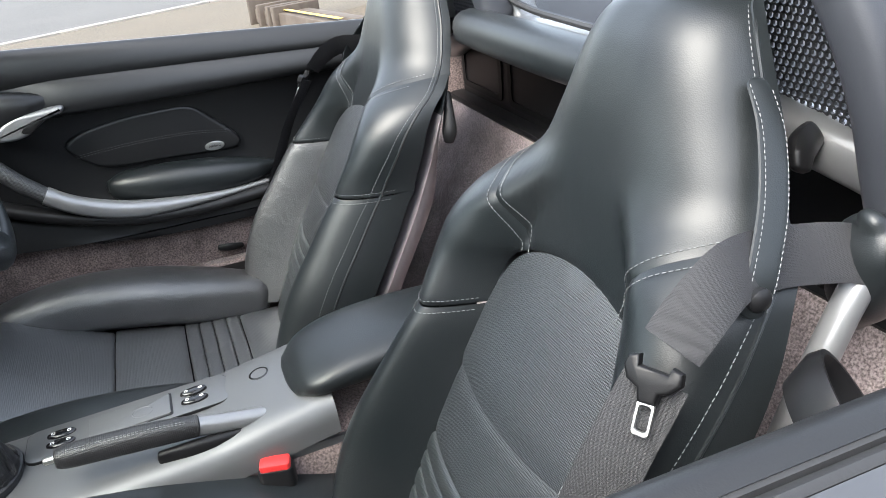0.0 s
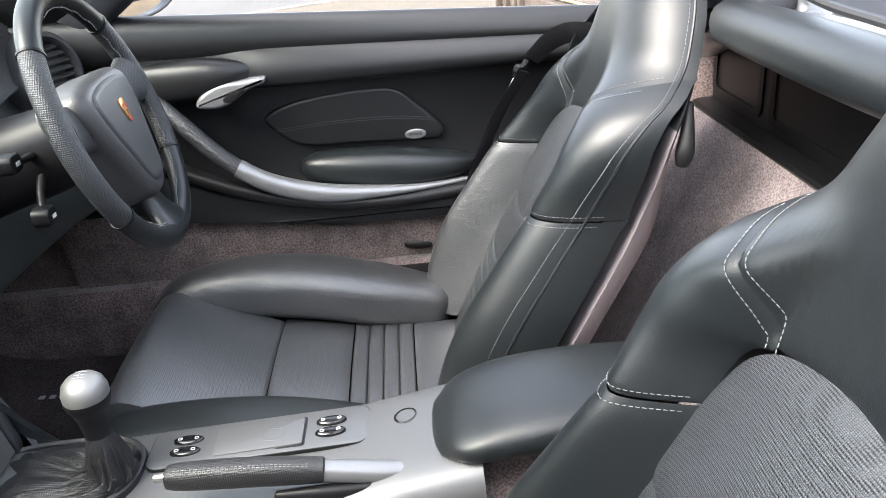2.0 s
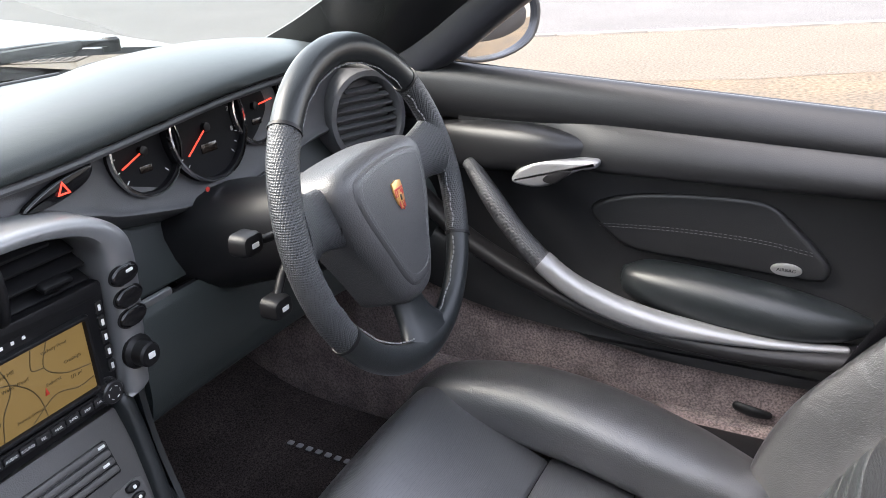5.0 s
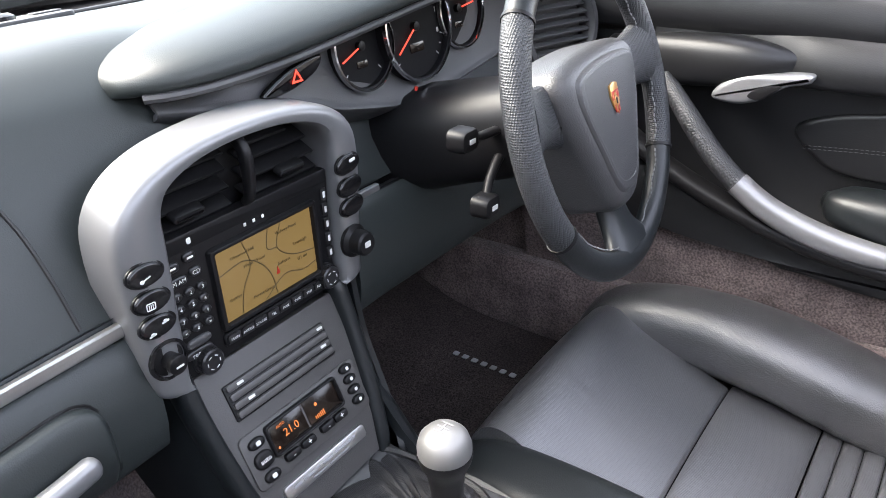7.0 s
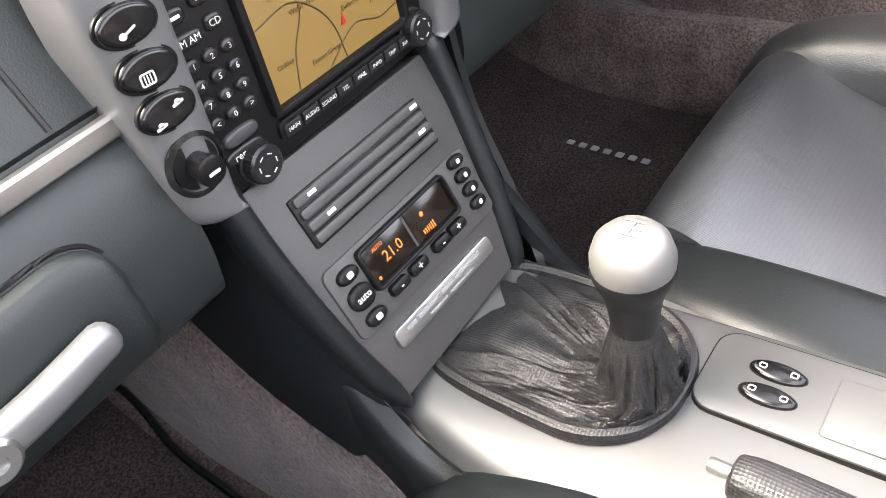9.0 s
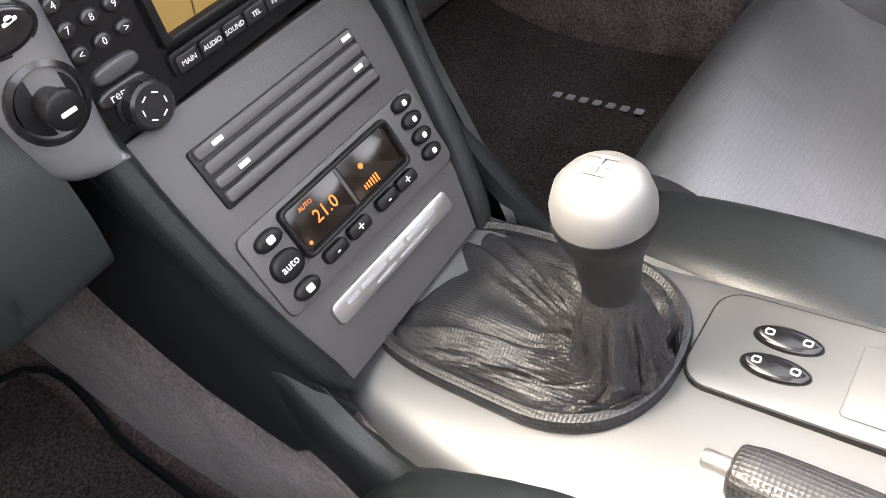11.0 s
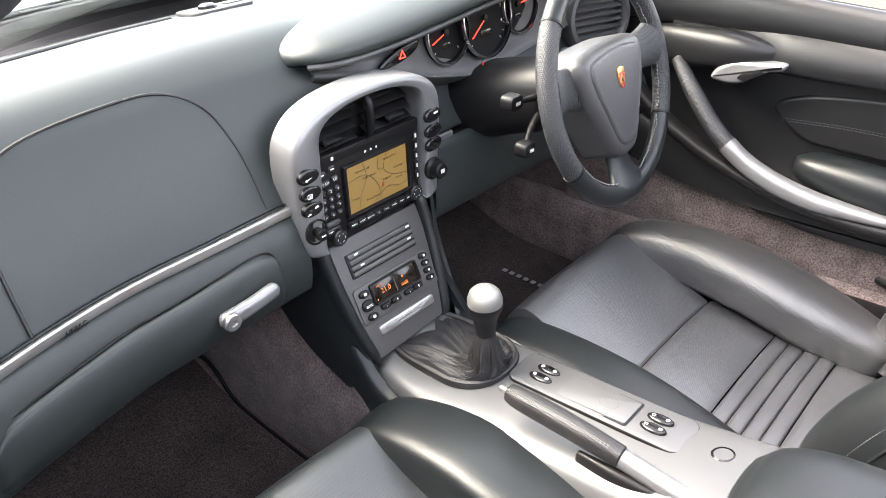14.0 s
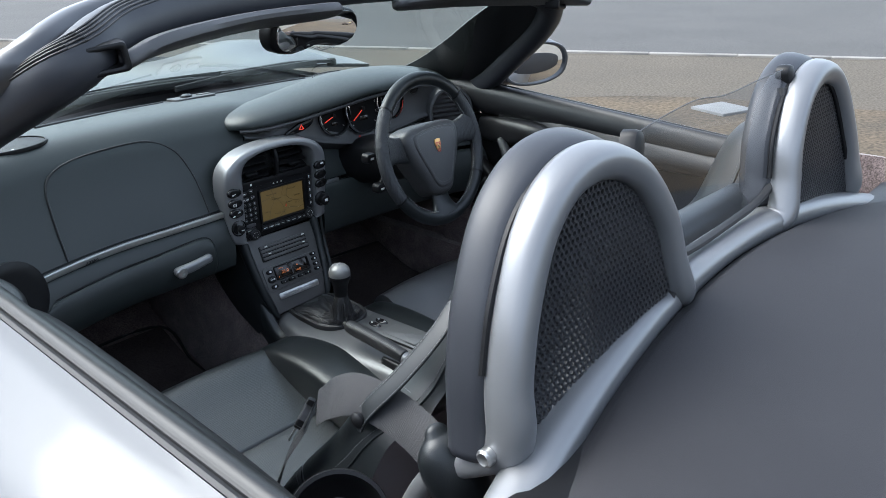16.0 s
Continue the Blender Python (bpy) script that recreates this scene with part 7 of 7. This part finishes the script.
plq = part("plaque", slab(rect(0.106, 0.0135, .004), pn @ pose(-0.004, 0.035, 0), 0.0035, 0.001), BRUSHED, stack, "brushed metal plaque with engraved script")
for i, w in enumerate((0.010, 0.022, 0.014, 0.028)):
    part("script_bar", slab(rect(w, 0.0032, .001, 2), pn @ pose(-0.042 + (0.0, 0.018, 0.039, 0.063)[i], 0.0365, 0.0034), 0.0004, 0.0001), GREY_INK, plq)
for i, w in enumerate((0.018, 0.026)):
    part("script_bar", slab(rect(w, 0.0018, .0006, 2), pn @ pose(-0.016 + i * 0.026, 0.0315, 0.0034), 0.0004, 0.0001), GREY_INK, plq)

# ---------------------------------------------------------------- steering wheel
WC = V(0.305, 0.030, 0.828)
wm = frame_at(WC, V(1, 0.055, 0), V(0, 0.27, 0.963))           # its face looks back at the driver
steer = empty("steering_wheel", tuple(WC))
tagged(steer, "three-spoke black leather steering wheel with a gold crest", "steering wheel")
R = 0.157


def rim(a0, a1, name, mat, thick=1.0, label=""):
    pts = []
    n = max(6, int(abs(a1 - a0) / 8))
    for i in range(n + 1):
        a = radians(a0 + (a1 - a0) * i / n)
        p = wm @ V(R * math.cos(a), R * math.sin(a), 0)
        pts.append((*p, 0.0128 * thick, 0.0148 * thick))
    return part(name, sweep(pts, side=wm.to_3x3() @ V(0, 0, 1), n=16, steps=2), mat, steer, label)


rim(42, 138, "rim_top", LEATHER, 1.0, "smooth leather upper rim")
rim(138, 212, "rim_side", WHEEL_PERF, 1.03, "perforated leather rim")
rim(-32, 42, "rim_side", WHEEL_PERF, 1.03, "perforated leather rim")
rim(212, 328, "rim_bottom", LEATHER, 1.0, "smooth leather lower rim")
for a in (42, 138, 212, 328):
    p, q = wm @ V(R * math.cos(radians(a - .6)), R * math.sin(radians(a - .6)), 0), wm @ V(R * math.cos(radians(a + .6)), R * math.sin(radians(a + .6)), 0)
    part("rim_seam", sweep([(*p, 0.0145, 0.0161), (*q, 0.0145, 0.0161)], side=wm.to_3x3() @ V(0, 0, 1), n=16, steps=0), BLACK, steer)
st = []
for a0, a1 in ((44, 136), (214, 326), (-30, 40), (140, 210)):
    st.append(dashes([tuple(wm @ V((R - 0.0165) * math.cos(radians(a0 + (a1 - a0) * i / 14)), (R - 0.0165) * math.sin(radians(a0 + (a1 - a0) * i / 14)), 0.002 + 0.002 * (i % 2))) for i in range(15)], 0.0045, 0.0015, 0.0009))
part("rim_stitching", join(*st), THREAD, steer, "cross stitching inside the rim")
hub_o = [(-0.080, 0.050), (-0.04, 0.058), (0.04, 0.058), (0.080, 0.050), (0.089, 0.026), (0.078, -0.016), (0.054, -0.058), (0.031, -0.096), (0.0, -0.105), (-0.031, -0.096), (-0.054, -0.058), (-0.078, -0.016), (-0.089, 0.026)]
part("hub_body", slab([tuple(p) for p in spline(hub_o, 3, True)], wm @ pose(0, 0, -0.045), 0.059, 0.018, 7, 3), HUB_LEATHER, steer, "black leather hub")
pad_o = [(-0.058, 0.043), (0.0, 0.048), (0.058, 0.043), (0.071, 0.029), (0.065, 0.002), (0.045, -0.042), (0.025, -0.080), (0.0, -0.088), (-0.025, -0.080), (-0.045, -0.042), (-0.065, 0.002), (-0.071, 0.029)]
pad = part("airbag_pad", slab([tuple(p) for p in spline(pad_o, 3, True)], wm @ pose(0, 0, 0.006), 0.0115, 0.007, 6, 4), HUB_LEATHER, steer, "padded leather airbag cover")
for k_, o_ in ((0.86, 0.0163), (0.92, 0.0158)):
    part("pad_stitching", dashes([tuple(wm @ V(p[0] * k_, p[1] * k_, o_ + 0.0012)) for p in spline(pad_o, 4, True)], 0.003, 0.0013, 0.00045, steps=2), THREAD, pad)
for a, w in ((8, 0.030), (172, 0.030)):
    d = V(math.cos(radians(a)), math.sin(radians(a)), 0)
    pts = [(*(wm @ (d * r + V(0, 0.004, z))), wd, th) for r, z, wd, th in ((0.060, -0.010, w * 1.1, 0.017), (0.085, -0.014, w * 0.98, 0.013), (0.116, -0.010, w * 0.95, 0.011), (0.150, 0.0, w * 1.25, 0.012))]
    part("spoke", sweep(pts, side=wm.to_3x3() @ V(-math.sin(radians(a)), math.cos(radians(a)), 0), n=16, e=2.6), WHEEL_PERF, steer, "perforated leather spoke")
    part("spoke_seam", sweep([(*(wm @ (d * 0.083 + V(-math.sin(radians(a)), math.cos(radians(a)), 0) * v + V(0, 0.004, 0.0005 - 14 * v * v))), 0.0016, 0.0016) for v in (-0.026, -0.015, 0, 0.015, 0.026)], n=6), BLACK, steer)
pts = [(*(wm @ V(0, -r, z)), wd, th) for r, z, wd, th in ((0.066, -0.006, 0.027, 0.015), (0.095, -0.012, 0.024, 0.011), (0.126, -0.008, 0.030, 0.011), (0.151, 0.0, 0.052, 0.012))]
part("spoke", sweep(pts, side=wm.to_3x3() @ V(1, 0, 0), n=16, e=2.6), LEATHER, steer, "smooth leather lower spoke")
crest = part("crest", slab([(-0.0092, 0.0136), (0, 0.0156), (0.0092, 0.0136), (0.0096, 0.0032), (0.0064, -0.008), (0, -0.0144), (-0.0064, -0.008), (-0.0096, 0.0032)], wm @ pose(0.0, 0.006, 0.0170), 0.0025, 0.0008), GOLD, steer, "small gold and red enamel shield")
for x, y, w, h, mt in ((-0.0052, -0.0085, 0.0026, 0.008, RED_ENAMEL), (-0.0088, 0.006, 0.0022, 0.007, RED_ENAMEL), (-0.0045, 0.006, 0.0022, 0.007, RED_ENAMEL), (0.0048, -0.0085, 0.0026, 0.008, RED_ENAMEL), (0.0008, -0.010, 0.0018, 0.010, RED_ENAMEL), (0.0060, 0.006, 0.0055, 0.006, RED_ENAMEL), (0, 0.000, 0.007, 0.009, GOLD), (0, 0.0000, 0.003, 0.006, BLACK), (0.0, 0.0112, 0.017, 0.0022, RED_ENAMEL)):
    part("field", slab(rect(w * 1.0, h * 0.95, .0004, 2), wm @ pose(x * 0.84, (y + 0.004) * 0.82, 0.0191), 0.0005 + (0.0003 if mt is GOLD else 0.0006 if mt is BLACK else 0), 0.0001), mt, crest)
column = empty("steering_column", (0.295, 0.10, 0.80))
tagged(column, "black steering column shroud with control stalks", "steering column")
part("shroud", sweep([(*(wm @ V(0, -0.005, -0.045)), 0.050, 0.048), (*(wm @ V(0, -0.005, -0.10)), 0.058, 0.052), (*(wm @ V(0, -0.002, -0.16)), 0.066, 0.055), (*(wm @ V(0, 0, -0.24)), 0.075, 0.06)], side=(1, 0, 0), n=22, e=2.6), BLACK, column, "black column shroud")
for p0, p1, p2 in (((0.262, 0.112, 0.808), (0.215, 0.112, 0.812), (0.186, 0.112, 0.818)), ((0.266, 0.112, 0.79), (0.225, 0.105, 0.772), (0.200, 0.098, 0.749)), ((0.365, 0.112, 0.81), (0.415, 0.112, 0.815), (0.445, 0.112, 0.82))):
    stalk = part("stalk", sweep([(*p0, 0.006, 0.005), (*p1, 0.005, 0.0045), (*p2, 0.005, 0.0045)], side=(0, 1, 0), n=10), BLACK, column, "black control stalk")
    part("stalk_end", block(0.028, 0.022, 0.020, frame_at(V(*p2), RIGHT, UP) @ pose(0, 0, -0.008, 0, 0, 0), 0.005), BLACK, stalk)
    part("mark", slab(rect(0.010, 0.005, .001, 2), frame_at(V(*p2), RIGHT, UP) @ pose(0, 0, 0.0121), 0.0004, 0.0001), WHITE_INK, stalk)
part("ignition", lathe([(0.017, 0), (0.017, 0.008), (0.013, 0.011)], frame_at(V(0.455, 0.205, 0.80), RIGHT, UP), 20), GREY_PLASTIC, column)
part("key_head", slab(rect(0.022, 0.03, .006), frame_at(V(0.455, 0.175, 0.80), RIGHT, UP), 0.009, 0.003), BLACK, column)

# ---------------------------------------------------------------- floor mats
for sgn in (-1, 1):
    fmat = part("floor_mat", patch([[(sgn * x, -0.02, 0.305), (sgn * x, 0.12, 0.308), (sgn * x, 0.28, 0.312), (sgn * x, 0.42, 0.325), (sgn * x, 0.55, 0.375)] for x in (0.14, 0.25, 0.40, 0.55, 0.60)], 4, 5, 0.008 * sgn), MAT)
    tagged(fmat, "dark carpet floor mat on the %s side" % ("driver's" if sgn > 0 else "passenger's"), "floor mat", group="floor mats")
    part("mat_edging", sweep([(sgn * 0.135, -0.02, 0.309, 0.004, 0.004), (sgn * 0.135, 0.28, 0.316, 0.004, 0.004), (sgn * 0.135, 0.42, 0.329, 0.004, 0.004), (sgn * 0.14, 0.55, 0.379, 0.004, 0.004), (sgn * 0.35, 0.56, 0.383, 0.004, 0.004), (sgn * 0.60, 0.55, 0.379, 0.004, 0.004)], n=6), LEATHER, fmat)
    if sgn > 0:
        for i in range(7):
            part("script_bar", slab(rect(0.0105, 0.0105, .002, 2), frame_at(V(0.472, 0.337 - i * 0.0178, 0.327 - 0.0006 * i), (0, -1, -0.03), (1, 0, 0)), 0.001, 0.0003), GREY_INK, fmat)

# ---------------------------------------------------------------- wipers
for px, tip in ((0.20, -0.36), (0.55, 0.02)):
    wip = empty("wiper", (px, 0.66, 0.93))
    tagged(wip, "black windscreen wiper parked at the foot of the screen", "wiper", group="wipers")
    part("arm", sweep([(px, 0.655, 0.933, 0.010, 0.006), (px - 0.15, 0.650, 0.946, 0.008, 0.005), (tip + 0.15, 0.635, 0.948, 0.006, 0.004)], side=(0, 1, 0), n=10, e=3), BLACK, wip)
    part("blade", sweep([(px - 0.08, 0.628, 0.941, 0.006, 0.008), (tip + 0.2, 0.622, 0.942, 0.006, 0.009), (tip, 0.600, 0.936, 0.005, 0.007)], side=(0, 1, 0), n=8, e=3), RUBBER, wip)
    part("pivot", lathe([(0.014, 0), (0.014, 0.018), (0.010, 0.022)], pose(px, 0.655, 0.920), 16), BLACK, wip)
